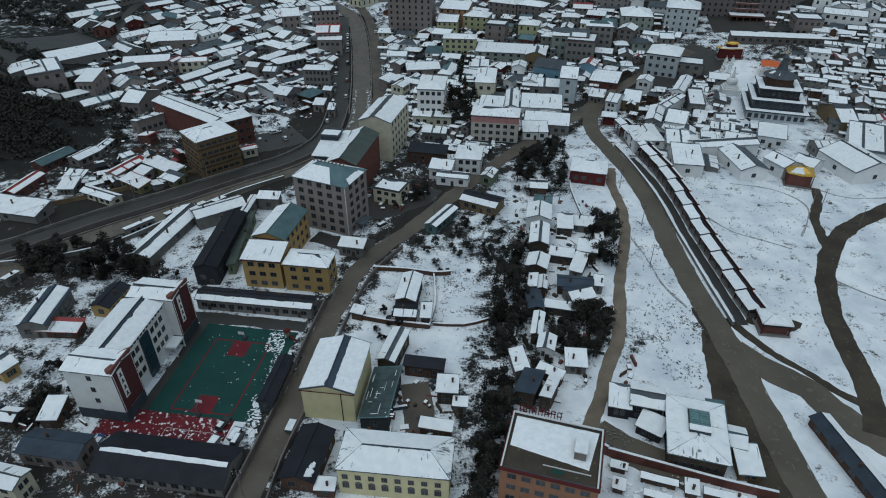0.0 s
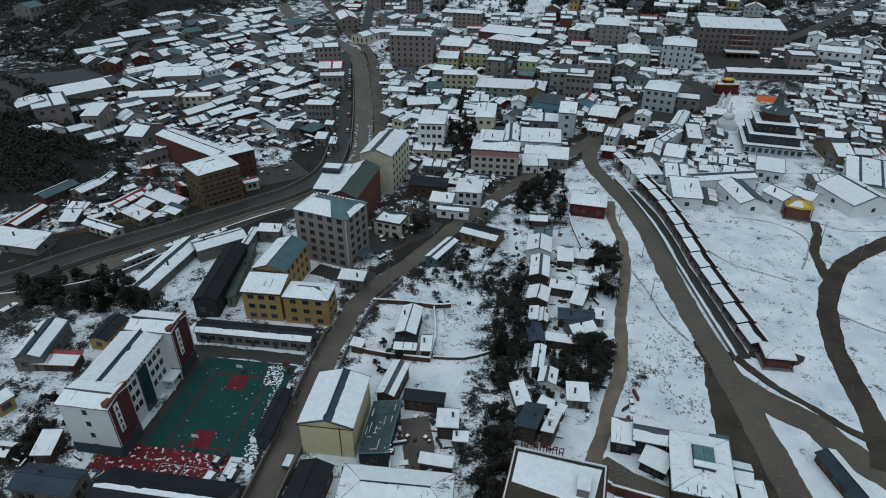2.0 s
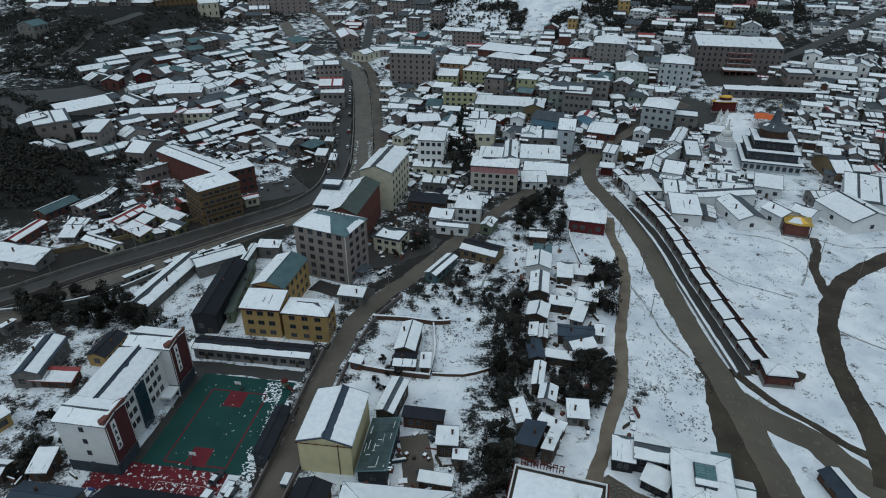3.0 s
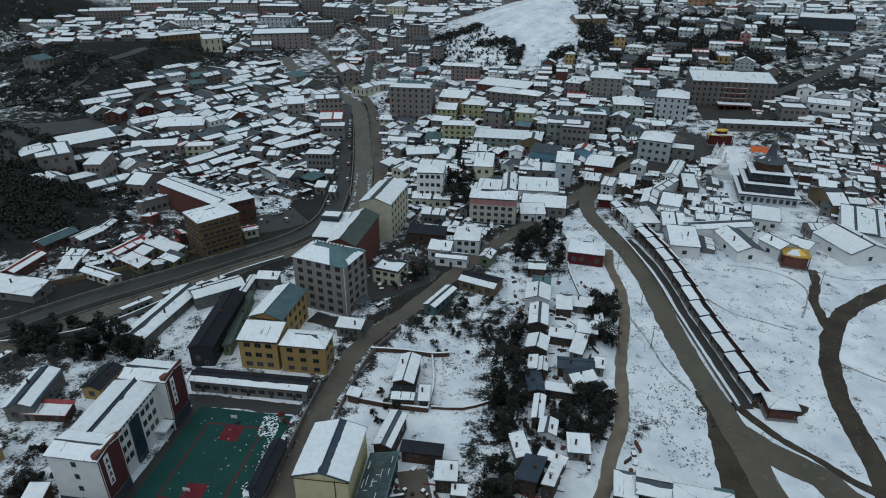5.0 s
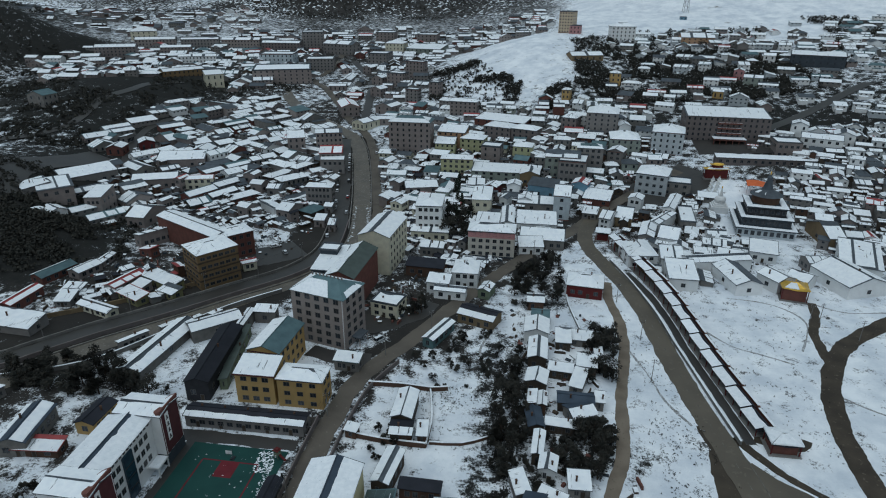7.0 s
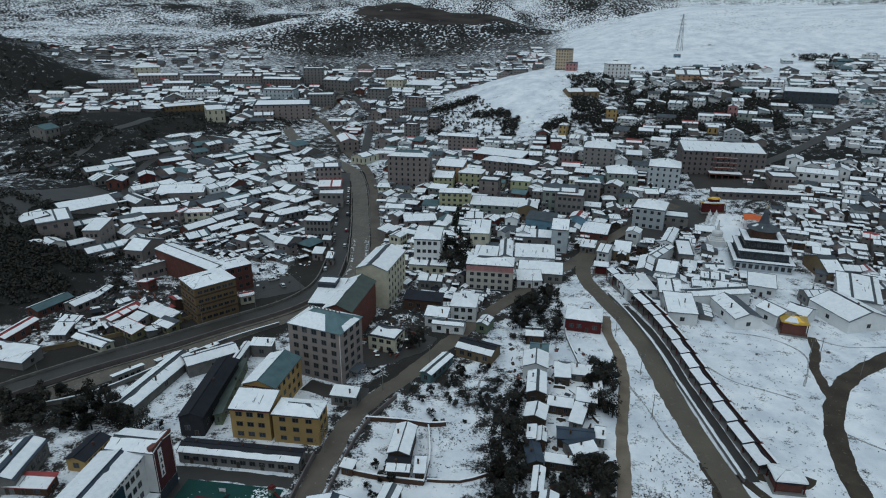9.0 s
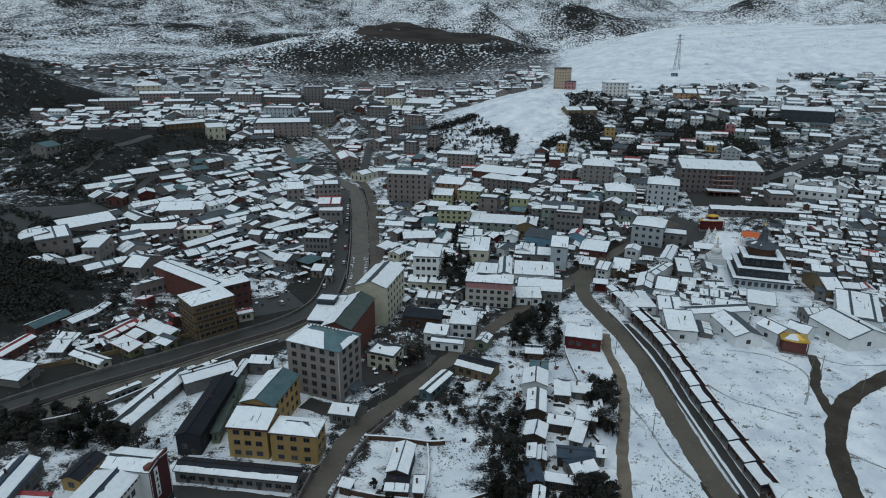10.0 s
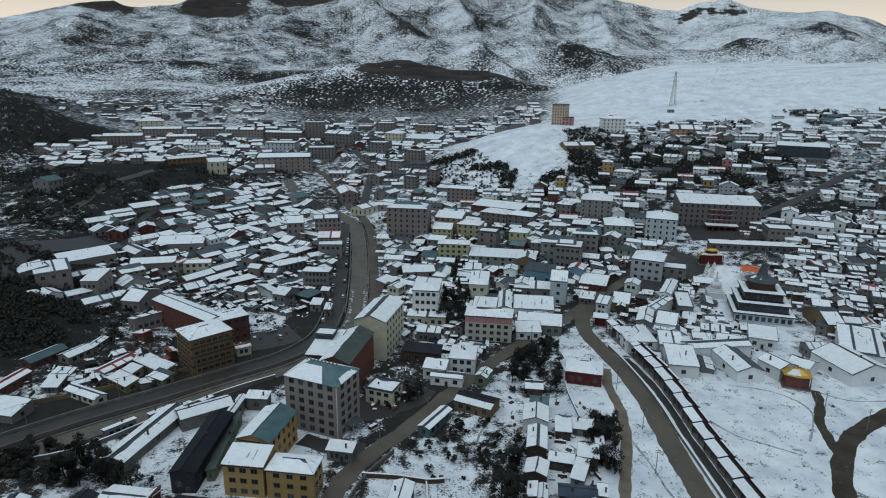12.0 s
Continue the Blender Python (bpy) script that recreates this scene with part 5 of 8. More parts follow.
wing(pavilion, 68.5, 89.0, 5.8, 8.0, -6, 2.4, "sx", "brown", 1, 2, 2, "f", "teal")


def capped_wall(line, height_m, thick, mat, label, step=4.0, snow=True, base=0.0):
    """A masonry wall along a line, each length a part with its cap of snow."""
    pts = [p for p, _ in path_points(line, step)]
    mid = pts[len(pts) // 2]
    root = thing("garden_wall", pose(mid.x, mid.y, ground(mid.x, mid.y)), label, "wall")
    inv = root.matrix_basis.inverted()
    for a, b in zip(pts, pts[1:]):
        v = b - a
        at = inv @ pose(a.x, a.y, ground(a.x, a.y) + base, 0, 0, math.degrees(math.atan2(v.y, v.x)))
        seg = piece(root, at, "wall_length", [mat], boxes=[(0, v.length + 0.02, -thick / 2, thick / 2, -0.8, height_m)])
        if snow:
            piece(seg, None, "snow_cap", [SNOW], boxes=[(0, v.length + 0.02, -thick / 2 - 0.04, thick / 2 + 0.04, height_m, height_m + 0.12)])
    return root


capped_wall([(-38.2, 72), (-37.0, 90), (-33.2, 110), (-30.0, 130), (-26.8, 148), (-22.2, 164), (-14, 178)], 1.7, 0.4, WALL["greybrown"], "grey-brown roadside wall of rough stone", snow=False)
capped_wall([(-47.5, 74), (-45.2, 86), (-41.5, 108), (-39.0, 128), (-36.0, 148)], 2.0, 0.4, WALL["greybrown"], "grey-brown school wall beside the street", snow=False)
capped_wall([(38, 92.5), (50, 88.2), (62, 84), (72, 81)], 2.6, 0.5, WALL["redbrown"], "red-brown yard wall capped with snow")
capped_wall([(34.0, 95.5), (38, 92.5)], 3.0, 0.5, WALL["redbrown"], "red-brown yard wall beside the hospital")
capped_wall([(-153, 167), (-134, 171), (-116.4, 179), (-101.0, 196), (-83.4, 216), (-66, 230)], 1.6, 0.5, CONCRETE, "grey concrete river wall")
capped_wall([(-170, 199), (-140.3, 213), (-118, 226), (-98, 240)], 1.8, 0.4, WALL["ochre"], "ochre roadside wall below the houses", snow=False)
capped_wall([(-35.5, 255), (-37, 300), (-43, 368), (-50, 420), (-58, 452)], 1.2, 0.5, CONCRETE, "concrete embankment wall of the river", snow=False)
capped_wall([(-47.8, 300), (-54.5, 368), (-61, 418)], 1.2, 0.5, CONCRETE, "concrete embankment wall of the river", snow=False)
capped_wall([(78.8, 262), (82.2, 240), (84.3, 213), (84.1, 192), (84.3, 174), (84.4, 158), (84.8, 138)], 1.3, 0.5, CONCRETE, "snow-capped concrete wall along the hill road")
capped_wall([(-23, 165.5), (-12, 164.5), (-3, 162.5), (2.5, 163)], 1.6, 0.5, WALL["brick"], "brown mud-brick field wall capped with snow")
capped_wall([(-3, 138), (6, 137.5), (13, 140), (18.5, 142.6)], 1.0, 0.4, WALL["brick"], "low mud-brick field wall under snow")
capped_wall([(-26.5, 141.5), (-16, 138.5), (-4, 136.5)], 1.7, 0.5, WALL["brick"], "brown mud-brick yard wall capped with snow")
capped_wall([(-4, 136.5), (-2.5, 146), (-2.5, 154), (-3, 162)], 1.2, 0.4, WALL["brick"], "low mud-brick garden wall under snow")
capped_wall([(54, 236), (51.5, 222), (52, 200)], 1.0, 0.4, WALL["stone"], "low field wall under snow")

RIVERSIDE = path_points([p for p in RIVER_ROAD[:10]], 9.0)
for off, tall, mat, label in ((5.4, 1.7, WALL["greybrown"], "dark stone parapet between the road and the river"), (-5.0, 1.1, WALL["stone"], "low stone kerb wall along the river road"), (7.6, 0.5, WALL["stone"], "stone footing of the river bank")):
    capped_wall([((p + n * off).x, (p + n * off).y) for p, n in RIVERSIDE], tall, 0.5, mat, label, step=12.0, snow=False)


def corridor():
    """The covered walk with its stepped roofs, running down beside the hill road."""
    root = thing("prayer_corridor", pose(86, 215, 0), "long covered walk with stepped snowy roofs and red posts", "covered walk")
    inv = root.matrix_basis.inverted()
    line = path_points([(84.5, 280), (88.2, 257), (91.8, 230), (92.3, 207), (91.8, 188), (92.0, 170), (92.3, 154), (92.6, 141)], 1.0)
    n = 14
    for k in range(n):
        a, b = line[int(k * (len(line) - 1) / n)][0], line[int((k + 1) * (len(line) - 1) / n)][0]
        v = b - a
        z = 2.8 + 0.24 * (n - k)
        at = inv @ pose(a.x, a.y, 0, 0, 0, math.degrees(math.atan2(v.y, v.x)) + 2.0)
        L = v.length - 0.35
        # the near eave lies on the +y side of each stretch, towards the road on the -y side
        roof = Shape()
        roof.slab([(0, -2.9, z - 0.15), (L, -2.9, z - 0.15), (L, 0.7, z + 0.5), (0, 0.7, z + 0.5)], 0.25)
        roof.slab([(0, 0.7, z + 0.5), (L, 0.7, z + 0.5), (L, 2.0, z - 0.3), (0, 2.0, z - 0.3)], 0.25)
        roof.box(-0.1, L + 0.1, 0.6, 0.8, z + 0.45, z + 0.7)
        roof = part("roof", roof.mesh("roof", ROOF["charcoal"]), root, at=at)
        sn = Shape()
        rnd = random.Random(k)
        snow_on(sn, (0, -2.9, z - 0.15), (L, -2.9, z - 0.15), (L, 0.7, z + 0.5), (0, 0.7, z + 0.5), 0.0, 0.97, rnd, seg=1.5, inset=0.01)
        part("snow_cover", sn.mesh("snow_cover", SNOW), roof)
        piece(root, at, "link_roof", [ROOF["charcoal"]], "dark lower link roof", boxes=[(L, L + 0.45, -2.5, 1.4, z - 0.7, z - 0.5)])
        piece(root, at, "back_wall", [WALL["redbrown"]], "red-brown back wall", boxes=[(0, L, 1.2, 1.45, -0.6, z)])
        for u in (0.2, L / 2, L - 0.4):
            piece(root, at, "post", [WALL["red"]], boxes=[(u, u + 0.2, -2.5, -2.3, -0.4, z - 0.3)])
        piece(root, at, "beam", [WALL["redbrown"]], "dark red beam", boxes=[(0, L, -2.55, -2.25, z - 0.7, z - 0.32)])
        piece(root, at, "platform", [CONCRETE], boxes=[(0, L, -2.9, 1.2, -0.4, 0.35)])
        for u in range(int(L / 1.6)):
            piece(root, at, "prayer_wheel", [WALL["ochre"]], "tarnished brass drum", boxes=[(0.6 + 1.6 * u, 1.2 + 1.6 * u, 0.4, 0.9, 0.8, 1.9)])
        piece(root, at, "boundary_wall", [WALL["redbrown"], SNOW], "red-brown boundary wall with snow cap", boxes=[(0, L + 0.3, 2.9, 3.3, -0.6, z - 0.1), (0, L - 0.6, 2.75, 3.5, z - 0.1, z + 0.05, 1)])
    strip("path", [(83.2, 250), (86.8, 228), (87.6, 207), (87.2, 188), (87.4, 170), (87.7, 154), (88.0, 138)], 3.0, DARK_ASPHALT, 0.06, "dark wet walkway beside the covered walk", "path", 0.3)


corridor()


def temple_roof(root, w, d, z, rise, mat, snow=True, m=None, lift=0.5, name="roof"):
    """A hipped roof with upswept corners."""
    s, t = Shape(), Shape()
    x, y, k = w / 2, d / 2, max(0.3, w / 2 - d / 2)
    rings = []
    for f, h in ((1.0, 0.0), (0.62, 0.30), (0.3, 0.66), (0.0, 1.0)):
        a, b = k + (x - k) * f, max(0.12, y * f)
        pts = []
        for sx, sy in ((-1, -1), (0, -1), (1, -1), (1, 0), (1, 1), (0, 1), (-1, 1), (-1, 0)):
            up = lift * f ** 3 if sx and sy else 0
            pts.append((sx * a, sy * b, z + rise * h + up))
        rings.append(pts)
    n = len(rings)
    s.v = [p for r in rings for p in r] + [(px, py, pz - 0.15) for r in rings for px, py, pz in r]
    for k in range(n - 1):
        for j in range(8):
            a, b, c, e = 8 * k + j, 8 * k + (j + 1) % 8, 8 * k + 8 + (j + 1) % 8, 8 * k + 8 + j
            s.f += [(a, b, c, e), (8 * n + e, 8 * n + c, 8 * n + b, 8 * n + a)]
    for j in range(8):
        a, b = j, (j + 1) % 8
        s.f.append((8 * n + a, 8 * n + b, b, a))
    s.f.append(tuple(range(8 * n - 8, 8 * n)))
    s.f.append(tuple(range(16 * n - 1, 16 * n - 9, -1)))
    s.i = [0] * len(s.f)
    part(name, s.mesh(name, mat), root, at=m)
    if snow:
        for e0, e1, r1, r0 in ((rings[0][0], rings[0][2], rings[3][2], rings[3][0]), (rings[0][4], rings[0][6], rings[3][6], rings[3][4]), (rings[0][6], rings[0][0], rings[3][0], rings[3][6]), (rings[0][2], rings[0][4], rings[3][4], rings[3][2])):
            up = Vector((0, 0, 0.06))
            snow_on(t, Vector(e0) + up, Vector(e1) + up, Vector(r1) + up, Vector(r0) + up, 0.0, 1.0, random.Random(1), inset=0.02, seg=0.8, thick=0.4)
        part("snow_cover", t.mesh("snow_cover", SNOW), root, at=m)


def small_pavilion(name, x, y, rot, w, d, h, wall, roof, label, snow=True):
    root = thing(name, pose(x, y, ground(x, y), 0, 0, rot), label, "pavilion")
    TAKEN.append((x, y, w * 0.6, d * 0.6))
    piece(root, None, "floor_slab", [CONCRETE], boxes=[(-w / 2, w / 2, -d / 2, d / 2, -0.5, 0.4)])
    piece(root, None, "wall", [WALL[wall]], boxes=[(-w / 2 + 1, w / 2 - 1, -d / 2 + 1, d / 2 - 1, 0.4, h)])
    for sx in (-1, 1):
        for sy in (-1, 1):
            piece(root, None, "post", [WALL["red"]], boxes=[(sx * (w / 2 - 0.6) - 0.15, sx * (w / 2 - 0.6) + 0.15, sy * (d / 2 - 0.6) - 0.15, sy * (d / 2 - 0.6) + 0.15, 0.4, h)])
    temple_roof(root, w, d, h, 0.22 * min(w, d), roof, snow)
    return root


small_pavilion("gate_pavilion", 95.3, 136.5, -8, 8.6, 7.4, 3.6, "redbrown", ROOF["charcoal"], "small gate pavilion with a snow-covered hipped roof")
small_pavilion("gate_pavilion", 81.5, 288.5, -16, 7.5, 7.0, 4.2, "red", ROOF["charcoal"], "small red gate pavilion under deep snow")
gold = small_pavilion("temple_pavilion", 145.2, 226.4, -20, 10.5, 9.0, 5.4, "redbrown", GOLD, "red temple pavilion with a gilded upswept roof", snow=False)
s = Shape()
snow_on(s, (-4.6, -4.0, 5.75), (1.2, -4.1, 5.7), (0.3, -0.6, 7.2), (-1.6, -0.6, 7.2), 0.05, 0.95, random.Random(8), seg=0.6, thick=0.25)
part("snow_cover", s.mesh("snow_cover", SNOW), gold)
piece(gold, None, "finial", [GOLD], "gilded ridge finial", boxes=[(-0.2, 0.2, -0.2, 0.2, 7.2, 8.5), (-1.6, -1.3, -0.15, 0.15, 7.2, 7.9), (1.3, 1.6, -0.15, 0.15, 7.2, 7.9)])


def monastery():
    root = thing("monastery_temple", pose(168.5, 303.5, 0, 0, 0, -17), "grey tiered temple with snowy terraces, round hall and conical roof", "temple")
    TAKEN.append((168, 303, 24, 22))
    w = 27.0
    z = 0.0
    tiers = ((27.0, 4.6, "whiteblue"), (23.0, 4.0, "slatewall"), (18.0, 4.2, "charcoal"))
    for k, (size, h, wall) in enumerate(tiers):
        off = k * 1.0
        piece(root, None, "tier_wall", [WALL[wall]], boxes=[(-size / 2, size / 2, -size / 2 + off, size / 2 + off, z - (0.6 if k == 0 else 0), z + h)])
        n = (9, 8, 7)[k]
        for j in range(n):
            u = -size / 2 + size * (j + 0.5) / n
            me = window_mesh(size / n * 0.62, h * 0.5, 0)
            part("window", me, root, at=pose(u, -size / 2 + off, z + h * 0.28))
            part("window", me, root, at=pose(-size / 2, u + off, z + h * 0.28, 0, 0, 270))
        e = size / 2 + 1.0
        piece(root, None, "terrace_roof", [WALL["slatewall"]], "dark projecting terrace edge", boxes=[(-e, e, -e + off, e + off, z + h, z + h + 0.55)])
        s = Shape()
        q = (tiers[k + 1][0] / 2 + 0.7) if k < 2 else 6.6
        o2 = off + 1.0
        t = z + h + 0.56
        for e0, e1, r1, r0 in (((-e, -e + off, t), (e, -e + off, t), (q, -q + o2, t), (-q, -q + o2, t)), ((-e, e + off, t), (-e, -e + off, t), (-q, -q + o2, t), (-q, q + o2, t)), ((e, -e + off, t), (e, e + off, t), (q, q + o2, t), (q, -q + o2, t))):
            snow_on(s, e0, e1, r1, r0, 0.03, 0.95, random.Random(k), seg=1.2, thick=0.2, inset=0.0)
        part("snow_cover", s.mesh("snow_cover", SNOW), root, "snow along the terrace")
        z += h + 0.55

    def ring(r, h):
        return [(r * math.cos(2 * math.pi * j / 24), r * math.sin(2 * math.pi * j / 24) + 3.0, h) for j in range(24)]

    s = Shape()
    s.hull(ring(6.6, z), ring(6.6, z + 4.2))
    part("round_hall", s.mesh("round_hall", WALL["brick"]), root, "dark round upper hall")
    s = Shape()
    for r0, h0, r1, h1 in ((8.0, 4.0, 6.0, 5.2), (6.0, 5.2, 3.2, 6.2), (3.4, 6.2, 2.6, 6.8), (2.6, 6.8, 1.5, 11.0), (1.5, 11.0, 1.1, 12.4), (1.1, 12.4, 1.6, 12.8), (1.6, 12.8, 0.3, 14.6)):
        s.hull(ring(r0, z + h0), ring(r1, z + h1))
    part("roof", s.mesh("roof", ROOF["slate"]), root, "grey conical roof with a tall neck")
    s = Shape()
    snow_on(s, (-6.6, 1.0, z + 5.0), (-1.5, -3.2, z + 5.0), (-0.8, 1.0, z + 6.3), (-3.4, 2.6, z + 6.3), 0.1, 0.9, random.Random(4), thick=0.2)
    part("snow_cover", s.mesh("snow_cover", SNOW), root)
    piece(root, None, "finial", [GOLD], "gilded finial", boxes=[(-0.25, 0.25, 2.75, 3.25, z + 14.4, z + 16.2)])


monastery()
awning = thing("awning", pose(183, 344, 0.3 + ground(183, 344), 0, 0, -20), "orange cloth awning on poles", "awning")
for sx in (-5, 5):
    for sy in (-5, 5):
        piece(awning, None, "pole", [DARK_METAL], boxes=[(sx - 0.06, sx + 0.06, sy - 0.06, sy + 0.06, 0, 5.6)])
s = Shape()
for k in range(6):
    s.slab([(-5.2 + 1.73 * k, -5.2, 5.6 + 0.5 * math.sin(k * 0.6)), (-5.2 + 1.73 * (k + 1), -5.2, 5.6 + 0.5 * math.sin((k + 1) * 0.6)), (-5.2 + 1.73 * (k + 1), 5.2, 6.2 + 0.5 * math.sin((k + 1) * 0.6)), (-5.2 + 1.73 * k, 5.2, 6.2 + 0.5 * math.sin(k * 0.6))], 0.05)
part("cloth", s.mesh("cloth", CLOTH_ORANGE), awning)


def stupa(x, y, size, label):
    root = thing("stupa", pose(x, y, ground(x, y), 0, 0, -15), label, "stupa", "white stupas")
    TAKEN.append((x, y, size, size))
    a = size
    piece(root, None, "base", [WALL["white"]], boxes=[(-a / 2, a / 2, -a / 2, a / 2, -0.5, 0.32 * a), (-0.42 * a, 0.42 * a, -0.42 * a, 0.42 * a, 0.32 * a, 0.42 * a), (-0.35 * a, 0.35 * a, -0.35 * a, 0.35 * a, 0.42 * a, 0.52 * a)])
    s = Shape()
    prof = ((0.26, 0.52), (0.33, 0.62), (0.34, 0.74), (0.27, 0.86), (0.1, 0.92), (0.12, 0.98), (0.07, 1.2), (0.03, 1.42))
    rings = [[(r * a * math.cos(2 * math.pi * j / 16), r * a * math.sin(2 * math.pi * j / 16), h * a) for j in range(16)] for r, h in prof]
    for r0, r1 in zip(rings, rings[1:]):
        s.hull(r0, r1)
    part("dome", s.mesh("dome", WALL["white"]), root)
    piece(root, None, "finial", [GOLD], "gilded finial", boxes=[(-0.03 * a, 0.03 * a, -0.03 * a, 0.03 * a, 1.42 * a, 1.55 * a)])


stupa(156.0, 328, 9.0, "large white stupa on a stepped base")
for k in range(7):
    for j in range(2):
        stupa(156.5 + 1.9 * k + 3.6 * j, 346 + 3.4 * k - 0.6 * j, 2.3, "small white stupa in a double row")
gate = small_pavilion("temple_gate", 168.5, 366, -3, 15, 5.0, 6.0, "red", GOLD, "tiered temple gate with gilded roofs and snow", snow=False)
temple_roof(gate, 8, 4, 8.6, 1.2, GOLD, False, name="upper_roof")
piece(gate, None, "upper_storey", [WALL["red"]], "red upper storey", boxes=[(-3, 3, -1.4, 1.4, 6.2, 8.7)])
s = Shape()
snow_on(s, (-7.2, -2.4, 6.3), (7.2, -2.4, 6.3), (5, -0.6, 7.0), (-5, -0.6, 7.0), 0.05, 0.9, random.Random(2), thick=0.3)
part("snow_cover", s.mesh("snow_cover", SNOW), gate)
shops = thing("market_arcade", pose(205, 379, ground(205, 379), 0, 0, -8), "long low market arcade with a snowy roof", "arcade")
wing(shops, 205, 381, 62, 6.5, -9, 4.5, "sx", "greybrown", 1, 14, 1, "f", "charcoal", z=ground(205, 381) - 1)

complex_ = thing("hotel_building", pose(-98.2, 242.4, 0, 0, 0, 42), "brown and ochre hotel with snowy hipped roof and red wings", "hotel")
m, bw, bd = wing(complex_, -98.2, 242.4, 18.6, 16.4, 42, 16.0, "hx", "brown", 4, 6, 4, "f", "slate", pitch=0.2, sides=(0, 3), size=(2.0, 1.4))
for z in (3.8, 7.8, 11.8):
    piece(complex_, m, "floor_band", [WALL["timber"]], "dark timber floor band", boxes=[(-bw / 2 - 0.12, bw / 2 + 0.12, -bd / 2 - 0.12, bd / 2 + 0.12, z, z + 0.7)])
wing(complex_, -118.9, 278.0, 10.5, 48.0, 53, 12.0, "gy", "redbrown", 3, 2, 8, "f", "slate", pitch=0.25)
wing(complex_, -97.0, 269.0, 16.0, 12.0, 38, 12.0, "hx", "redbrown", 3, 4, 3, "f", "slate", pitch=0.25)
wing(complex_, -86.0, 252.5, 7.0, 5.0, 30, 4.0, "gx", "cream", 1, 2, 1, "r", "red")



# dark paved yard with a round garden, and the low snowy sheds below it
strip("yard", [(36.5, 100), (41, 95), (47, 91.5), (56, 86)], 8.5, ASPHALT, 0.05, "dark wet yard behind the hospital", "yard", 0.8)
bed = thing("garden_bed", pose(41.2, 95.6, 0.05, 0, 0, -20), "round garden bed with low kerbs and dry shrubs", "garden bed")
for rad in (1.6, 2.7, 3.7):
    stone = Shape()
    a = math.pi / 13
    stone.slab([(rad - 0.12, -0.45 * a * rad, 0.35), (rad + 0.12, -0.45 * a * rad, 0.35), (rad + 0.12, 0.45 * a * rad, 0.35), (rad - 0.12, 0.45 * a * rad, 0.35)], 0.5)
    stone = stone.mesh("kerb_stone", CONCRETE)
    for k in range(13):
        if k % 6 or rad < 2:
            part("kerb_stone", stone, bed, at=pose(0, 0, 0, 0, 0, 360 * k / 13))
for x, y, w, d, rot in ((39.5, 88.2, 3.4, 1.2, -18), (47.5, 84.6, 7.6, 0.9, -17), (54.0, 82.6, 2.6, 3.0, -14), (60.5, 80.6, 8.4, 0.9, -16), (46.0, 80.6, 5.4, 0.8, -19), (38.4, 83.4, 2.4, 2.2, -20)):
    building("shed", x, y, w + 0.6, d + 0.9, rot, 2.0, "sx", "brick", 1, 1, 0, "f", "charcoal")
blobs("rubble_snow", [(48, 83, 0.7, 60, 14, 4.5), (50, 82, 0.3, 240, 15, 5)], "snow lying on rubble in the yard", 0.05, 41, 0.3)


# small things in the school yard
def table_tennis(x, y, rot):
    root = thing("table_tennis_table", pose(x, y, 0.05, 0, 0, rot), "blue outdoor table tennis table dusted with snow", "table", "table tennis tables")
    piece(root, None, "tabletop", [surface_blue], boxes=[(-1.37, 1.37, -0.76, 0.76, 0.70, 0.76)])
    piece(root, None, "snow_cover", [SNOW], boxes=[(-1.2, 0.4, -0.6, 0.5, 0.76, 0.84)])
    piece(root, None, "net", [LINE_WHITE], boxes=[(-0.02, 0.02, -0.8, 0.8, 0.76, 0.91)])
    for sx in (-1.1, 1.1):
        for sy in (-0.6, 0.6):
            piece(root, None, "leg", [DARK_METAL], boxes=[(sx - 0.05, sx + 0.05, sy - 0.05, sy + 0.05, -0.05, 0.70)])


surface_blue = surface("blue_table_paint", (0.03, 0.07, 0.18), (0.025, 0.055, 0.14), 0.8, 0.6, 4.0, 0.0)
for k in range(5):
    table_tennis(-81.5 + 2.9 * k, 96.6 - 0.42 * k, 82)


def bin_container(x, y, rot, wall, label):
    root = thing("waste_container", pose(x, y, 0.02, 0, 0, rot), label, "container")
    s = Shape()
    s.hull([(-1.6, -0.8, 0.2), (1.6, -0.8, 0.2), (1.6, 0.8, 0.2), (-1.6, 0.8, 0.2)], [(-1.9, -1.0, 1.5), (1.9, -1.0, 1.5), (1.9, 1.0, 1.5), (-1.9, 1.0, 1.5)])
    part("body", s.mesh("body", WALL[wall]), root)
    piece(root, None, "lid", [ROOF["slate"]], boxes=[(-1.95, 1.95, -1.05, 1.05, 1.5, 1.62)])
    piece(root, None, "snow_cover", [SNOW], boxes=[(-1.8, 1.6, -0.9, 0.9, 1.62, 1.74)])
    for sx in (-1.3, 1.3):
        piece(root, None, "foot", [DARK_METAL], boxes=[(sx - 0.1, sx + 0.1, -0.7, 0.7, -0.1, 0.2)])


bin_container(-54.0, 95.2, 70, "greygreen", "grey-green waste container with snow on its lid")
bin_container(-49.5, 97.5, 75, "stone", "grey waste container beside the court")
bin_container(-36.6, 100.0, 80, "teal", "teal waste container beside the street wall")
play = thing("playground_slide", pose(-44.2, 132.6, 0.0, 0, 0, -30), "small red and green playground slide in the snow", "playground")
piece(play, None, "tower", [WALL["green"]], "green tower frame", boxes=[(-0.7, -0.55, -0.7, -0.55, 0, 2.6), (0.55, 0.7, -0.7, -0.55, 0, 2.6), (-0.7, -0.55, 0.55, 0.7, 0, 2.6), (0.55, 0.7, 0.55, 0.7, 0, 2.6), (-0.7, 0.7, -0.7, 0.7, 1.2, 1.3)])
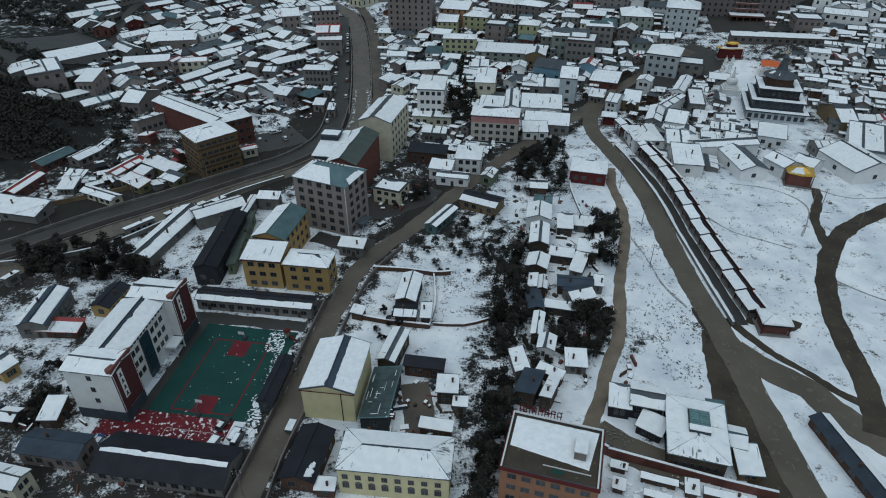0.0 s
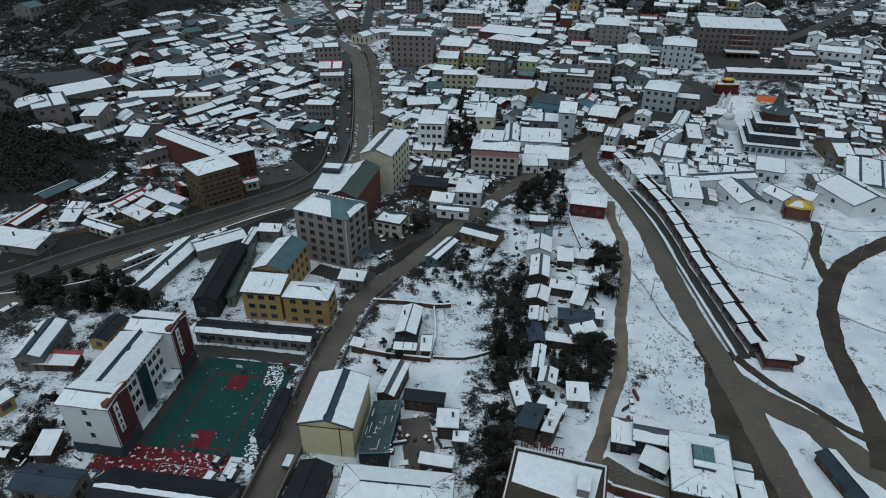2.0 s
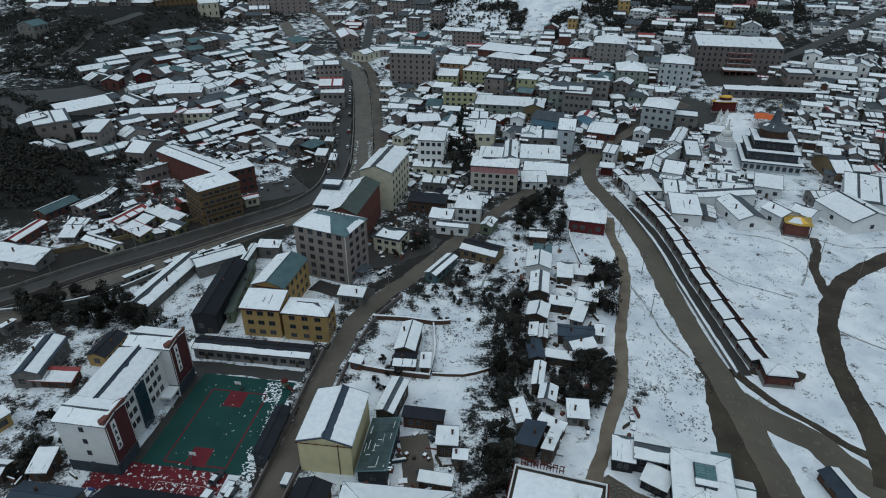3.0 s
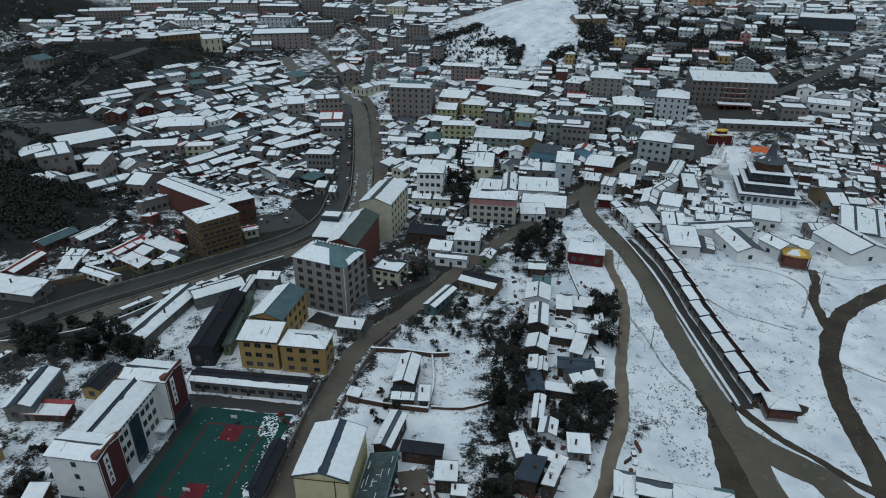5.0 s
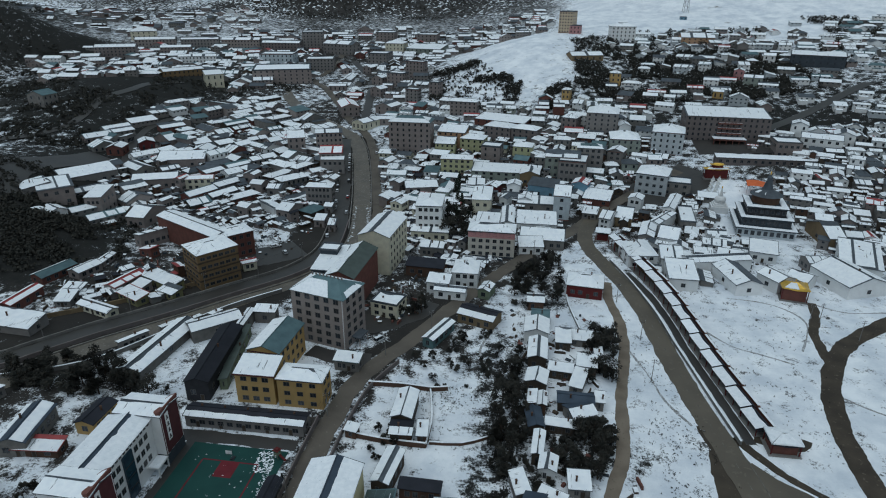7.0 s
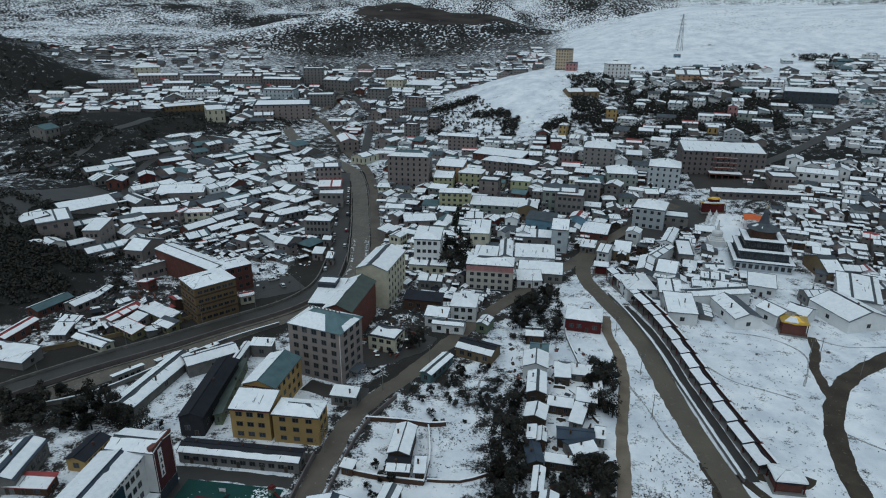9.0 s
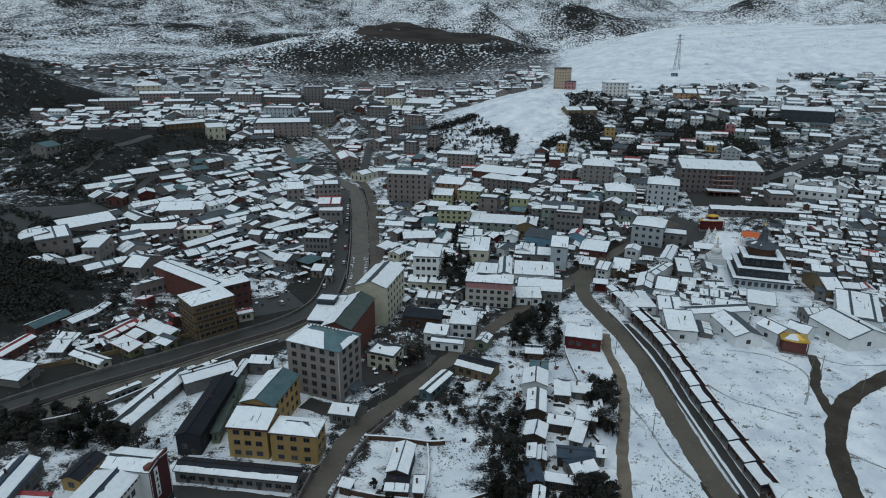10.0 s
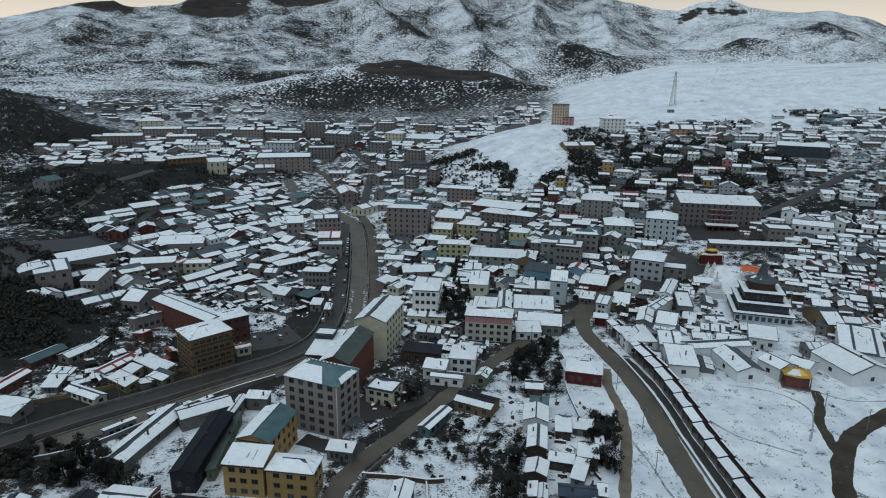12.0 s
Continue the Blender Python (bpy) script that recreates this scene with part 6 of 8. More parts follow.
piece(play, None, "roof", [WALL["red"]], "red pitched roof", boxes=[(-0.9, 0.9, -0.9, 0.9, 2.6, 2.75), (-0.5, 0.5, -0.5, 0.5, 2.75, 3.1)])
s = Shape()
s.slab([(0.7, -0.35, 1.3), (2.9, -0.35, 0.25), (2.9, 0.35, 0.25), (0.7, 0.35, 1.3)], 0.1)
part("slide", s.mesh("slide", WALL["red"]), play, "red slide")
# ---------------------------------------------------------------- houses, street by street
building("farm_building", -88.2, 92.2, 15.4, 7.4, -8, 4.4, "gx", "tan", 1, 5, 2, "0", "slateblue")
building("house", -95.3, 82.9, 12.8, 5.7, -13, 6, "gx", "cream", 2, 3, 2, "f", "slate")
building("shed", -94.9, 103.4, 5.1, 7.2, 1, 3.2, "sx", "brick", 1, 2, 1, "f", "slate")
building("house", -116.8, 118.6, 9.0, 5.3, -28, 4, "gy", "yellow", 1, 2, 3, "f", "slate")
building("shed", -104.9, 102.0, 4.9, 4.7, -7, 3, "gx", "timber", 1, 1, 1, "f", "slate")
building("shed", -30.4, 90.0, 8.4, 15.0, -10, 4, "gy", "brick", 1, 2, 3, "0", "charcoal")
building("shed", -25.4, 82.6, 4.8, 3.4, -3, 3, "sx", "brick", 1, 1, 1, "f", "slate")
building("shed", -13.4, 124.4, 5.4, 13.3, -16, 5, "gy", "timber", 1, 2, 3, "f", "slate")
building("shed", -4.9, 118.4, 11.1, 3.6, -9, 4, "sx", "brick", 1, 4, 1, "0", "charcoal")
building("farmhouse", -10.3, 149.9, 6.7, 13.8, -8, 5, "gy", "timber", 1, 2, 4, "f", "slate")
building("shed", -10.9, 140.5, 6.9, 5.5, -5, 3.4, "sx", "brick", 1, 2, 1, "p", "charcoal")
building("shed", -4.9, 140.5, 3.4, 6.2, -4, 3.2, "sx", "brick", 1, 1, 1, "f", "slate")
building("shed", -0.5, 194.4, 5.1, 16.2, -31, 3.6, "gy", "teal", 1, 1, 4, "f", "slate")
building("shed", -25.0, 141.6, 4.2, 3.6, -18, 2.8, "sx", "brick", 1, 1, 1, "f", "slate")
building("barn", 15.0, 206.4, 15.3, 9.5, -28, 4, "gx", "ochre", 1, 4, 1, "p", "charcoal")
building("shed", 19.0, 227.8, 5.7, 8.2, -25, 4, "gy", "green", 1, 1, 2, "f", "slate")
building("house", 11.2, 240.9, 11.5, 14.0, -8, 7, "hx", "white", 2, 3, 3, "f", "slate")
building("farmhouse", 1.2, 110.2, 5.8, 5.7, -5, 4.5, "sx", "timber", 1, 3, 2, "f", "slate")
building("shed", -1.6, 98.8, 8.4, 3.2, -11, 3, "sx", "brick", 1, 2, 1, "f", "slate")
building("shed", 4.3, 105.9, 4.0, 3.2, -6, 3, "sx", "stone", 1, 2, 1, "f", "slate")
building("hut", 37.9, 218.3, 7.2, 8.0, -7, 4, "gx", "brick", 1, 2, 1, "f", "slate")
building("hut", 38.0, 205.8, 7.1, 7.2, -9, 4, "gx", "timber", 1, 2, 1, "0", "teal")
building("hut", 35.1, 195.1, 9.4, 11.0, -10, 5, "gy", "white", 1, 2, 2, "f", "slate")
building("hut", 33.3, 180.2, 6.9, 13.4, -10, 5, "gy", "timber", 1, 2, 2, "f", "slate")
building("hut", 30.7, 164.3, 7.4, 8.0, -16, 4.6, "gy", "timber", 1, 2, 2, "f", "slate")
building("hut", 28.0, 154.6, 3.2, 7.4, -11, 4, "sy", "brick", 1, 1, 1, "f", "slate")
building("hut", 31.0, 153.8, 3.2, 7.1, -11, 4, "gy", "brick", 1, 1, 1, "f", "slate")
building("hut", 43.7, 189.5, 5.9, 8.3, -8, 3.6, "sx", "timber", 1, 2, 1, "f", "slate")
building("hut", 48.8, 173.7, 7.1, 6.7, -14, 3.8, "sx", "timber", 1, 2, 1, "f", "slate")
building("hut", 39.6, 170.7, 8.5, 4.7, -15, 3.4, "sx", "timber", 1, 3, 1, "f", "slate")
building("hut", 44.2, 164.5, 4.6, 9.5, -25, 3.2, "sx", "stone", 1, 1, 1, "f", "slate")
building("hut", 41.2, 154.5, 11.4, 6.2, -9, 3.6, "gx", "timber", 1, 4, 1, "0", "slateblue")
building("hut", 48.6, 154.8, 3.4, 5.1, -11, 3.4, "sx", "stone", 1, 1, 1, "f", "slate")
building("hut", 41.5, 149.2, 8.3, 7.6, 18, 3.4, "gx", "stone", 1, 3, 1, "1", "slateblue")
building("hut", 27.4, 145.5, 5.1, 9.1, 1, 3.8, "gy", "timber", 1, 1, 2, "0", "slateblue")
building("hut", 34.8, 143.5, 9.4, 3.5, -13, 3, "sx", "timber", 1, 3, 1, "f", "slate")
building("hut", 27.0, 134.4, 3.6, 10.4, -13, 4, "gy", "timber", 1, 1, 2, "f", "slate")
building("hut", 28.4, 126.3, 5.2, 6.3, -15, 4.2, "gy", "white", 1, 2, 2, "f", "slate")
building("hut", 20.2, 120.1, 4.3, 8.8, 8, 3.6, "sy", "stone", 1, 1, 1, "f", "slate")
building("farmhouse", 21.8, 110.7, 5.7, 9.0, -25, 5, "sy", "timber", 1, 2, 2, "0", "slateblue")
building("farmhouse", 26.6, 108.4, 3.4, 7.8, -27, 5.4, "sy", "timber", 1, 2, 2, "f", "slate")
building("hut", 28.1, 116.3, 7.5, 3.2, -32, 3.2, "sx", "brick", 1, 3, 1, "f", "slate")
building("hut", 35.5, 121.0, 6.1, 6.4, -6, 3, "sx", "stone", 1, 2, 1, "f", "slate")
building("hut", 49.8, 191.0, 10.0, 5.9, -11, 3, "sx", "stone", 1, 2, 1, "f", "slate")
building("hut", 53.9, 178.3, 3.2, 10.1, -8, 3.2, "sy", "stone", 1, 1, 1, "f", "slate")
building("house", 60.4, 231.3, 15.3, 13.3, -15, 5.5, "hx", "red", 1, 4, 2, "f", "slate")
building("storehouse", 127.1, 238.9, 12.3, 22.1, 4, 5, "gy", "white", 1, 1, 3, "1", "slate")
building("storehouse", 103.6, 240.8, 12.7, 18.2, -11, 5.5, "sx", "white", 1, 2, 2, "f", "slate")
building("storehouse", 124.3, 253.5, 30.2, 8.4, 7, 6, "gx", "white", 1, 5, 1, "f", "slate")
building("storehouse", 142.6, 236.3, 10.7, 11.8, 22, 5.5, "gy", "white", 1, 2, 4, "f", "slate")
building("storehouse", 174.6, 237.6, 20.6, 23.0, 11, 5.5, "gy", "white", 1, 2, 3, "f", "slate")
building("shed", 92.8, 90.8, 5.6, 23.0, 8, 2.6, "gy", "brick", 1, 2, 5, "2", "slateblue")
building("storehouse", 153.7, 236.8, 9.5, 11.3, -50, 5, "gx", "white", 1, 2, 2, "f", "slate")
building("storehouse", 192.7, 287.6, 25.1, 8.5, -94, 6, "gy", "ochre", 1, 2, 5, "f", "slate")
building("storehouse", 191.2, 257.8, 17.2, 27.8, -28, 5, "sx", "white", 1, 3, 1, "f", "slate")
building("house", 202.2, 287.3, 15.4, 10.9, -14, 4, "gx", "grey", 1, 3, 1, "f", "slate")
building("house", 192.4, 262.7, 7.3, 10.5, -70, 5, "gx", "white", 1, 2, 2, "f", "slate")
building("house", 168.2, 254.2, 8.2, 9.0, 0, 5, "gx", "grey", 1, 2, 2, "f", "slate")
building("house", 151.3, 266.2, 12.6, 12.3, -23, 5, "sx", "white", 1, 3, 1, "f", "slate")
building("house", 91.7, 263.5, 14.0, 17.9, -0, 6, "hx", "white", 2, 3, 2, "f", "slate")
building("house", 88.8, 307.9, 6.7, 15.1, -30, 6, "gx", "white", 2, 2, 2, "f", "slate")
building("house", 99.7, 314.6, 9.2, 19.3, -21, 5, "gx", "ochre", 1, 2, 2, "f", "slate")
building("house", 110.1, 331.1, 8.2, 9.0, -28, 8, "gy", "white", 2, 2, 3, "f", "slate")
building("house", 128.0, 324.1, 6.5, 26.9, -28, 8, "gy", "white", 2, 2, 3, "f", "slate")
building("house", 116.5, 304.6, 6.2, 22.5, -42, 6, "gy", "white", 1, 2, 2, "f", "slate")
building("house", 114.3, 286.1, 10.1, 19.3, -26, 5, "gx", "white", 1, 2, 2, "f", "slate")
building("house", 104.5, 289.8, 8.1, 21.0, -23, 5, "gy", "grey", 1, 2, 2, "f", "slate")
building("house", 132.1, 313.1, 7.9, 25.7, -15, 5, "fx", "stone", 1, 2, 2, "f", "slate")
building("house", 105.9, 259.7, 10.5, 14.4, -13, 5, "sx", "white", 1, 2, 2, "f", "slate")
building("apartment_block", 24.4, 271.6, 22.5, 12.2, -9, 13, "hx", "pinkband", 4, 6, 2, "f", "slate")
building("apartment_block", -5.2, 299.4, 13.9, 19.6, -5, 17, "hx", "white", 4, 4, 4, "f", "slate")
building("house", 23.4, 328.8, 10.9, 24.1, -7, 11, "hx", "cream", 2, 2, 2, "f", "slate")
building("tower_house", 67.2, 324.2, 9.5, 19.8, -14, 14, "gx", "paleblue", 3, 1, 2, "f", "slate")
building("house", 61.3, 353.3, 17.7, 11.2, -23, 8, "sx", "blue", 1, 4, 2, "0", "slate")
building("apartment_block", 127.9, 358.7, 18.8, 19.4, -26, 13, "hx", "whiteblue", 3, 4, 3, "f", "slate")
building("house", 140.6, 354.4, 16.2, 12.5, -20, 8, "fx", "stone", 2, 3, 2, "f", "slate")
building("apartment_block", 83.4, 378.9, 16.8, 18.5, -17, 14, "fy", "grey", 3, 5, 4, "p", "slate")
building("apartment_block", 77.1, 382.3, 22.3, 11.0, -12, 14, "sx", "greygreen", 3, 5, 2, "p", "slate")
building("apartment_block", 96.1, 390.8, 17.1, 11.0, -12, 15, "hx", "grey", 4, 4, 2, "p", "teal")
building("apartment_block", 10.6, 392.2, 21.3, 10.7, -6, 10, "hx", "yellowgreen", 3, 5, 2, "f", "slate")
building("house", 37.8, 384.2, 35.7, 16.1, -10, 6, "sx", "greygreen", 2, 7, 1, "f", "slate")
building("house", 34.4, 407.3, 12.8, 11.1, -18, 12, "fx", "tan", 3, 2, 2, "f", "slate")
building("house", 55.9, 412.2, 13.6, 12.6, -16, 9, "hx", "yellowgreen", 2, 3, 2, "f", "slate")
building("house", 23.1, 428.3, 17.4, 14.3, -17, 10, "hx", "yellowgreen", 3, 4, 2, "f", "slate")
building("house", 55.7, 373.1, 12.6, 13.8, -11, 8, "gy", "ochre", 1, 2, 2, "f", "slate")
building("house", 84.6, 358.2, 10.2, 11.2, -24, 7, "gy", "blue", 1, 2, 2, "r", "red")
building("house", 81.8, 379.7, 8.4, 9.0, -6, 5, "sx", "grey", 1, 2, 1, "f", "slate")
building("house", 44.6, 359.7, 8.8, 9.7, -13, 6, "gy", "white", 1, 2, 2, "f", "slate")
building("house", 31.3, 357.5, 8.8, 9.7, -28, 6, "gy", "red", 1, 2, 2, "f", "slate")
building("house", 37.3, 337.6, 5.5, 9.0, -28, 6, "gy", "white", 1, 1, 3, "1", "slate")
building("house", 35.6, 307.4, 7.4, 25.4, -7, 6, "gy", "white", 1, 2, 2, "f", "slate")
building("house", 54.0, 332.4, 21.2, 9.9, -10, 5, "sx", "grey", 1, 4, 1, "f", "slate")
building("house", 48.5, 336.2, 8.3, 9.1, -13, 6, "gy", "white", 1, 2, 2, "f", "slate")
building("house", 49.7, 300.7, 21.2, 13.9, -8, 6, "sx", "white", 1, 6, 1, "f", "slate")
building("house", 24.7, 301.1, 12.7, 14.3, -10, 6, "sx", "white", 1, 3, 1, "f", "slate")
building("house", 49.8, 281.0, 22.3, 11.3, -11, 5, "sx", "stone", 1, 6, 1, "f", "slate")
building("house", 43.2, 273.9, 12.5, 9.8, -2, 4, "sx", "white", 1, 3, 1, "f", "slate")
building("house", 92.0, 344.9, 16.3, 16.5, -22, 4, "sx", "redbrown", 1, 3, 1, "f", "slate")
building("house", 82.3, 320.4, 8.7, 8.7, -21, 3.5, "sx", "grey", 1, 3, 1, "f", "slate")
building("house", 51.9, 291.4, 7.9, 10.2, -9, 4, "gx", "grey", 1, 2, 1, "f", "slate")
building("house", 115.3, 397.1, 10.8, 11.9, -28, 9, "gy", "grey", 3, 2, 3, "f", "slate")
building("small_office", -20.1, 213.4, 11.1, 9.2, -21, 6, "fx", "cream", 2, 3, 2, "f", "slate")
building("guard_house", -30.7, 175.4, 9.3, 5.3, -11, 4, "sx", "stone", 1, 4, 1, "f", "teal")
building("house", -22.9, 326.0, 7.7, 9.0, -27, 7, "gy", "cream", 2, 2, 3, "f", "slate")
building("house", -26.4, 363.7, 7.6, 9.0, -26, 6, "gy", "tan", 1, 2, 3, "f", "slate")
building("house", -11.8, 361.6, 20.7, 9.5, 8, 4, "sx", "tan", 1, 4, 1, "f", "slate")
building("house", -3.9, 268.5, 11.7, 6.4, -9, 5, "sx", "stone", 1, 4, 1, "f", "slate")
building("house", -6.5, 247.9, 17.3, 7.2, -12, 5, "sx", "brick", 1, 4, 1, "0", "charcoal")
building("house", -5.1, 288.5, 19.8, 7.0, -9, 5, "sx", "cream", 1, 5, 1, "f", "slate")
building("house", -0.5, 232.5, 10.2, 7.4, -12, 5, "sx", "white", 1, 3, 1, "f", "slate")
building("house", 4.2, 226.3, 13.8, 6.0, -12, 4, "gx", "white", 1, 3, 1, "f", "slate")
building("house", -204.5, 314.1, 17.2, 18.5, 36, 10, "sx", "tan", 2, 3, 3, "f", "slate")
building("house", -181.8, 314.8, 9.5, 17.6, 3, 11, "sx", "tan", 2, 3, 3, "f", "slate")
building("house", -214.7, 313.3, 14.1, 15.5, 45, 6, "sy", "grey", 1, 2, 8, "f", "slate")
building("house", -206.2, 349.4, 30.5, 13.7, 45, 7, "sx", "grey", 1, 6, 2, "f", "slate")
building("house", -139.5, 282.9, 7.8, 19.8, -42, 6, "sy", "tan", 1, 1, 6, "f", "slate")
building("house", -156.0, 309.3, 11.0, 20.1, -11, 6, "gx", "tan", 1, 3, 2, "f", "slate")
building("house", -168.3, 314.5, 4.4, 7.5, -7, 4, "gx", "tan", 1, 2, 1, "f", "slate")
building("house", -153.5, 327.2, 4.9, 9.0, -24, 6, "gy", "tan", 1, 1, 3, "f", "slate")
building("house", -169.7, 356.6, 26.4, 12.8, 13, 7, "gx", "tan", 1, 6, 2, "f", "slate")
building("house", -153.8, 354.1, 4.9, 9.0, -17, 8, "gy", "tan", 2, 2, 5, "r", "red")
building("house", -144.5, 358.3, 16.9, 7.8, 9, 7, "gx", "cream", 2, 4, 1, "r", "red")
building("house", -166.9, 391.0, 30.3, 13.6, 9, 6, "sx", "tan", 1, 6, 1, "f", "slate")
building("house", -159.1, 407.0, 13.7, 15.1, -3, 6, "gy", "red", 1, 2, 2, "f", "slate")
building("house", -199.4, 414.0, 10.7, 11.8, 30, 7, "gy", "red", 1, 2, 3, "f", "slate")
building("house", -213.3, 401.8, 10.9, 12.0, 4, 6, "gy", "redbrown", 1, 2, 2, "f", "slate")
building("house", -218.2, 425.9, 6.7, 9.0, -7, 5, "sy", "grey", 1, 1, 5, "f", "slate")
building("house", -69.4, 341.1, 15.9, 8.6, -5, 11, "hx", "grey", 3, 6, 3, "f", "slate")
building("house", -69.1, 387.9, 15.5, 8.0, 0, 10, "gx", "grey", 2, 4, 2, "f", "slate")
building("house", -70.8, 392.8, 15.2, 12.1, 4, 13, "sx", "tan", 3, 4, 2, "r", "red")
building("house", -99.7, 421.5, 12.4, 13.6, 15, 12, "sx", "tan", 3, 3, 2, "f", "slate")
building("apartment_block", -77.7, 425.9, 18.7, 10.6, 10, 14, "gx", "tan", 4, 6, 2, "f", "slate")
building("house", -67.4, 369.7, 7.4, 9.0, -17, 5, "gy", "grey", 1, 2, 2, "f", "slate")
building("house", -83.1, 321.9, 9.1, 14.2, -23, 5, "gx", "tan", 1, 3, 1, "f", "slate")
building("house", -63.4, 306.8, 6.3, 7.2, -7, 4, "sx", "tan", 1, 2, 1, "f", "slate")
building("house", -56.0, 300.1, 4.4, 7.2, -2, 4, "sx", "tan", 1, 2, 1, "f", "slate")
building("house", -62.1, 328.6, 5.2, 7.8, -9, 4, "gx", "grey", 1, 2, 1, "f", "slate")
building("house", -106.1, 321.5, 8.0, 9.0, -28, 6, "gx", "tan", 1, 2, 3, "f", "slate")
building("house", -108.8, 357.3, 8.5, 9.3, -17, 6, "gx", "tan", 1, 2, 2, "f", "slate")
building("house", -98.1, 353.9, 9.1, 10.0, -7, 5, "gx", "grey", 1, 2, 2, "f", "slate")
building("house", -116.8, 370.5, 8.4, 9.2, -16, 6, "gy", "tan", 1, 2, 2, "f", "slate")
building("storehouse", -161.0, 201.5, 27.0, 10.0, -12, 3.2, "sx", "grey", 1, 6, 1, "f", "slate")
building("house", -166.6, 218.7, 6.3, 17.5, -10, 4.1, "gy", "redbrown", 1, 2, 3, "r", "red")
building("house", -156.0, 246.5, 7.5, 12.5, -24, 3.4, "gy", "tan", 1, 1, 3, "f", "slate")
building("house", -152.7, 257.7, 4.6, 10.8, -5, 2.7, "gy", "tan", 1, 1, 2, "f", "slate")
building("house", -150.6, 227.2, 8.6, 7.6, -7, 2.7, "sx", "grey", 1, 3, 1, "f", "slate")
building("house", -149.5, 220.1, 7.1, 8.6, 1, 2.7, "sx", "grey", 1, 3, 1, "f", "slate")
building("house", -133.6, 212.8, 18.1, 5.7, -26, 2.7, "gx", "cream", 1, 5, 1, "f", "slate")
building("house", -133.0, 235.0, 7.0, 17.0, -22, 3.6, "gy", "tan", 1, 2, 4, "r", "red")
building("house", -118.5, 236.5, 24.0, 7.0, -34, 3.4, "sx", "olive", 1, 3, 2, "f", "slate")
building("house", -124.0, 222.5, 14.0, 6.5, -34, 3.0, "sx", "olive", 1, 4, 1, "r", "red")
building("shed", -124.5, 231.0, 7.5, 6.0, -28, 3.0, "sx", "tan", 1, 2, 1, "f", "slate")
building("shed", -110.5, 226.0, 9.5, 6.0, -30, 3.0, "sx", "olive", 1, 3, 1, "p", "slate")
building("house", -167.5, 243.0, 8.0, 17.0, -24, 3.6, "gy", "redbrown", 1, 2, 4, "1", "teal")
building("house", -136.6, 266.5, 9.1, 5.3, -28, 3.4, "sy", "redbrown", 1, 2, 2, "r", "red")
building("shed", -109.3, 189.8, 3.2, 11.3, -41, 3, "sy", "grey", 1, 1, 4, "f", "slate")
building("shed", -101.0, 199.9, 3.6, 6.3, -43, 2.0, "sy", "grey", 1, 1, 3, "f", "slate")
building("shed", -92.4, 203.2, 3.2, 5.8, -43, 3, "sy", "grey", 1, 1, 3, "f", "slate")
building("shed", -85.8, 207.5, 3.2, 4.9, -37, 3, "sy", "grey", 1, 1, 3, "f", "slate")
building("shed", -137.4, 158.4, 3.2, 5.1, -25, 3, "sy", "grey", 1, 1, 3, "f", "slate")
building("storehouse", -97.5, 184.5, 9.6, 34.0, -13, 3.4, "gy", "stone", 1, 2, 8, "f", "slate")
building("storehouse", -82.9, 198.2, 18.8, 8.8, 35, 5, "gx", "stone", 1, 6, 1, "f", "slate")
building("storehouse", -72.3, 200.1, 3.2, 14.1, -4, 5, "gy", "stone", 1, 1, 3, "f", "slate")
building("storehouse", -66.1, 206.6, 8.9, 5.1, -5, 5, "sx", "stone", 1, 5, 1, "f", "slate")
building("warehouse", -74.3, 174.1, 8.1, 34.1, -1, 7, "gy", "charcoal", 1, 2, 6, "0", "charcoal")
building("shed", -69.4, 179.5, 3.2, 33.9, 3, 4, "sy", "green", 1, 1, 5, "0", "greenroof")
building("warehouse", -116.4, 140.5, 8.8, 17.1, 3, 5, "gy", "stone", 1, 2, 5, "p", "slateblue")
building("shed", -112.0, 134.8, 18.0, 5.4, -3, 2.6, "sx", "brick", 1, 4, 1, "r", "red")
building("shed", -100.2, 146.9, 6.6, 11.6, -9, 4, "gy", "yellow", 1, 1, 4, "0", "charcoal")
building("apartment_block", -20.4, 428.4, 29.7, 16.5, -9, 22, "hx", "tan", 6, 7, 3, "p", "teal")
building("house", -77.5, 521.0, 15.0, 30.0, 16, 8, "gy", "tan", 2, 3, 4, "r", "red")
building("house", -57.0, 482.0, 13.0, 24.0, -34, 6, "gy", "cream", 1, 3, 4, "f", "slate")
building("house", -38.0, 488.0, 26.0, 9.0, -4, 5, "gx", "tan", 1, 6, 1, "f", "slate")
building("house", -96.5, 592.0, 17.0, 9.0, 0, 5, "gx", "tan", 1, 4, 2, "f", "slate")
building("house", -91.0, 626.0, 10.0, 34.0, -3, 5, "gy", "grey", 1, 2, 5, "f", "slate")
building("house", -100.0, 672.0, 10.0, 30.0, 14, 5, "gy", "tan", 1, 2, 5, "f", "slate")
building("house", 8.8, 437.2, 20.8, 14.0, -15, 12, "sx", "peach", 4, 5, 2, "f", "slate")
building("house", 3.5, 421.6, 14.2, 12.7, -8, 9, "sx", "yellowgreen", 3, 4, 2, "f", "slate")
building("apartment_block", 18.9, 505.0, 23.1, 10.4, -16, 12, "hx", "tan", 4, 6, 2, "f", "slate")
building("house", 43.7, 451.4, 21.7, 14.6, -28, 10, "hx", "greybrown", 3, 5, 3, "f", "slate")
building("house", 61.4, 441.6, 19.5, 13.5, -28, 10, "hx", "greybrown", 3, 4, 3, "f", "slate")
building("house", 48.2, 476.3, 42.1, 18.9, -28, 7, "sx", "redbrown", 2, 6, 1, "f", "slate")
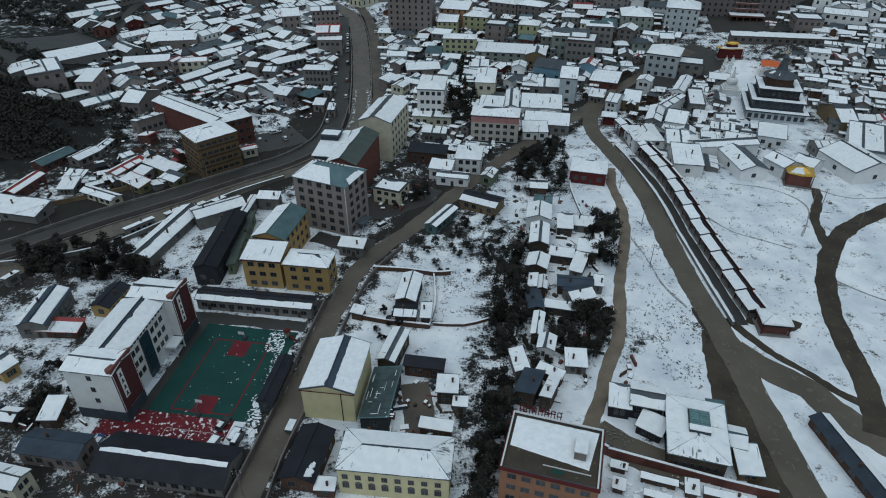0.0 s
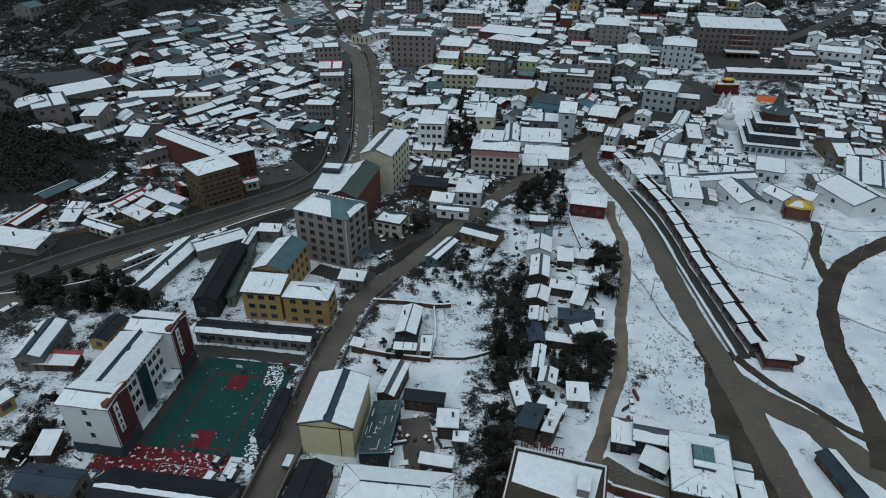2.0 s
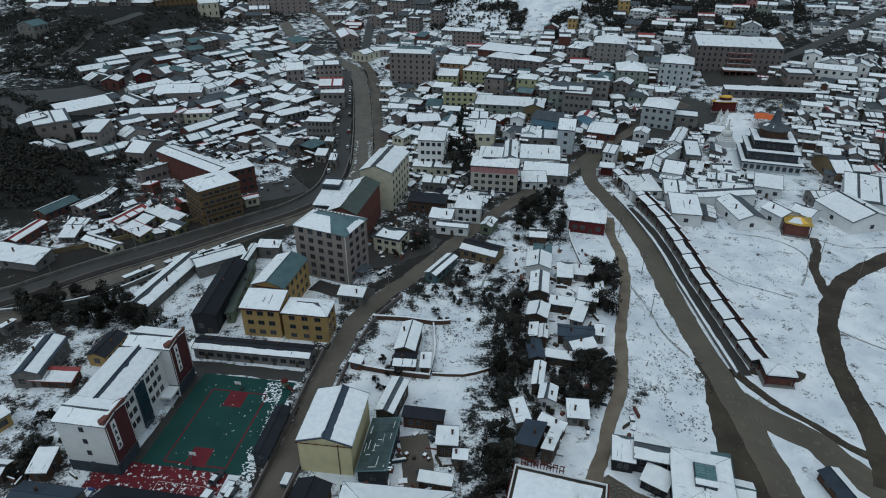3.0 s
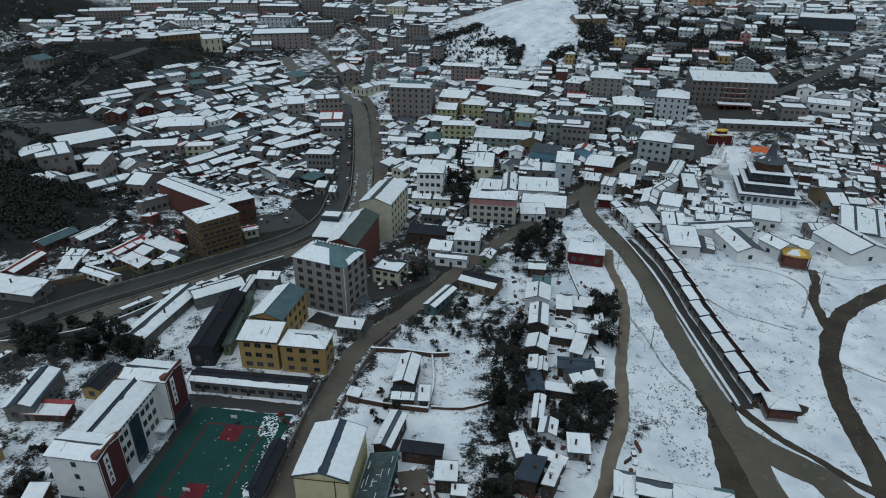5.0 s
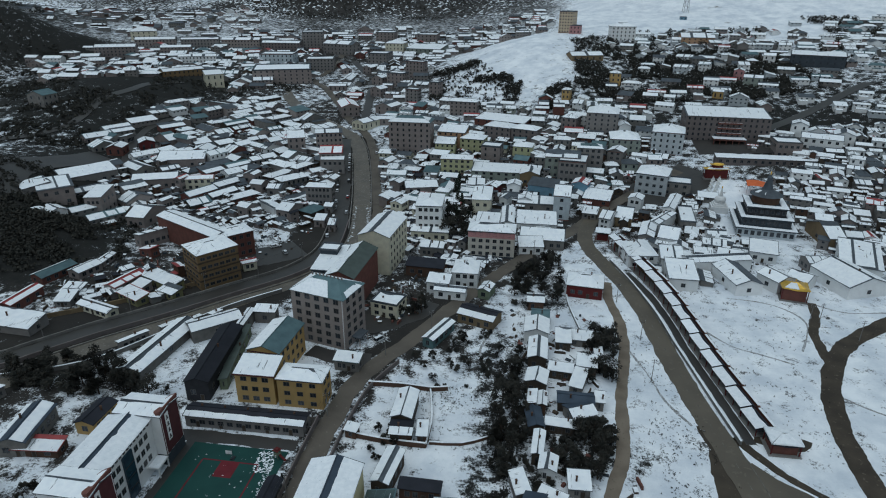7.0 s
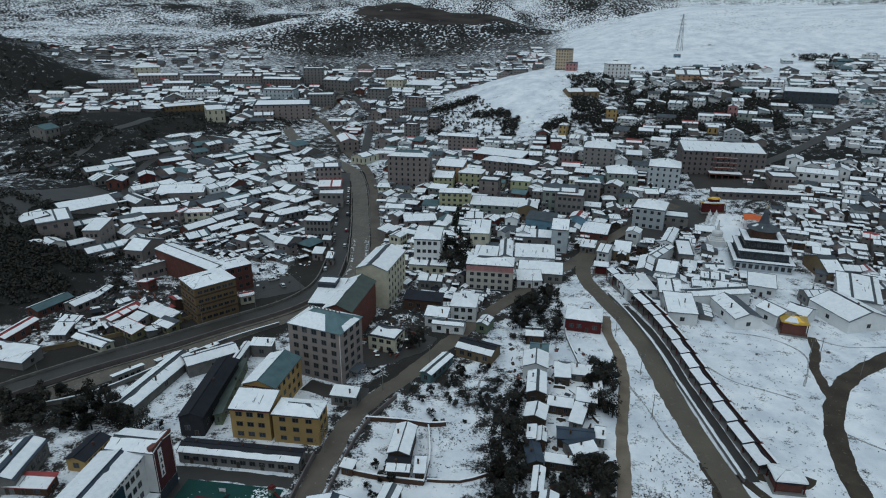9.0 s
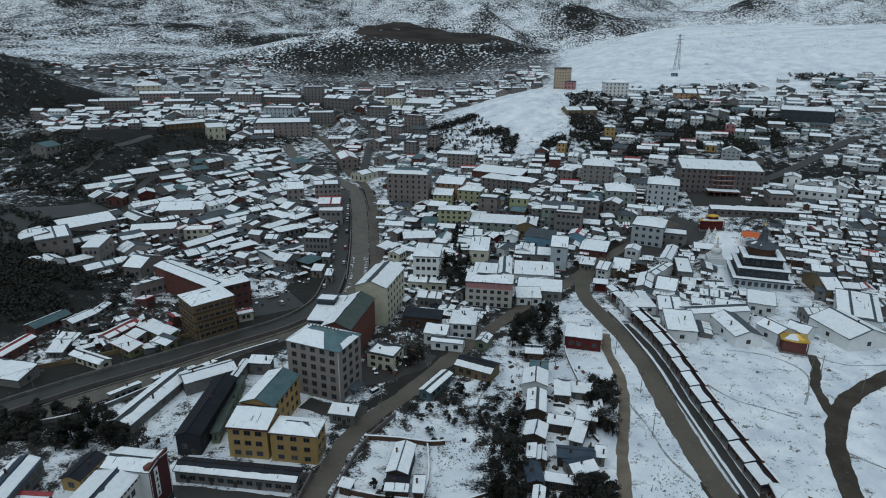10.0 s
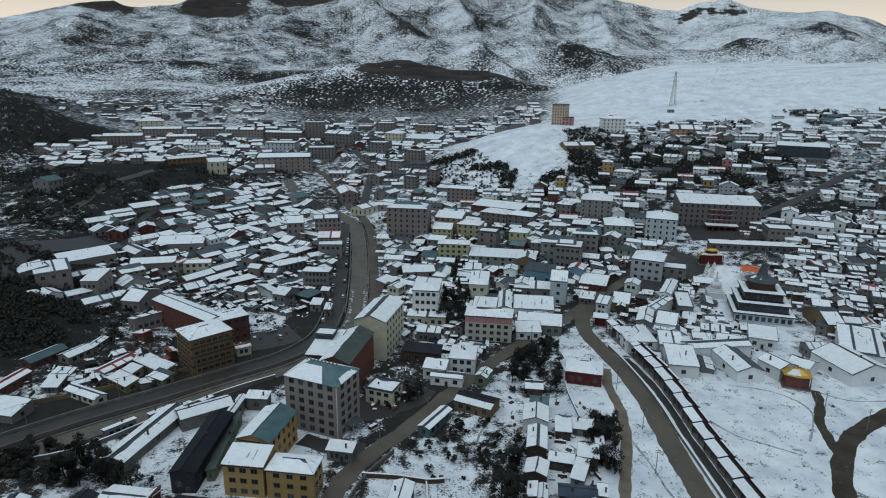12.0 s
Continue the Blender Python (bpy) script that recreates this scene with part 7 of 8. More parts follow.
building("house", 95.1, 452.4, 12.0, 13.2, -28, 11, "hx", "greybrown", 3, 3, 3, "f", "slate")
building("apartment_block", 117.3, 449.5, 22.9, 22.0, -17, 16, "hx", "grey", 5, 5, 3, "f", "slate")
building("apartment_block", 124.5, 415.9, 20.2, 22.2, -11, 11, "hx", "greygreen", 3, 5, 3, "f", "slate")
building("apartment_block", 153.4, 413.8, 21.0, 21.7, -20, 15, "hx", "whiteblue", 4, 5, 3, "f", "slate")
inn = building("hotel", 197.5, 431.2, 55.0, 26.0, -12, 18, "sx", "greybrown", 5, 15, 2, "f", "slate")
for k in range(3):
    piece(inn, None, "balcony", [WALL["redbrown"], SNOW], "dark red balcony with snow on the rail", boxes=[(-6.5, 8.5, -14.4, -12.5, 6.6 + 3.4 * k, 7.7 + 3.4 * k), (-6.5, 8.5, -14.45, -14.2, 7.7 + 3.4 * k, 7.8 + 3.4 * k, 1)])
piece(inn, None, "canopy", [WALL["redbrown"], SNOW], "dark red entrance canopy under snow", boxes=[(-9.0, 11.5, -20.0, -12.6, 3.6, 4.6), (-9.2, 11.7, -20.2, -12.6, 4.6, 4.85, 1)] + [(-9.0 + 4.0 * j, -8.5 + 4.0 * j, -19.8, -19.3, -0.5, 3.6) for j in range(6)])
for k in range(6):
    piece(inn, None, "roof_rib", [ROOF["slate"]], "dark roof rib", boxes=[(-20 + 8.0 * k, -19.7 + 8.0 * k, -13.2, -12.6, 17.6, 18.35)])
building("apartment_block", 223.4, 395.1, 15.3, 16.8, -12, 10, "fy", "tan", 2, 4, 5, "f", "slate")
building("house", 244.1, 419.6, 11.1, 12.2, -28, 9, "gy", "white", 2, 2, 2, "f", "slate")
building("house", 248.7, 399.4, 24.9, 13.0, -28, 8, "gx", "white", 2, 5, 2, "f", "slate")
building("house", 263.7, 400.6, 12.8, 14.1, -27, 8, "gy", "white", 2, 2, 2, "f", "slate")
building("office_tower", 132.7, 690.6, 14.4, 15.8, -28, 21, "fx", "beige", 7, 5, 4, "f", "slate")
building("house", 139.0, 679.0, 11.0, 8.0, -24, 8, "fx", "pink", 2, 3, 2, "f", "slate")
building("hut", 274.0, 748.0, 7.0, 6.0, -10, 3.4, "fx", "blue", 1, 2, 1, "0", "slateblue")
building("apartment_block", 181.5, 658.3, 24.7, 17.4, -3, 14, "hx", "white", 4, 6, 3, "f", "slate")
building("apartment_block", -156.6, 799.5, 25.3, 23.1, 9, 20, "fx", "grey", 6, 6, 3, "f", "slate")
building("apartment_block", -117.6, 767.0, 41.2, 18.6, -25, 12, "gx", "grey", 3, 8, 2, "f", "slate")
building("apartment_block", -156.5, 632.5, 54.9, 43.3, 11, 14, "fx", "tan", 4, 10, 4, "f", "slate")
building("tower_house", -212.8, 595.4, 16.7, 18.3, 27, 12, "sx", "cream", 2, 3, 3, "f", "slate")
building("apartment_block", -70.1, 843.1, 23.7, 26.1, -6, 14, "fx", "tan", 4, 5, 3, "f", "slate")
building("apartment_block", -53.3, 776.8, 22.9, 23.2, -11, 12, "hx", "cream", 3, 5, 3, "f", "slate")
building("apartment_block", -66.3, 704.3, 21.2, 22.1, -15, 14, "fx", "grey", 4, 5, 3, "f", "slate")
building("apartment_block", -24.0, 626.8, 19.4, 9.4, -28, 16, "fx", "tan", 5, 5, 3, "f", "slate")
building("apartment_block", -40.9, 601.6, 17.4, 11.3, -28, 13, "fx", "tan", 4, 4, 3, "f", "slate")
building("house", -24.0, 546.0, 11.5, 7.8, -24, 11, "fx", "grey", 4, 3, 3, "f", "slate")
building("house", -4.6, 553.7, 8.6, 9.5, -28, 13, "fx", "tan", 4, 2, 3, "f", "slate")
building("apartment_block", -16.3, 840.9, 25.3, 27.4, -10, 12, "fx", "tan", 3, 5, 3, "f", "slate")
for x, y, w, d, rot, h, wall, floors, cols in ((-351, 701, 42, 14, 15, 13, "greybrown", 4, 11), (-336, 768, 46, 14, 14, 11, "mauve", 3, 12), (-288, 780, 44, 14, 12, 11, "grey", 3, 12), (-240, 784, 46, 14, 0, 11, "mauve", 3, 12), (-190, 778, 48, 14, -7, 10, "greybrown", 3, 12),
                                              (-264, 700, 40, 11, 12, 7, "white", 2, 11), (-252, 622, 40, 12, 40, 8, "brown", 2, 9), (-300, 735, 34, 12, 14, 9, "tan", 3, 9)):
    building("apartment_block", x, y, w, d, rot, h, "gx", wall, floors, cols, 3, "f", "slate")
building("apartment_block", -370.0, 815.2, 30.6, 28.3, 23, 12, "hx", "cream", 3, 5, 3, "f", "slate")
building("apartment_block", -177.2, 705.5, 36.1, 24.1, -2, 12, "fx", "paleblue", 3, 8, 3, "f", "slate")
building("apartment_block", -128.2, 684.4, 28.4, 25.5, 6, 12, "fx", "grey", 4, 8, 3, "f", "slate")
building("apartment_block", -16.5, 767.1, 43.5, 32.2, -18, 8, "sx", "greygreen", 2, 8, 2, "f", "slate")
building("tower_house", 100.1, 502.2, 7.1, 8.5, -23, 11, "hx", "yellow", 3, 2, 2, "f", "slate")
building("house", 145.5, 532.3, 9.1, 10.1, -8, 11, "hx", "yellow", 3, 2, 2, "f", "slate")
building("house", 131.4, 591.5, 30.5, 16.7, 9, 5, "gx", "ochre", 1, 5, 1, "f", "slate")
building("house", 252.7, 646.0, 31.8, 22.6, -12, 6, "gx", "peach", 2, 6, 2, "f", "slate")
building("house", 286.3, 561.7, 10.4, 10.4, -28, 8, "gx", "white", 2, 2, 2, "f", "slate")
building("house", 252.6, 514.2, 14.8, 11.0, -28, 8, "gx", "greygreen", 2, 3, 2, "f", "slate")
building("apartment_block", 319.8, 546.8, 42.0, 18.9, -28, 12, "sx", "slatewall", 3, 8, 2, "f", "slate")
building("house", 217.9, 495.5, 8.6, 8.1, -23, 6, "gx", "yellow", 1, 2, 2, "f", "slate")
building("house", 248.1, 531.4, 8.9, 9.8, -26, 8, "gy", "pink", 2, 2, 2, "f", "slate")
building("hall", -301.5, 476.5, 16.3, 13.6, -18, 9, "gy", "stone", 2, 2, 3, "1", "teal")
building("house", -56.2, 572.3, 11.9, 13.1, -28, 7, "gy", "tan", 2, 2, 3, "f", "slate")
building("house", -43.5, 519.0, 16.2, 17.5, -28, 7, "gy", "tan", 2, 2, 3, "f", "slate")
building("house", -58.5, 615.0, 12.8, 14.0, -28, 7, "gy", "tan", 2, 2, 3, "f", "slate")
building("house", -74.2, 662.0, 10.3, 11.4, -28, 7, "gy", "tan", 2, 2, 3, "f", "slate")


# ---------------------------------------------------------------- the rest of the town
def inside(x, y, ring):
    odd = False
    for (ax, ay), (bx, by) in zip(ring, ring[1:] + ring[:1]):
        if (ay > y) != (by > y) and x < ax + (bx - ax) * (y - ay) / (by - ay):
            odd = not odd
    return odd


def free(x, y, r):
    for tx, ty, a, b in TAKEN:
        if math.hypot(x - tx, y - ty) < 0.5 * (a + b) + r:
            return False
    for line, width in WAYS:
        if near(np.array(x), np.array(y), line, (width / 2 + r) / 0.6 * 0.75) > 0.3:
            return False
    return True


def quarter(ring, gap, turn, sizes, walls, roofs, seed, keep=0.93, sway=12):
    """Small houses packed in crooked rows over a quarter of the town."""
    rnd = random.Random(seed)
    xs, ys = [p[0] for p in ring], [p[1] for p in ring]
    c, s = math.cos(math.radians(turn)), math.sin(math.radians(turn))
    cx, cy = sum(xs) / len(xs), sum(ys) / len(ys)
    reach = max(max(xs) - min(xs), max(ys) - min(ys))
    made = 0
    v = -reach
    while v < reach:
        u = -reach
        while u < reach:
            w, d = rnd.uniform(*sizes[0]), rnd.uniform(*sizes[1])
            a, b = u + w / 2, v + rnd.uniform(-2.4, 2.4)
            x, y = cx + a * c - b * s, cy + a * s + b * c
            u += w + rnd.uniform(*gap)
            if rnd.random() > keep or not inside(x, y, ring) or not free(x, y, 0.36 * d):
                continue
            floors = 2 if rnd.random() < 0.13 else 1
            form = rnd.choice(("gx", "gx", "gx", "gy", "sx", "sx", "hx"))
            snow = rnd.choice("ffffffrr12") if rnd.random() < 0.9 else rnd.choice("pp0")
            rc = "red" if snow == "r" and rnd.random() < 0.3 else rnd.choice(roofs)
            small(x, y, w, d, turn + rnd.uniform(-sway, sway) + (90 if rnd.random() < 0.2 else 0), (1.9 if floors == 1 else 4.6) + rnd.uniform(0.0, 0.6), form, rnd.choice(walls), floors, snow, rc, rnd)
            made += 1
        v += sum(sizes[1]) / 2 + gap[1] * 0.55
    return made


CROWD_MATS = [ROOF_SNOW, GLASS] + [ROOF[k] for k in ROOFS] + [WALL[k] for k in WALLS]
ROOF_SLOT = {k: 2 + j for j, k in enumerate(ROOFS)}
WALL_SLOT = {k: 2 + len(ROOFS) + j for j, k in enumerate(WALLS)}
CROWD = Shape()
HOUSES = [0]


def annex(s, w, d, rnd, slots):
    """A low shed built against a house, with its sloping roof and snow."""
    wall, roof, snow = slots
    aw, ad, h = rnd.uniform(0.35, 0.6) * w, rnd.uniform(2.2, 3.4), rnd.uniform(1.9, 2.4)
    cx, side = rnd.uniform(-0.5, 0.5) * (w - aw), rnd.choice((-1, -1, 1))
    y0, y1 = sorted((side * (d / 2 - 0.5), side * (d / 2 + ad)))
    s.box(cx - aw / 2, cx + aw / 2, y0, y1, -0.6, h, wall)
    lo, hi = h + 0.02, h + 0.5
    za, zb = (lo, hi) if side < 0 else (hi, lo)
    pts = [(cx - aw / 2 - 0.3, y0, za), (cx + aw / 2 + 0.3, y0, za), (cx + aw / 2 + 0.3, y1, zb), (cx - aw / 2 - 0.3, y1, zb)]
    s.slab(pts, 0.12, roof)
    if rnd.random() < 0.85:
        snow_on(s, *pts, 0.02, 0.97, rnd, seg=2.5, mat=snow)


def crowd_house(x, y, z, step, w, d, rot, h, form, wall, floors, snow, rc, rnd):
    """A far house of the crowd: body with panes, roof slopes and snow, in the crowd's own mesh."""
    s = Shape()
    span = d if form[1] == "x" else w
    if form[0] == "h":
        span = min(w, d)
    rise = {"g": 0.22 * span, "h": 0.2 * span, "s": 0.2 * span}[form[0]]
    bw, bd = w - 0.9, d - 0.9
    body = wall_shape(form, bw, bd, h - 0.17, rise, 1.0)
    s.v, s.f, s.i = body.v, body.f, [WALL_SLOT[wall]] * len(body.f)
    cols = max(1, int(bw / 3.0))
    for r in range(floors):
        for c in range(cols):
            u = -bw / 2 + bw * (c + 0.5) / cols
            s.box(u - 0.6, u + 0.6, -bd / 2 - 0.06, -bd / 2 + 0.02, step + 0.75 + 2.6 * r, step + 1.7 + 2.6 * r, 1)
    for k, (e0, e1, r1, r0) in enumerate(slopes_of(form, w, d, h, rise)):
        s.slab([e0, e1, r0] if r0 == r1 else [e0, e1, r1, r0], 0.16, ROOF_SLOT[rc])
        if snow == "1" and k == 1 or snow == "2" and k == 0 or snow == "0":
            continue
        hi = rnd.uniform(0.5, 0.8) if snow in "rp" or rnd.random() < 0.2 else 0.95
        broken_snow(s, e0, e1, r1, r0, 0.01, hi, rnd, seg=3.5)
    if rnd.random() < 0.45:
        annex(s, w, d, rnd, (WALL_SLOT[wall], ROOF_SLOT[rc], 0))
    m = pose(x, y, z, 0, 0, rot)
    k = len(CROWD.v)
    CROWD.v += [tuple(m @ Vector(p)) for p in s.v]
    CROWD.f += [tuple(k + j for j in f) for f in s.f]
    CROWD.i += s.i


def small(x, y, w, d, rot, h, form, wall, floors, snow, rc, rnd):
    lie = [ground(x + a * w / 2, y + b * d / 2) for a in (-1, 1) for b in (-1, 1)]
    z = min(lie)
    step = min(max(lie) - z, 2.5)
    TAKEN.append((x, y, w * 0.5, d * 0.5))
    h += step
    if y > 430 or HOUSES[0] >= 230:
        return crowd_house(x, y, z, step, w, d, rot, h, form, wall, floors, snow, rc, rnd)
    HOUSES[0] += 1
    root = thing("house", pose(x, y, z, 0, 0, rot), f"small {COLOUR_WORDS.get(wall, wall)} {FLOOR_WORDS[floors]} house with a {SNOW_WORDS[snow]} {ROOF_WORDS[form[0]]}", "house", "town houses")
    rise = roof_and_snow(root, form, w, d, h, snow, rc, rnd, pitch=0.42, seg=2.0, bands=True)
    bw, bd = w - 0.9, d - 0.9
    cols = max(1, int(bw / 3.2))
    body = wall_shape(form, bw, bd, h - 0.17, rise, 1.0)
    if y > 360:
        panes(body, bw, bd, h - 0.2, floors, cols, 1)
    part("wall", body.mesh("wall", WALL[wall], GLASS), root)
    if rnd.random() < 0.6:
        lean = Shape()
        annex(lean, w, d, rnd, (0, 1, 2))
        part("annex", lean.mesh("annex", WALL[rnd.choice(("stone", "timber", "grey", "brick"))], ROOF[rc], ROOF_SNOW), root, "low lean-to annex under snow")
    if y > 360:
        return
    me = window_mesh(1.2, 0.9)
    for r in range(floors):
        for c in range(cols):
            part("window", me, root, at=pose(-bw / 2 + bw * (c + 0.5) / cols, -bd / 2, step + 0.75 + 2.6 * r))


OLD = ["tan", "tan", "grey", "grey", "stone", "stone", "timber", "mauve", "greybrown", "white", "redbrown"]
quarter([(-194, 285), (-228, 328), (-241, 444), (-217, 530), (-150, 554), (-95, 490), (-72, 430), (-68, 297), (-111, 335), (-150, 320)], (0.3, 1.6), 50, ((11, 21), (8, 11.5)), OLD, ["slate", "slate", "teal"], 3, sway=9)
quarter([(-36, 331), (-42, 423), (-46, 530), (104, 506), (157, 479), (150, 400), (125, 370), (69, 315), (15, 300)], (1.2, 3.0), -16, ((8, 14), (7, 10)), ["white", "white", "tan", "cream", "grey", "greygreen", "stone", "redbrown"], ["slate", "slate", "teal"], 5)
quarter([(203, 419), (290, 420), (330, 395), (262, 270), (205, 262), (190, 300), (201, 383)], (0.8, 2.2), -24, ((7, 12), (5.5, 8)), ["white", "white", "stone", "tan"], ["slate"], 7)
quarter([(100, 300), (160, 345), (150, 262), (120, 235), (96, 235), (92, 275)], (1.0, 2.4), -20, ((8, 12), (6, 8)), ["white", "white", "stone"], ["slate"], 8)
quarter([(178, 476), (132, 504), (170, 668), (322, 690), (520, 690), (317, 411), (273, 456)], (2.0, 7.0), -20, ((9, 16), (7, 10)), ["white", "white", "grey", "stone", "whiteblue", "tan"], ["slate", "slate", "teal"], 9, 0.55)
quarter([(-560, 850), (-600, 1050), (-300, 1150), (-260, 900), (-330, 800)], (6, 22), 4, ((10, 20), (7, 10)), OLD, ["slate"], 15, 0.7)
quarter([(330, 600), (520, 700), (560, 640), (420, 520)], (3, 9), -24, ((8, 13), (6, 8)), OLD, ["slate"], 16, 0.7)
quarter([(-347, 564), (-420, 650), (-395, 690), (-313, 781), (-150, 772), (-112, 640), (-180, 569), (-251, 600)], (1.2, 4.0), 6, ((10, 20), (8, 12)), OLD, ["slate", "slate", "teal"], 11)
quarter([(-90, 559), (-123, 775), (-5, 930), (31, 814), (-20, 544)], (1.2, 4.0), -8, ((9, 16), (7, 11)), OLD, ["slate", "slate"], 13)

quarter([(5, 740), (20, 930), (150, 960), (135, 800), (116, 715), (60, 728)], (2.0, 7.0), 12, ((10, 18), (7, 11)), OLD, ["slate"], 17, 0.75)
quarter([(-270, 800), (-260, 900), (-120, 930), (-30, 950), (-120, 790)], (2.5, 10.0), 8, ((12, 24), (8, 12)), OLD, ["slate"], 18, 0.75)

tagged(new("distant_houses", CROWD.mesh("distant_houses", *CROWD_MATS)), "closely packed distant houses with snow-covered roofs", "houses", kind="stuff")


# little sheds and lean-tos in the gaps between the houses
CROWD = Shape()
HOUSES[0] = 10 ** 6
POOR = ["stone", "grey", "timber", "brick", "greybrown", "tan"]
for ring, turn, seed in (([(-172, 318), (-200, 345), (-225, 400), (-150, 470), (-95, 450), (-72, 430), (-64, 300), (-100, 300), (-140, 290)], 50, 41), ([(-34, 300), (-42, 423), (104, 450), (150, 420), (120, 360), (69, 315), (40, 262), (-5, 240)], -16, 42),
                         ([(88, 250), (96, 320), (150, 350), (156, 262), (120, 250)], -22, 43), ([(203, 419), (300, 420), (330, 395), (262, 250), (205, 250), (185, 270)], -24, 44), ([(-150, 210), (-105, 222), (-112, 245), (-145, 250)], 40, 45)):
    quarter(ring, (0.3, 2.2), turn, ((3.5, 7.0), (2.8, 4.6)), POOR, ["slate", "slate", "charcoal"], seed, 0.9, 14)
tagged(new("outbuildings", CROWD.mesh("outbuildings", *CROWD_MATS)), "small sheds and lean-tos crowded between the houses", "sheds", kind="stuff")


def clutter(rings, seed):
    """Firewood, boards, carts and heaps lying about the yards, some under snow."""
    rnd = random.Random(seed)
    s = Shape()
    for ring, count in rings:
        xs, ys = [p[0] for p in ring], [p[1] for p in ring]
        for _ in range(count):
            x, y = rnd.uniform(min(xs), max(xs)), rnd.uniform(min(ys), max(ys))
            if not inside(x, y, ring) or any(math.hypot(x - tx, y - ty) < 0.8 * b for tx, ty, a, b in TAKEN) or any(near(np.array(x), np.array(y), line, width * 0.9) > 0.2 for line, width in WAYS):
                continue
            z, a = ground(x, y), rnd.uniform(0, math.pi)
            w, d, h = rnd.choice(((2.6, 0.25, 0.3), (1.4, 0.9, 0.7), (0.8, 0.7, 0.9), (3.4, 0.5, 1.1), (1.8, 1.2, 0.4)))
            k = rnd.uniform(0.7, 1.3)
            c, n = math.cos(a) * k, math.sin(a) * k
            ring_ = [(x + p * w / 2 * c - q * d / 2 * n, y + p * w / 2 * n + q * d / 2 * c) for p, q in ((-1, -1), (1, -1), (1, 1), (-1, 1))]
            s.hull([(p, q, z - 0.1) for p, q in ring_], [(x + (p - x) * 0.9, y + (q - y) * 0.9, z + h) for p, q in ring_], rnd.choice((0, 0, 1, 2)))
            if rnd.random() < 0.33:
                s.hull([(p, q, z + h) for p, q in ring_], [(x + (p - x) * 0.8, y + (q - y) * 0.8, z + h + 0.12) for p, q in ring_], 3)
    tagged(new("yard_clutter", s.mesh("yard_clutter", WALL["timber"], WALL["slatewall"], WALL["redbrown"], SNOW)), "firewood, boards and heaps lying about the yards", "clutter", kind="stuff")


clutter([([(-172, 318), (-228, 400), (-72, 430), (-64, 280), (-100, 255)], 900), ([(-40, 245), (-42, 423), (104, 450), (150, 420), (120, 360), (69, 315), (40, 262), (0, 235)], 900), ([(88, 250), (96, 320), (150, 350), (156, 262), (120, 250)], 250),
         ([(-172, 212), (-105, 222), (-105, 285), (-145, 275)], 260), ([(26, 215), (56, 215), (52, 110), (18, 100)], 160), ([(-36, 205), (-10, 205), (0, 240), (-15, 250)], 120), ([(-120, 80), (-50, 76), (-50, 84), (-78, 100), (-120, 110)], 90), ([(-22, 95), (4, 95), (4, 120), (-10, 120)], 60)], 51)
shore = [(p.x + n.x * o, p.y + n.y * o) for p, n in path_points(RIVERBED[8:12], 3.0) for o in (-3.6, 3.4, 4.6)]
blobs("river_stones", [(x, y, 0.5, 2, 0.7, 1.2) for x, y in shore], "snow-capped stones along the river", 0.1, 61, 0.35)


# ---------------------------------------------------------------- trees and scrub
BARK = surface("bark", (0.06, 0.045, 0.035), (0.04, 0.03, 0.025), 1.5, 0.9, 8.0, 0.3)
TWIGS = surface("winter_foliage", (0.025, 0.027, 0.025), (0.046, 0.043, 0.036), 0.6, 0.9, 5.0, 0.0, vary=0.35)
CONIFER = surface("dark_conifer_foliage", (0.018, 0.026, 0.020), (0.030, 0.036, 0.026), 0.6, 0.9, 5.0, 0.0, vary=0.3)


def tube(s, a, b, r0, r1, n=6, mat=0):
    a, b = Vector(a), Vector(b)
    z = (b - a).normalized()
    x = z.orthogonal().normalized()
    y = z.cross(x)
    s.hull([a + (x * math.cos(2 * math.pi * k / n) + y * math.sin(2 * math.pi * k / n)) * r0 for k in range(n)],
           [b + (x * math.cos(2 * math.pi * k / n) + y * math.sin(2 * math.pi * k / n)) * r1 for k in range(n)], mat)


def sprays(s, rnd, clumps, count, leaf, snow=0.16):
    """Many small crooked leaf sprays round the clump centres; some carry snow."""
    for c, r in clumps:
        for _ in range(count):
            u = Vector((rnd.gauss(0, 1), rnd.gauss(0, 1), rnd.gauss(0, 1))).normalized() * r * rnd.uniform(0.35, 1.08)
            p = Vector(c) + Vector((u.x, u.y, u.z * 0.8))
            a = Vector((rnd.gauss(0, 1), rnd.gauss(0, 1), rnd.gauss(0, 0.7))).normalized()
            b = a.orthogonal().normalized()
            k = leaf * rnd.uniform(0.5, 1.4)
            white = u.z > 0.1 * r and rnd.random() < snow * 2.2
            if white:
                a, b = Vector((rnd.uniform(-1, 1), rnd.uniform(-1, 1), 0.15)).normalized(), Vector((rnd.uniform(-1, 1), rnd.uniform(-1, 1), -0.1)).normalized()
            q = [p - a * k, p - b * k * 0.6 + a * 0.2 * k, p + a * k, p + b * k * 0.7]
            s.face(q, 1 if white else 0)


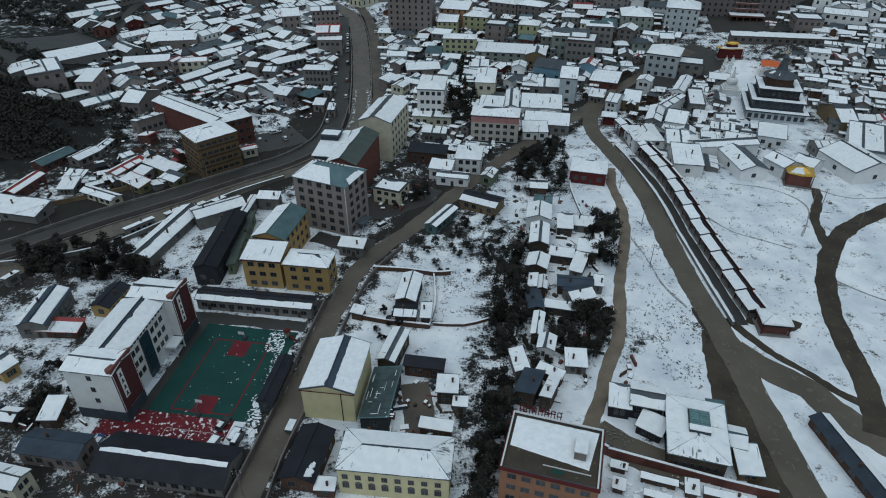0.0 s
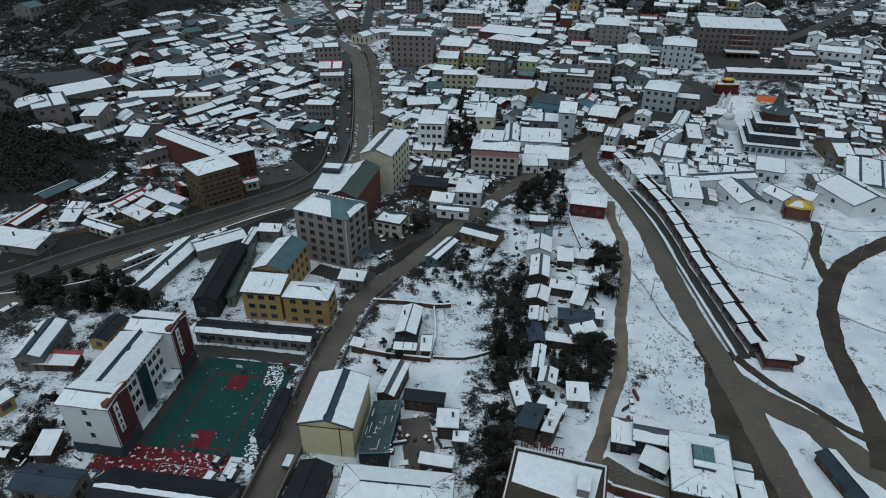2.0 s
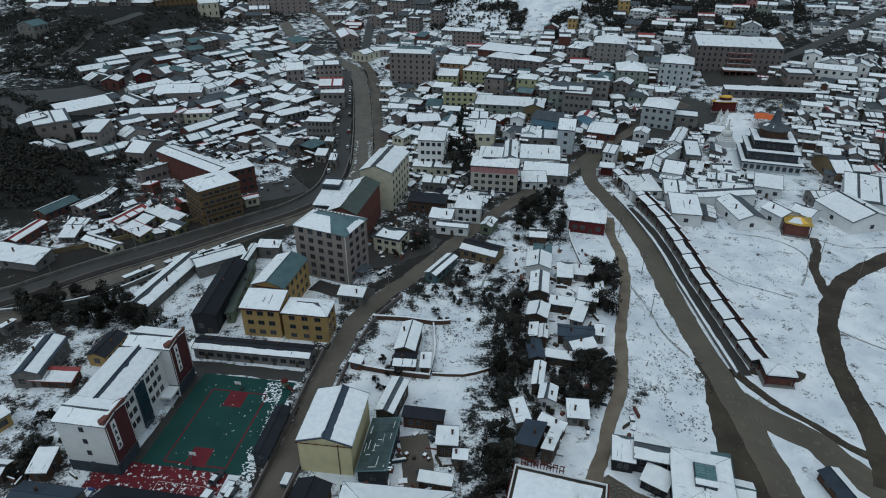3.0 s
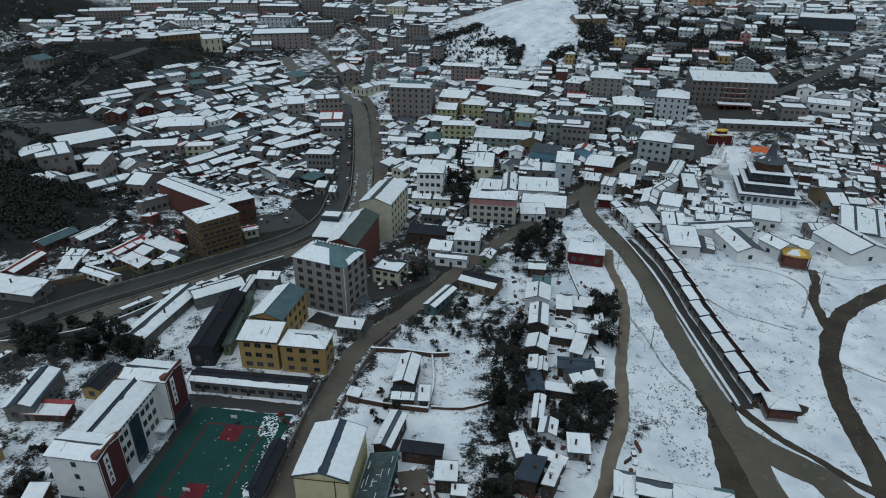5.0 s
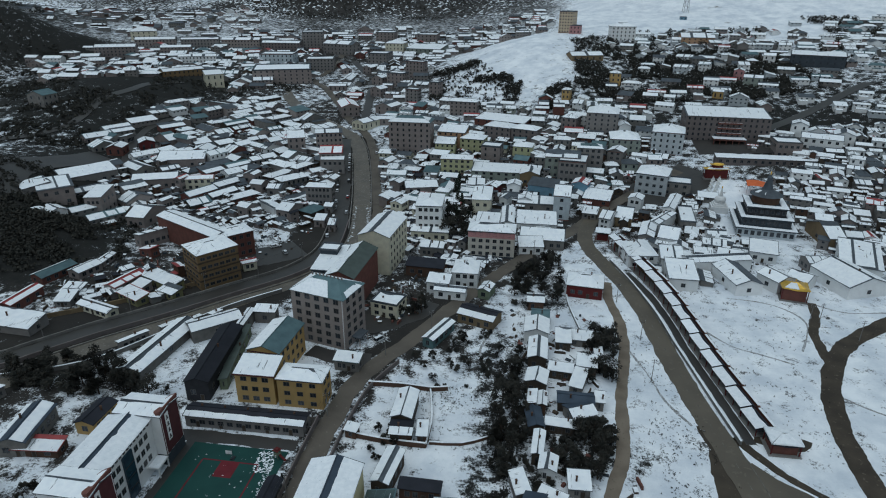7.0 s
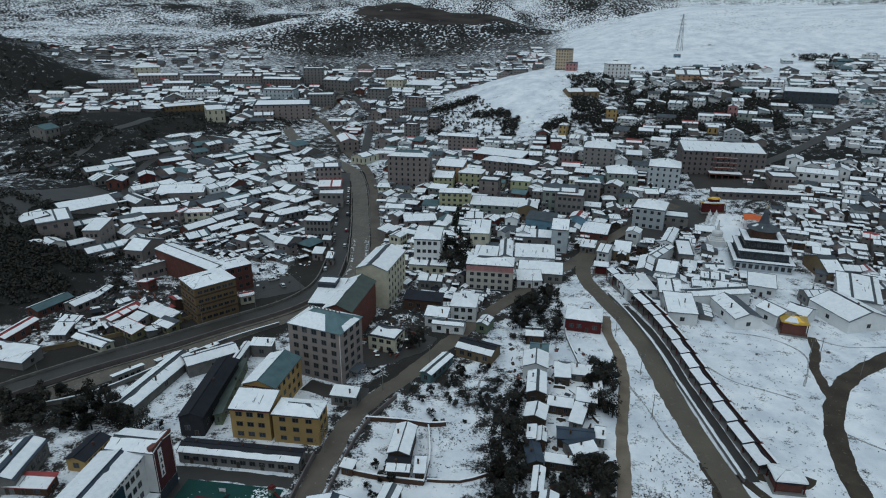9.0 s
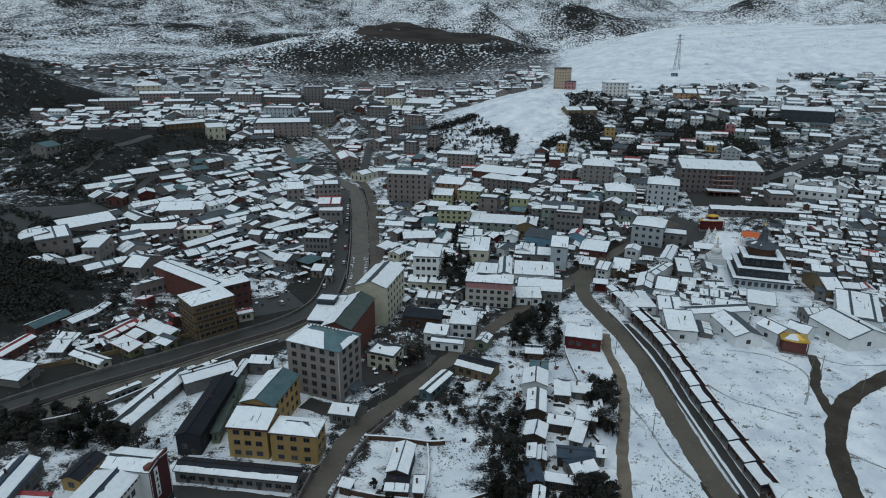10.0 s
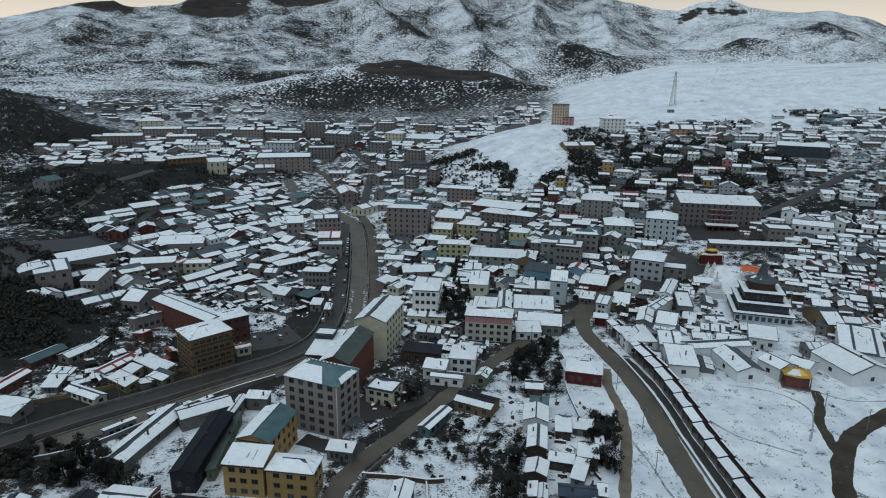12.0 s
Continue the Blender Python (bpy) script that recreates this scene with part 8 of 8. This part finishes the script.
def tree_kind(seed, tall, wide, conifer=False):
    rnd = random.Random(seed)
    t = Shape()
    tube(t, (0, 0, -0.4), (0.1, 0.05, tall * 0.5), 0.05 * tall ** 0.8, 0.03 * tall ** 0.8)
    tube(t, (0.1, 0.05, tall * 0.5), (0.0, 0.1, tall * 0.92), 0.03 * tall ** 0.8, 0.012)
    clumps = []
    if conifer:
        for k in range(9):
            h = 0.14 + 0.82 * k / 8
            r = wide * 0.5 * (1.05 - h)
            for j in range(4):
                a = k * 1.1 + j * math.pi / 2 + rnd.uniform(-0.3, 0.3)
                clumps.append(((r * 0.6 * math.cos(a), r * 0.6 * math.sin(a), tall * h), 0.25 + r * 0.5))
    else:
        for k in range(9):
            a, h = rnd.uniform(0, 6.28), rnd.uniform(0.35, 0.95)
            r = wide * 0.42 * rnd.uniform(0.4, 1.0) * (1.2 - 0.6 * h)
            c = (r * math.cos(a), r * math.sin(a), tall * h)
            tube(t, (0.05, 0.03, tall * h * 0.55), c, 0.022 * tall ** 0.8, 0.008, 4)
            clumps.append((c, wide * rnd.uniform(0.15, 0.26)))
    s = Shape()
    sprays(s, rnd, clumps, 24 if conifer else 84, 0.26 if conifer else 0.21, 0.02 if conifer else 0.0)
    return t.mesh("trunk", BARK), s.mesh("crown", CONIFER if conifer else TWIGS, SNOW)


TREES = [tree_kind(1, 4.2, 4.0), tree_kind(2, 3.2, 3.6), tree_kind(3, 5.2, 4.4), tree_kind(4, 2.4, 3.2)]
CONIFERS = [tree_kind(11, 7.5, 4.2, True), tree_kind(12, 6.0, 4.0, True)]


def grove(ring, count, kinds, seed, size=(0.85, 1.45), label="bare dark shrub dusted with snow", kind="shrub", group="shrubs", gap=1.3):
    rnd = random.Random(seed)
    xs, ys = [p[0] for p in ring], [p[1] for p in ring]
    done, tries = [], 0
    while len(done) < count and tries < count * 30:
        tries += 1
        x, y = rnd.uniform(min(xs), max(xs)), rnd.uniform(min(ys), max(ys))
        if not inside(x, y, ring) or any(math.hypot(x - a, y - b) < gap for a, b in done):
            continue
        if any(math.hypot(x - a, y - b) < 0.8 * c for a, b, c, d in TAKEN) or any(near(np.array(x), np.array(y), line, width * 0.9) > 0.4 for line, width in WAYS[:6]):
            continue
        done.append((x, y))
        trunk, crown = rnd.choice(kinds)
        k = rnd.uniform(*size)
        root = thing(kind, pose(x, y, ground(x, y), 0, 0, rnd.uniform(0, 360)) @ Matrix.Diagonal((k, k, k * rnd.uniform(0.85, 1.15), 1)), label, kind, group)
        part("trunk", trunk, root)
        part("crown", crown, root)


grove([(19, 168), (28, 185), (24, 142), (18.7, 123), (16.5, 99), (9.3, 78), (5.6, 78), (12.5, 123)], 74, TREES, 1, (0.95, 1.6))
grove([(35, 146), (52, 144), (45, 122), (31, 125)], 46, TREES, 2)
grove([(36, 258), (58, 268), (49, 221), (33, 214), (26.7, 223)], 44, TREES, 3)
grove([(-12, 181), (3, 199), (22, 197), (21, 165), (3, 158), (-12, 171)], 36, TREES[1:], 4, (0.5, 0.85))
grove([(52, 201), (64, 199), (55, 161), (47, 164)], 26, TREES, 5)
grove([(-141, 173), (-130, 175), (-123, 162), (-135, 161)], 12, TREES, 31, (1.2, 1.7), "broad dark olive tree over the river road", "tree", "trees", 2.6)
grove([(-120, 168), (-114, 178), (-96, 171), (-89, 159), (-118, 159)], 20, TREES, 32, (1.1, 1.7), "broad dark olive tree behind the school", "tree", "trees", 2.8)
grove([(-106, 112), (-101, 114), (-96, 104), (-100, 102)], 8, TREES, 33, (0.7, 1.1))
grove([(-139, 183), (-94, 177), (-84, 160), (-112, 163), (-134, 168)], 30, TREES, 6, (0.8, 1.3), "dark evergreen dusted with snow", "tree", "trees", 2.0)
grove([(3, 284), (15, 284), (16, 322), (5, 330)], 14, TREES[:3], 17, (1.3, 2.1), "tall dark tree between the apartment blocks", "tree", "trees", 2.4)
grove([(3, 372), (18, 372), (15, 300), (3, 300)], 16, CONIFERS, 7, (0.9, 1.3), "dark evergreen beside the white houses", "tree", "trees", 2.2)
grove([(-107, 123), (-94, 118), (-96, 101), (-103, 101)], 14, TREES, 8, (0.6, 0.9))
grove([(-38.6, 84), (-36.6, 84), (-30.5, 128), (-32.5, 128)], 12, TREES, 12, (0.5, 0.7), gap=2.0)
grove([(-46.5, 84), (-44.2, 84), (-39.5, 125), (-41, 125)], 16, CONIFERS, 13, (0.28, 0.4), "small clipped evergreen beside the court", "shrub", "shrubs", 1.4)
grove([(-22, 132), (-12, 160), (-6, 152), (-12, 128)], 16, TREES, 14, (0.45, 0.7))
grove([(22, 140), (33, 150), (30, 108), (20, 112)], 22, TREES, 15, (0.5, 0.8))
grove([(-20, 205), (-8, 212), (0, 222), (-16, 222)], 12, TREES, 16, (0.8, 1.1))


def thicket(name, rings, label, seed, size, leaf, sprays_each, mats, snow=0.12, patch=22.0):
    """Scrub past counting: clumps of sprays over wide ground, in one mesh."""
    rnd = random.Random(seed)
    s = Shape()
    for ring, count in rings:
        xs, ys = [p[0] for p in ring], [p[1] for p in ring]
        done = 0
        while done < count:
            x, y = rnd.uniform(min(xs), max(xs)), rnd.uniform(min(ys), max(ys))
            done += 1
            if not inside(x, y, ring) or any(math.hypot(x - a, y - b) < 0.7 * c for a, b, c, d in TAKEN):
                continue
            if noise.fractal((x / patch, y / patch, 2.0), 0.9, 2.1, 3) < -0.16:
                continue
            r = rnd.uniform(*size)
            z = ground(x, y)
            sprays(s, rnd, [((x, y, z + r * 0.7), r)], sprays_each, leaf, snow)
    tagged(new(name, s.mesh(name, *mats)), label, "scrub", kind="stuff")


thicket("hillside_scrub", [([(-226, 292), (-209, 300), (-184, 298), (-168, 280), (-170, 258), (-205, 250), (-232, 262)], 1500), ([(-200, 236), (-147, 261), (-160, 320), (-230, 345), (-320, 330), (-300, 240)], 2600), ([(-320, 484), (-237, 533), (-225, 461), (-236, 405), (-300, 405)], 1500),
                           ([(-490, 705), (-400, 690), (-280, 505), (-345, 480)], 1800), ([(-270, 600), (-250, 540), (-215, 540), (-150, 560), (-130, 600), (-180, 625)], 900), ([(-420, 520), (-330, 470), (-320, 560), (-400, 660)], 700)],
        "dark leafless scrub covering the hillside", 21, (0.8, 2.3), 0.62, 16, [TWIGS, SNOW], 0.0)
thicket("slope_trees", [([(112, 530), (125, 600), (225, 610), (300, 590), (305, 497), (232, 482), (182, 490), (129, 498)], 5600), ([(-12, 602), (12, 606), (36, 613), (36, 626), (10, 620), (-12, 616)], 330), ([(-8, 568), (16, 573), (34, 566), (66, 549), (68, 560), (36, 577), (14, 583), (-8, 580)], 460), ([(58, 552), (70, 552), (62, 515), (52, 486), (40, 486), (48, 516)], 420), ([(-12, 545), (10, 524), (45, 498), (48, 506), (14, 536), (-8, 556)], 330), ([(80, 488), (88, 528), (108, 536), (108, 486), (100, 486), (100, 520), (92, 516), (88, 488)], 420),
                        ([(300, 600), (420, 640), (480, 600), (360, 540)], 500), ([(128, 660), (215, 665), (230, 600), (125, 600)], 520), ([(390, 720), (440, 700), (430, 620), (385, 640)], 350), ([(205, 690), (330, 690), (320, 610), (230, 600)], 360)],
        "dark garden trees between the hillside houses", 22, (1.3, 3.0), 0.8, 20, [TWIGS, SNOW], 0.03, patch=34.0)
thicket("knoll_scrub", [([(-14, 612), (38, 624), (46, 590), (70, 552), (52, 486), (36, 498), (-8, 545)], 1500)], "dark low scrub on the side of the snowy knoll", 26, (0.6, 1.6), 0.55, 16, [TWIGS, SNOW], 0.0, patch=13.0)
thicket("hill_scrub", [([(-330, 1090), (-120, 1010), (60, 1060), (40, 1180), (-300, 1220)], 1900), ([(-760, 900), (-540, 740), (-500, 860), (-640, 1000)], 1100)],
        "dark scrub on the brown hill above the valley", 24, (1.2, 3.0), 1.1, 7, [TWIGS, SNOW], 0.0, patch=60.0)
thicket("dry_weeds", [([(94, 232), (100, 236), (99, 190), (98, 150), (95.5, 150), (96, 190)], 900), ([(64, 150), (72, 150), (75, 122), (66, 112), (58, 118)], 240), ([(72, 222), (77, 150), (79, 122), (66, 112), (55, 120), (66, 170)], 620), ([(94, 240), (140, 215), (128, 170), (108, 125), (96, 140)], 420), ([(150, 205), (190, 205), (170, 140), (125, 120), (130, 150)], 220),
                      ([(-10, 135), (18, 140), (20, 165), (-14, 165)], 600), ([(52, 236), (66, 232), (62, 205), (54, 206)], 160)],
        "dry brown weeds poking through the snow", 23, (0.08, 0.5), 0.13, 8, [TWIGS, SNOW], 0.02, patch=11.0)


# ---------------------------------------------------------------- vehicles, poles and small things
TYRE = surface("tyre_rubber", (0.02, 0.02, 0.02), (0.03, 0.03, 0.03), 2.0, 0.8, 6.0, 0.0)
PAINT = {k: surface("car_paint_" + k, c, tuple(v * 0.85 for v in c), 0.6, 0.35, 2.0, 0.0) for k, c in
         {"white": (0.6, 0.6, 0.6), "silver": (0.35, 0.36, 0.37), "black": (0.03, 0.03, 0.035), "red": (0.3, 0.03, 0.03), "green": (0.05, 0.22, 0.14), "blue": (0.05, 0.1, 0.25)}.items()}


def car(x, y, rot, colour, van=False):
    L, H = (4.9, 1.95) if van else (4.3, 1.5)
    root = thing("van" if van else "car", pose(x, y, ground(x, y) + 0.12 + (0.35 if y > 340 else 0), 0, 0, rot), f"{colour} {'van' if van else 'car'} parked beside the road with snow on top", "van" if van else "car", "parked vehicles")
    s = Shape()

    def ring(x0, x1, w, z):
        return [(x0, -w, z), (x1, -w, z), (x1, w, z), (x0, w, z)]

    s.hull(ring(-L / 2, L / 2, 0.82, 0.25), ring(-L / 2 - 0.03, L / 2 + 0.03, 0.87, 0.55))
    s.hull(ring(-L / 2 - 0.03, L / 2 + 0.03, 0.87, 0.55), ring(-L / 2 + 0.08, L / 2 - (0.1 if van else 0.15), 0.83, 0.9))
    part("body", s.mesh("body", PAINT[colour]), root)
    s = Shape()
    f = L / 2 - (0.7 if van else 1.25)
    s.hull(ring(-L / 2 + 0.1, f, 0.80, 0.9), ring(-L / 2 + 0.35, f - 0.75, 0.66, H - 0.06))
    part("cabin_glass", s.mesh("cabin_glass", GLASS), root, "dark cabin glass")
    s = Shape()
    s.hull(ring(-L / 2 + 0.33, f - 0.72, 0.67, H - 0.06), ring(-L / 2 + 0.4, f - 0.8, 0.62, H))
    s.hull(ring(-L / 2 + 0.45, f - 0.9, 0.58, H), ring(-L / 2 + 0.6, f - 1.1, 0.5, H + 0.07), 1)
    part("cabin_roof", s.mesh("cabin_roof", PAINT[colour], SNOW), root)
    for sx in (-L / 2 + 0.8, L / 2 - 0.8):
        for sy in (-0.78, 0.78):
            w = Shape()
            tube(w, (0, -0.1, 0), (0, 0.1, 0), 0.32, 0.32, 12)
            wheel = part("wheel", w.mesh("wheel", TYRE), root, at=pose(sx, sy, 0.3))
            w = Shape()
            tube(w, (0, -0.11, 0), (0, 0.11, 0), 0.18, 0.18, 8)
            part("rim", w.mesh("rim", PAINT["silver"]), wheel, "silver wheel rim")


def at_angle(a, b):
    return math.degrees(math.atan2(b[1] - a[1], b[0] - a[0]))


car(-21.9, 192.3, 48, "white", True)
car(-18.9, 216.5, 20, "silver")
car(-21.5, 212.8, 15, "black")
car(-53.4, 101.0, 70, "black")
car(-48.6, 96.4, 78, "black", True)
car(-80.5, 277, 30, "white")
car(-74, 270, 120, "silver")
rnd = random.Random(31)
for k in range(17):
    y = 292 + 8.2 * k + rnd.uniform(-1, 1)
    x = np.interp(y, [290, 310, 368, 420], [-57.5, -57.6, -63.6, -69.5]) + rnd.choice((0.0, 6.6))
    car(float(x), y, 96 + rnd.uniform(-4, 4), rnd.choice(("white", "silver", "black", "white", "red")), rnd.random() < 0.25)
for k in range(18):
    car(182 + 3.1 * k, 391 - 0.45 * k + rnd.uniform(-0.5, 0.5), 82 + rnd.uniform(-6, 6), rnd.choice(("white", "silver", "black", "white", "green", "red")))
for k in range(8):
    car(116 + 3.0 * k, 372 + 2.2 * k + rnd.uniform(-0.5, 0.5), 130 + rnd.uniform(-8, 8), rnd.choice(("white", "silver", "black", "red")))
for k in range(7):
    x, y = ((-44.5 + 1.1 * k), 420 + 9 * k)
    car(x if k < 4 else x - 6, y, 98, rnd.choice(("white", "silver", "black")))


def water_tank(x, y, r):
    root = thing("water_tank", pose(x, y, ground(x, y)), "low round concrete water tank capped with snow", "water tank", "water tanks")
    for name, mat, r0, r1, z0, z1 in (("wall", CONCRETE, r, r, -1.0, 1.5), ("snow_cap", SNOW, r * 0.96, r * 0.85, 1.5, 1.8)):
        s = Shape()
        tube(s, (0, 0, z0), (0, 0, z1), r0, r1, 20)
        part(name, s.mesh(name, mat), root)


water_tank(-199, 288, 3.4)
water_tank(-194.5, 292, 1.8)


def utility_pole(x, y, rot, tall=8.5):
    root = thing("utility_pole", pose(x, y, ground(x, y), 0, 0, rot), "slim grey utility pole with cross arms", "utility pole", "utility poles")
    s = Shape()
    tube(s, (0, 0, -0.5), (0, 0, tall), 0.15, 0.09, 8)
    part("post", s.mesh("post", CONCRETE), root)
    for z in (tall - 0.4, tall - 1.1):
        piece(root, None, "cross_arm", [DARK_METAL], boxes=[(-0.9, 0.9, -0.05, 0.05, z, z + 0.1)])
        for u in (-0.8, 0.8):
            piece(root, None, "insulator", [WALL["white"]], boxes=[(u - 0.05, u + 0.05, -0.05, 0.05, z + 0.1, z + 0.28)])
    return (x, y, ground(x, y) + tall - 0.2)


POLES = [utility_pole(x, y, r) for x, y, r in ((-43.6, 82, 10), (-38.4, 118, 10), (-33.5, 150, 10), (-19.0, 183, 40), (-3.2, 199.5, 45), (17, 229, 45), (44, 267, 45))]
LEFT = [utility_pole(x, y, r) for x, y, r in ((-172, 176, 30), (-144.1, 194, 40), (-121, 213, 40), (-98, 231, 40), (-79.5, 244, 40), (-64, 262, 60))]
RIGHT = [utility_pole(x, y, r) for x, y, r in ((71.5, 222, 5), (72.7, 193.1, 5), (68.9, 168.1, 5), (140.5, 205, 5), (145, 206, 5), (152.4, 193.1, 5))]
cable = Shape()
for line in (POLES, LEFT):
    for (ax, ay, az), (bx, by, bz) in zip(line, line[1:]):
        for off in (-0.8, 0.8):
            prev = None
            for k in range(9):
                s_ = k / 8
                p = (ax + (bx - ax) * s_ + off * 0.5, ay + (by - ay) * s_, az + (bz - az) * s_ - 3.2 * s_ * (1 - s_))
                if prev:
                    tube(cable, prev, p, 0.02, 0.02, 3)
                prev = p
tagged(new("overhead_cables", cable.mesh("overhead_cables", DARK_METAL)), "thin black overhead cables between the poles", "cables", kind="stuff")


def pylon(x, y, tall, label):
    root = thing("pylon", pose(x, y, ground(x, y)), label, "pylon")
    a = tall * 0.075
    for sx in (-1, 1):
        for sy in (-1, 1):
            s = Shape()
            tube(s, (sx * a, sy * a, -1), (sx * a * 0.15, sy * a * 0.15, tall), 0.22, 0.12, 4)
            part("leg", s.mesh("leg", DARK_METAL), root)
    for k in range(7):
        f0, f1 = k / 7, (k + 1) / 7
        s = Shape()
        r0, r1 = a * (1 - 0.85 * f0), a * (1 - 0.85 * f1)
        for (p, q) in (((-1, -1), (1, -1)), ((1, -1), (1, 1)), ((1, 1), (-1, 1)), ((-1, 1), (-1, -1))):
            tube(s, (p[0] * r0, p[1] * r0, tall * f0), (q[0] * r1, q[1] * r1, tall * f1), 0.09, 0.09, 3)
            tube(s, (p[0] * r1, p[1] * r1, tall * f1), (q[0] * r1, q[1] * r1, tall * f1), 0.09, 0.09, 3)
        part("lattice", s.mesh("lattice", DARK_METAL), root)
    for z in (0.72, 0.84, 0.95):
        piece(root, None, "cross_arm", [DARK_METAL], boxes=[(-a * 1.4, a * 1.4, -0.2, 0.2, tall * z, tall * z + 0.3)])


pylon(287, 779.4, 40, "tall lattice pylon on the snowy pasture")

# road paint
WORN_LINE = surface("worn_road_paint", (0.16, 0.155, 0.14), (0.07, 0.066, 0.06), 0.5, 0.8, 2.0, 0.0)
for shift, label in ((3.6, "white edge line of the hill road"),):
    strip("road_marking", HILL_ROAD[4:], 0.16, WORN_LINE, 0.13, label, "road marking", 0.03, shift=-shift)
dashes = Shape()
pts = path_points(HILL_ROAD, 1.0)
for k in range(6, len(pts) - 4, 8):
    (a, na), (b, nb) = pts[k], pts[k + 2]
    dashes.face([(*(a - na * 0.09).xy, 0.125), (*(a + na * 0.09).xy, 0.125), (*(b + nb * 0.09).xy, 0.125), (*(b - nb * 0.09).xy, 0.125)])
tagged(new("road_dashes", dashes.mesh("road_dashes", WORN_LINE)), "worn white centre dashes on the road", "road marking", kind="stuff")
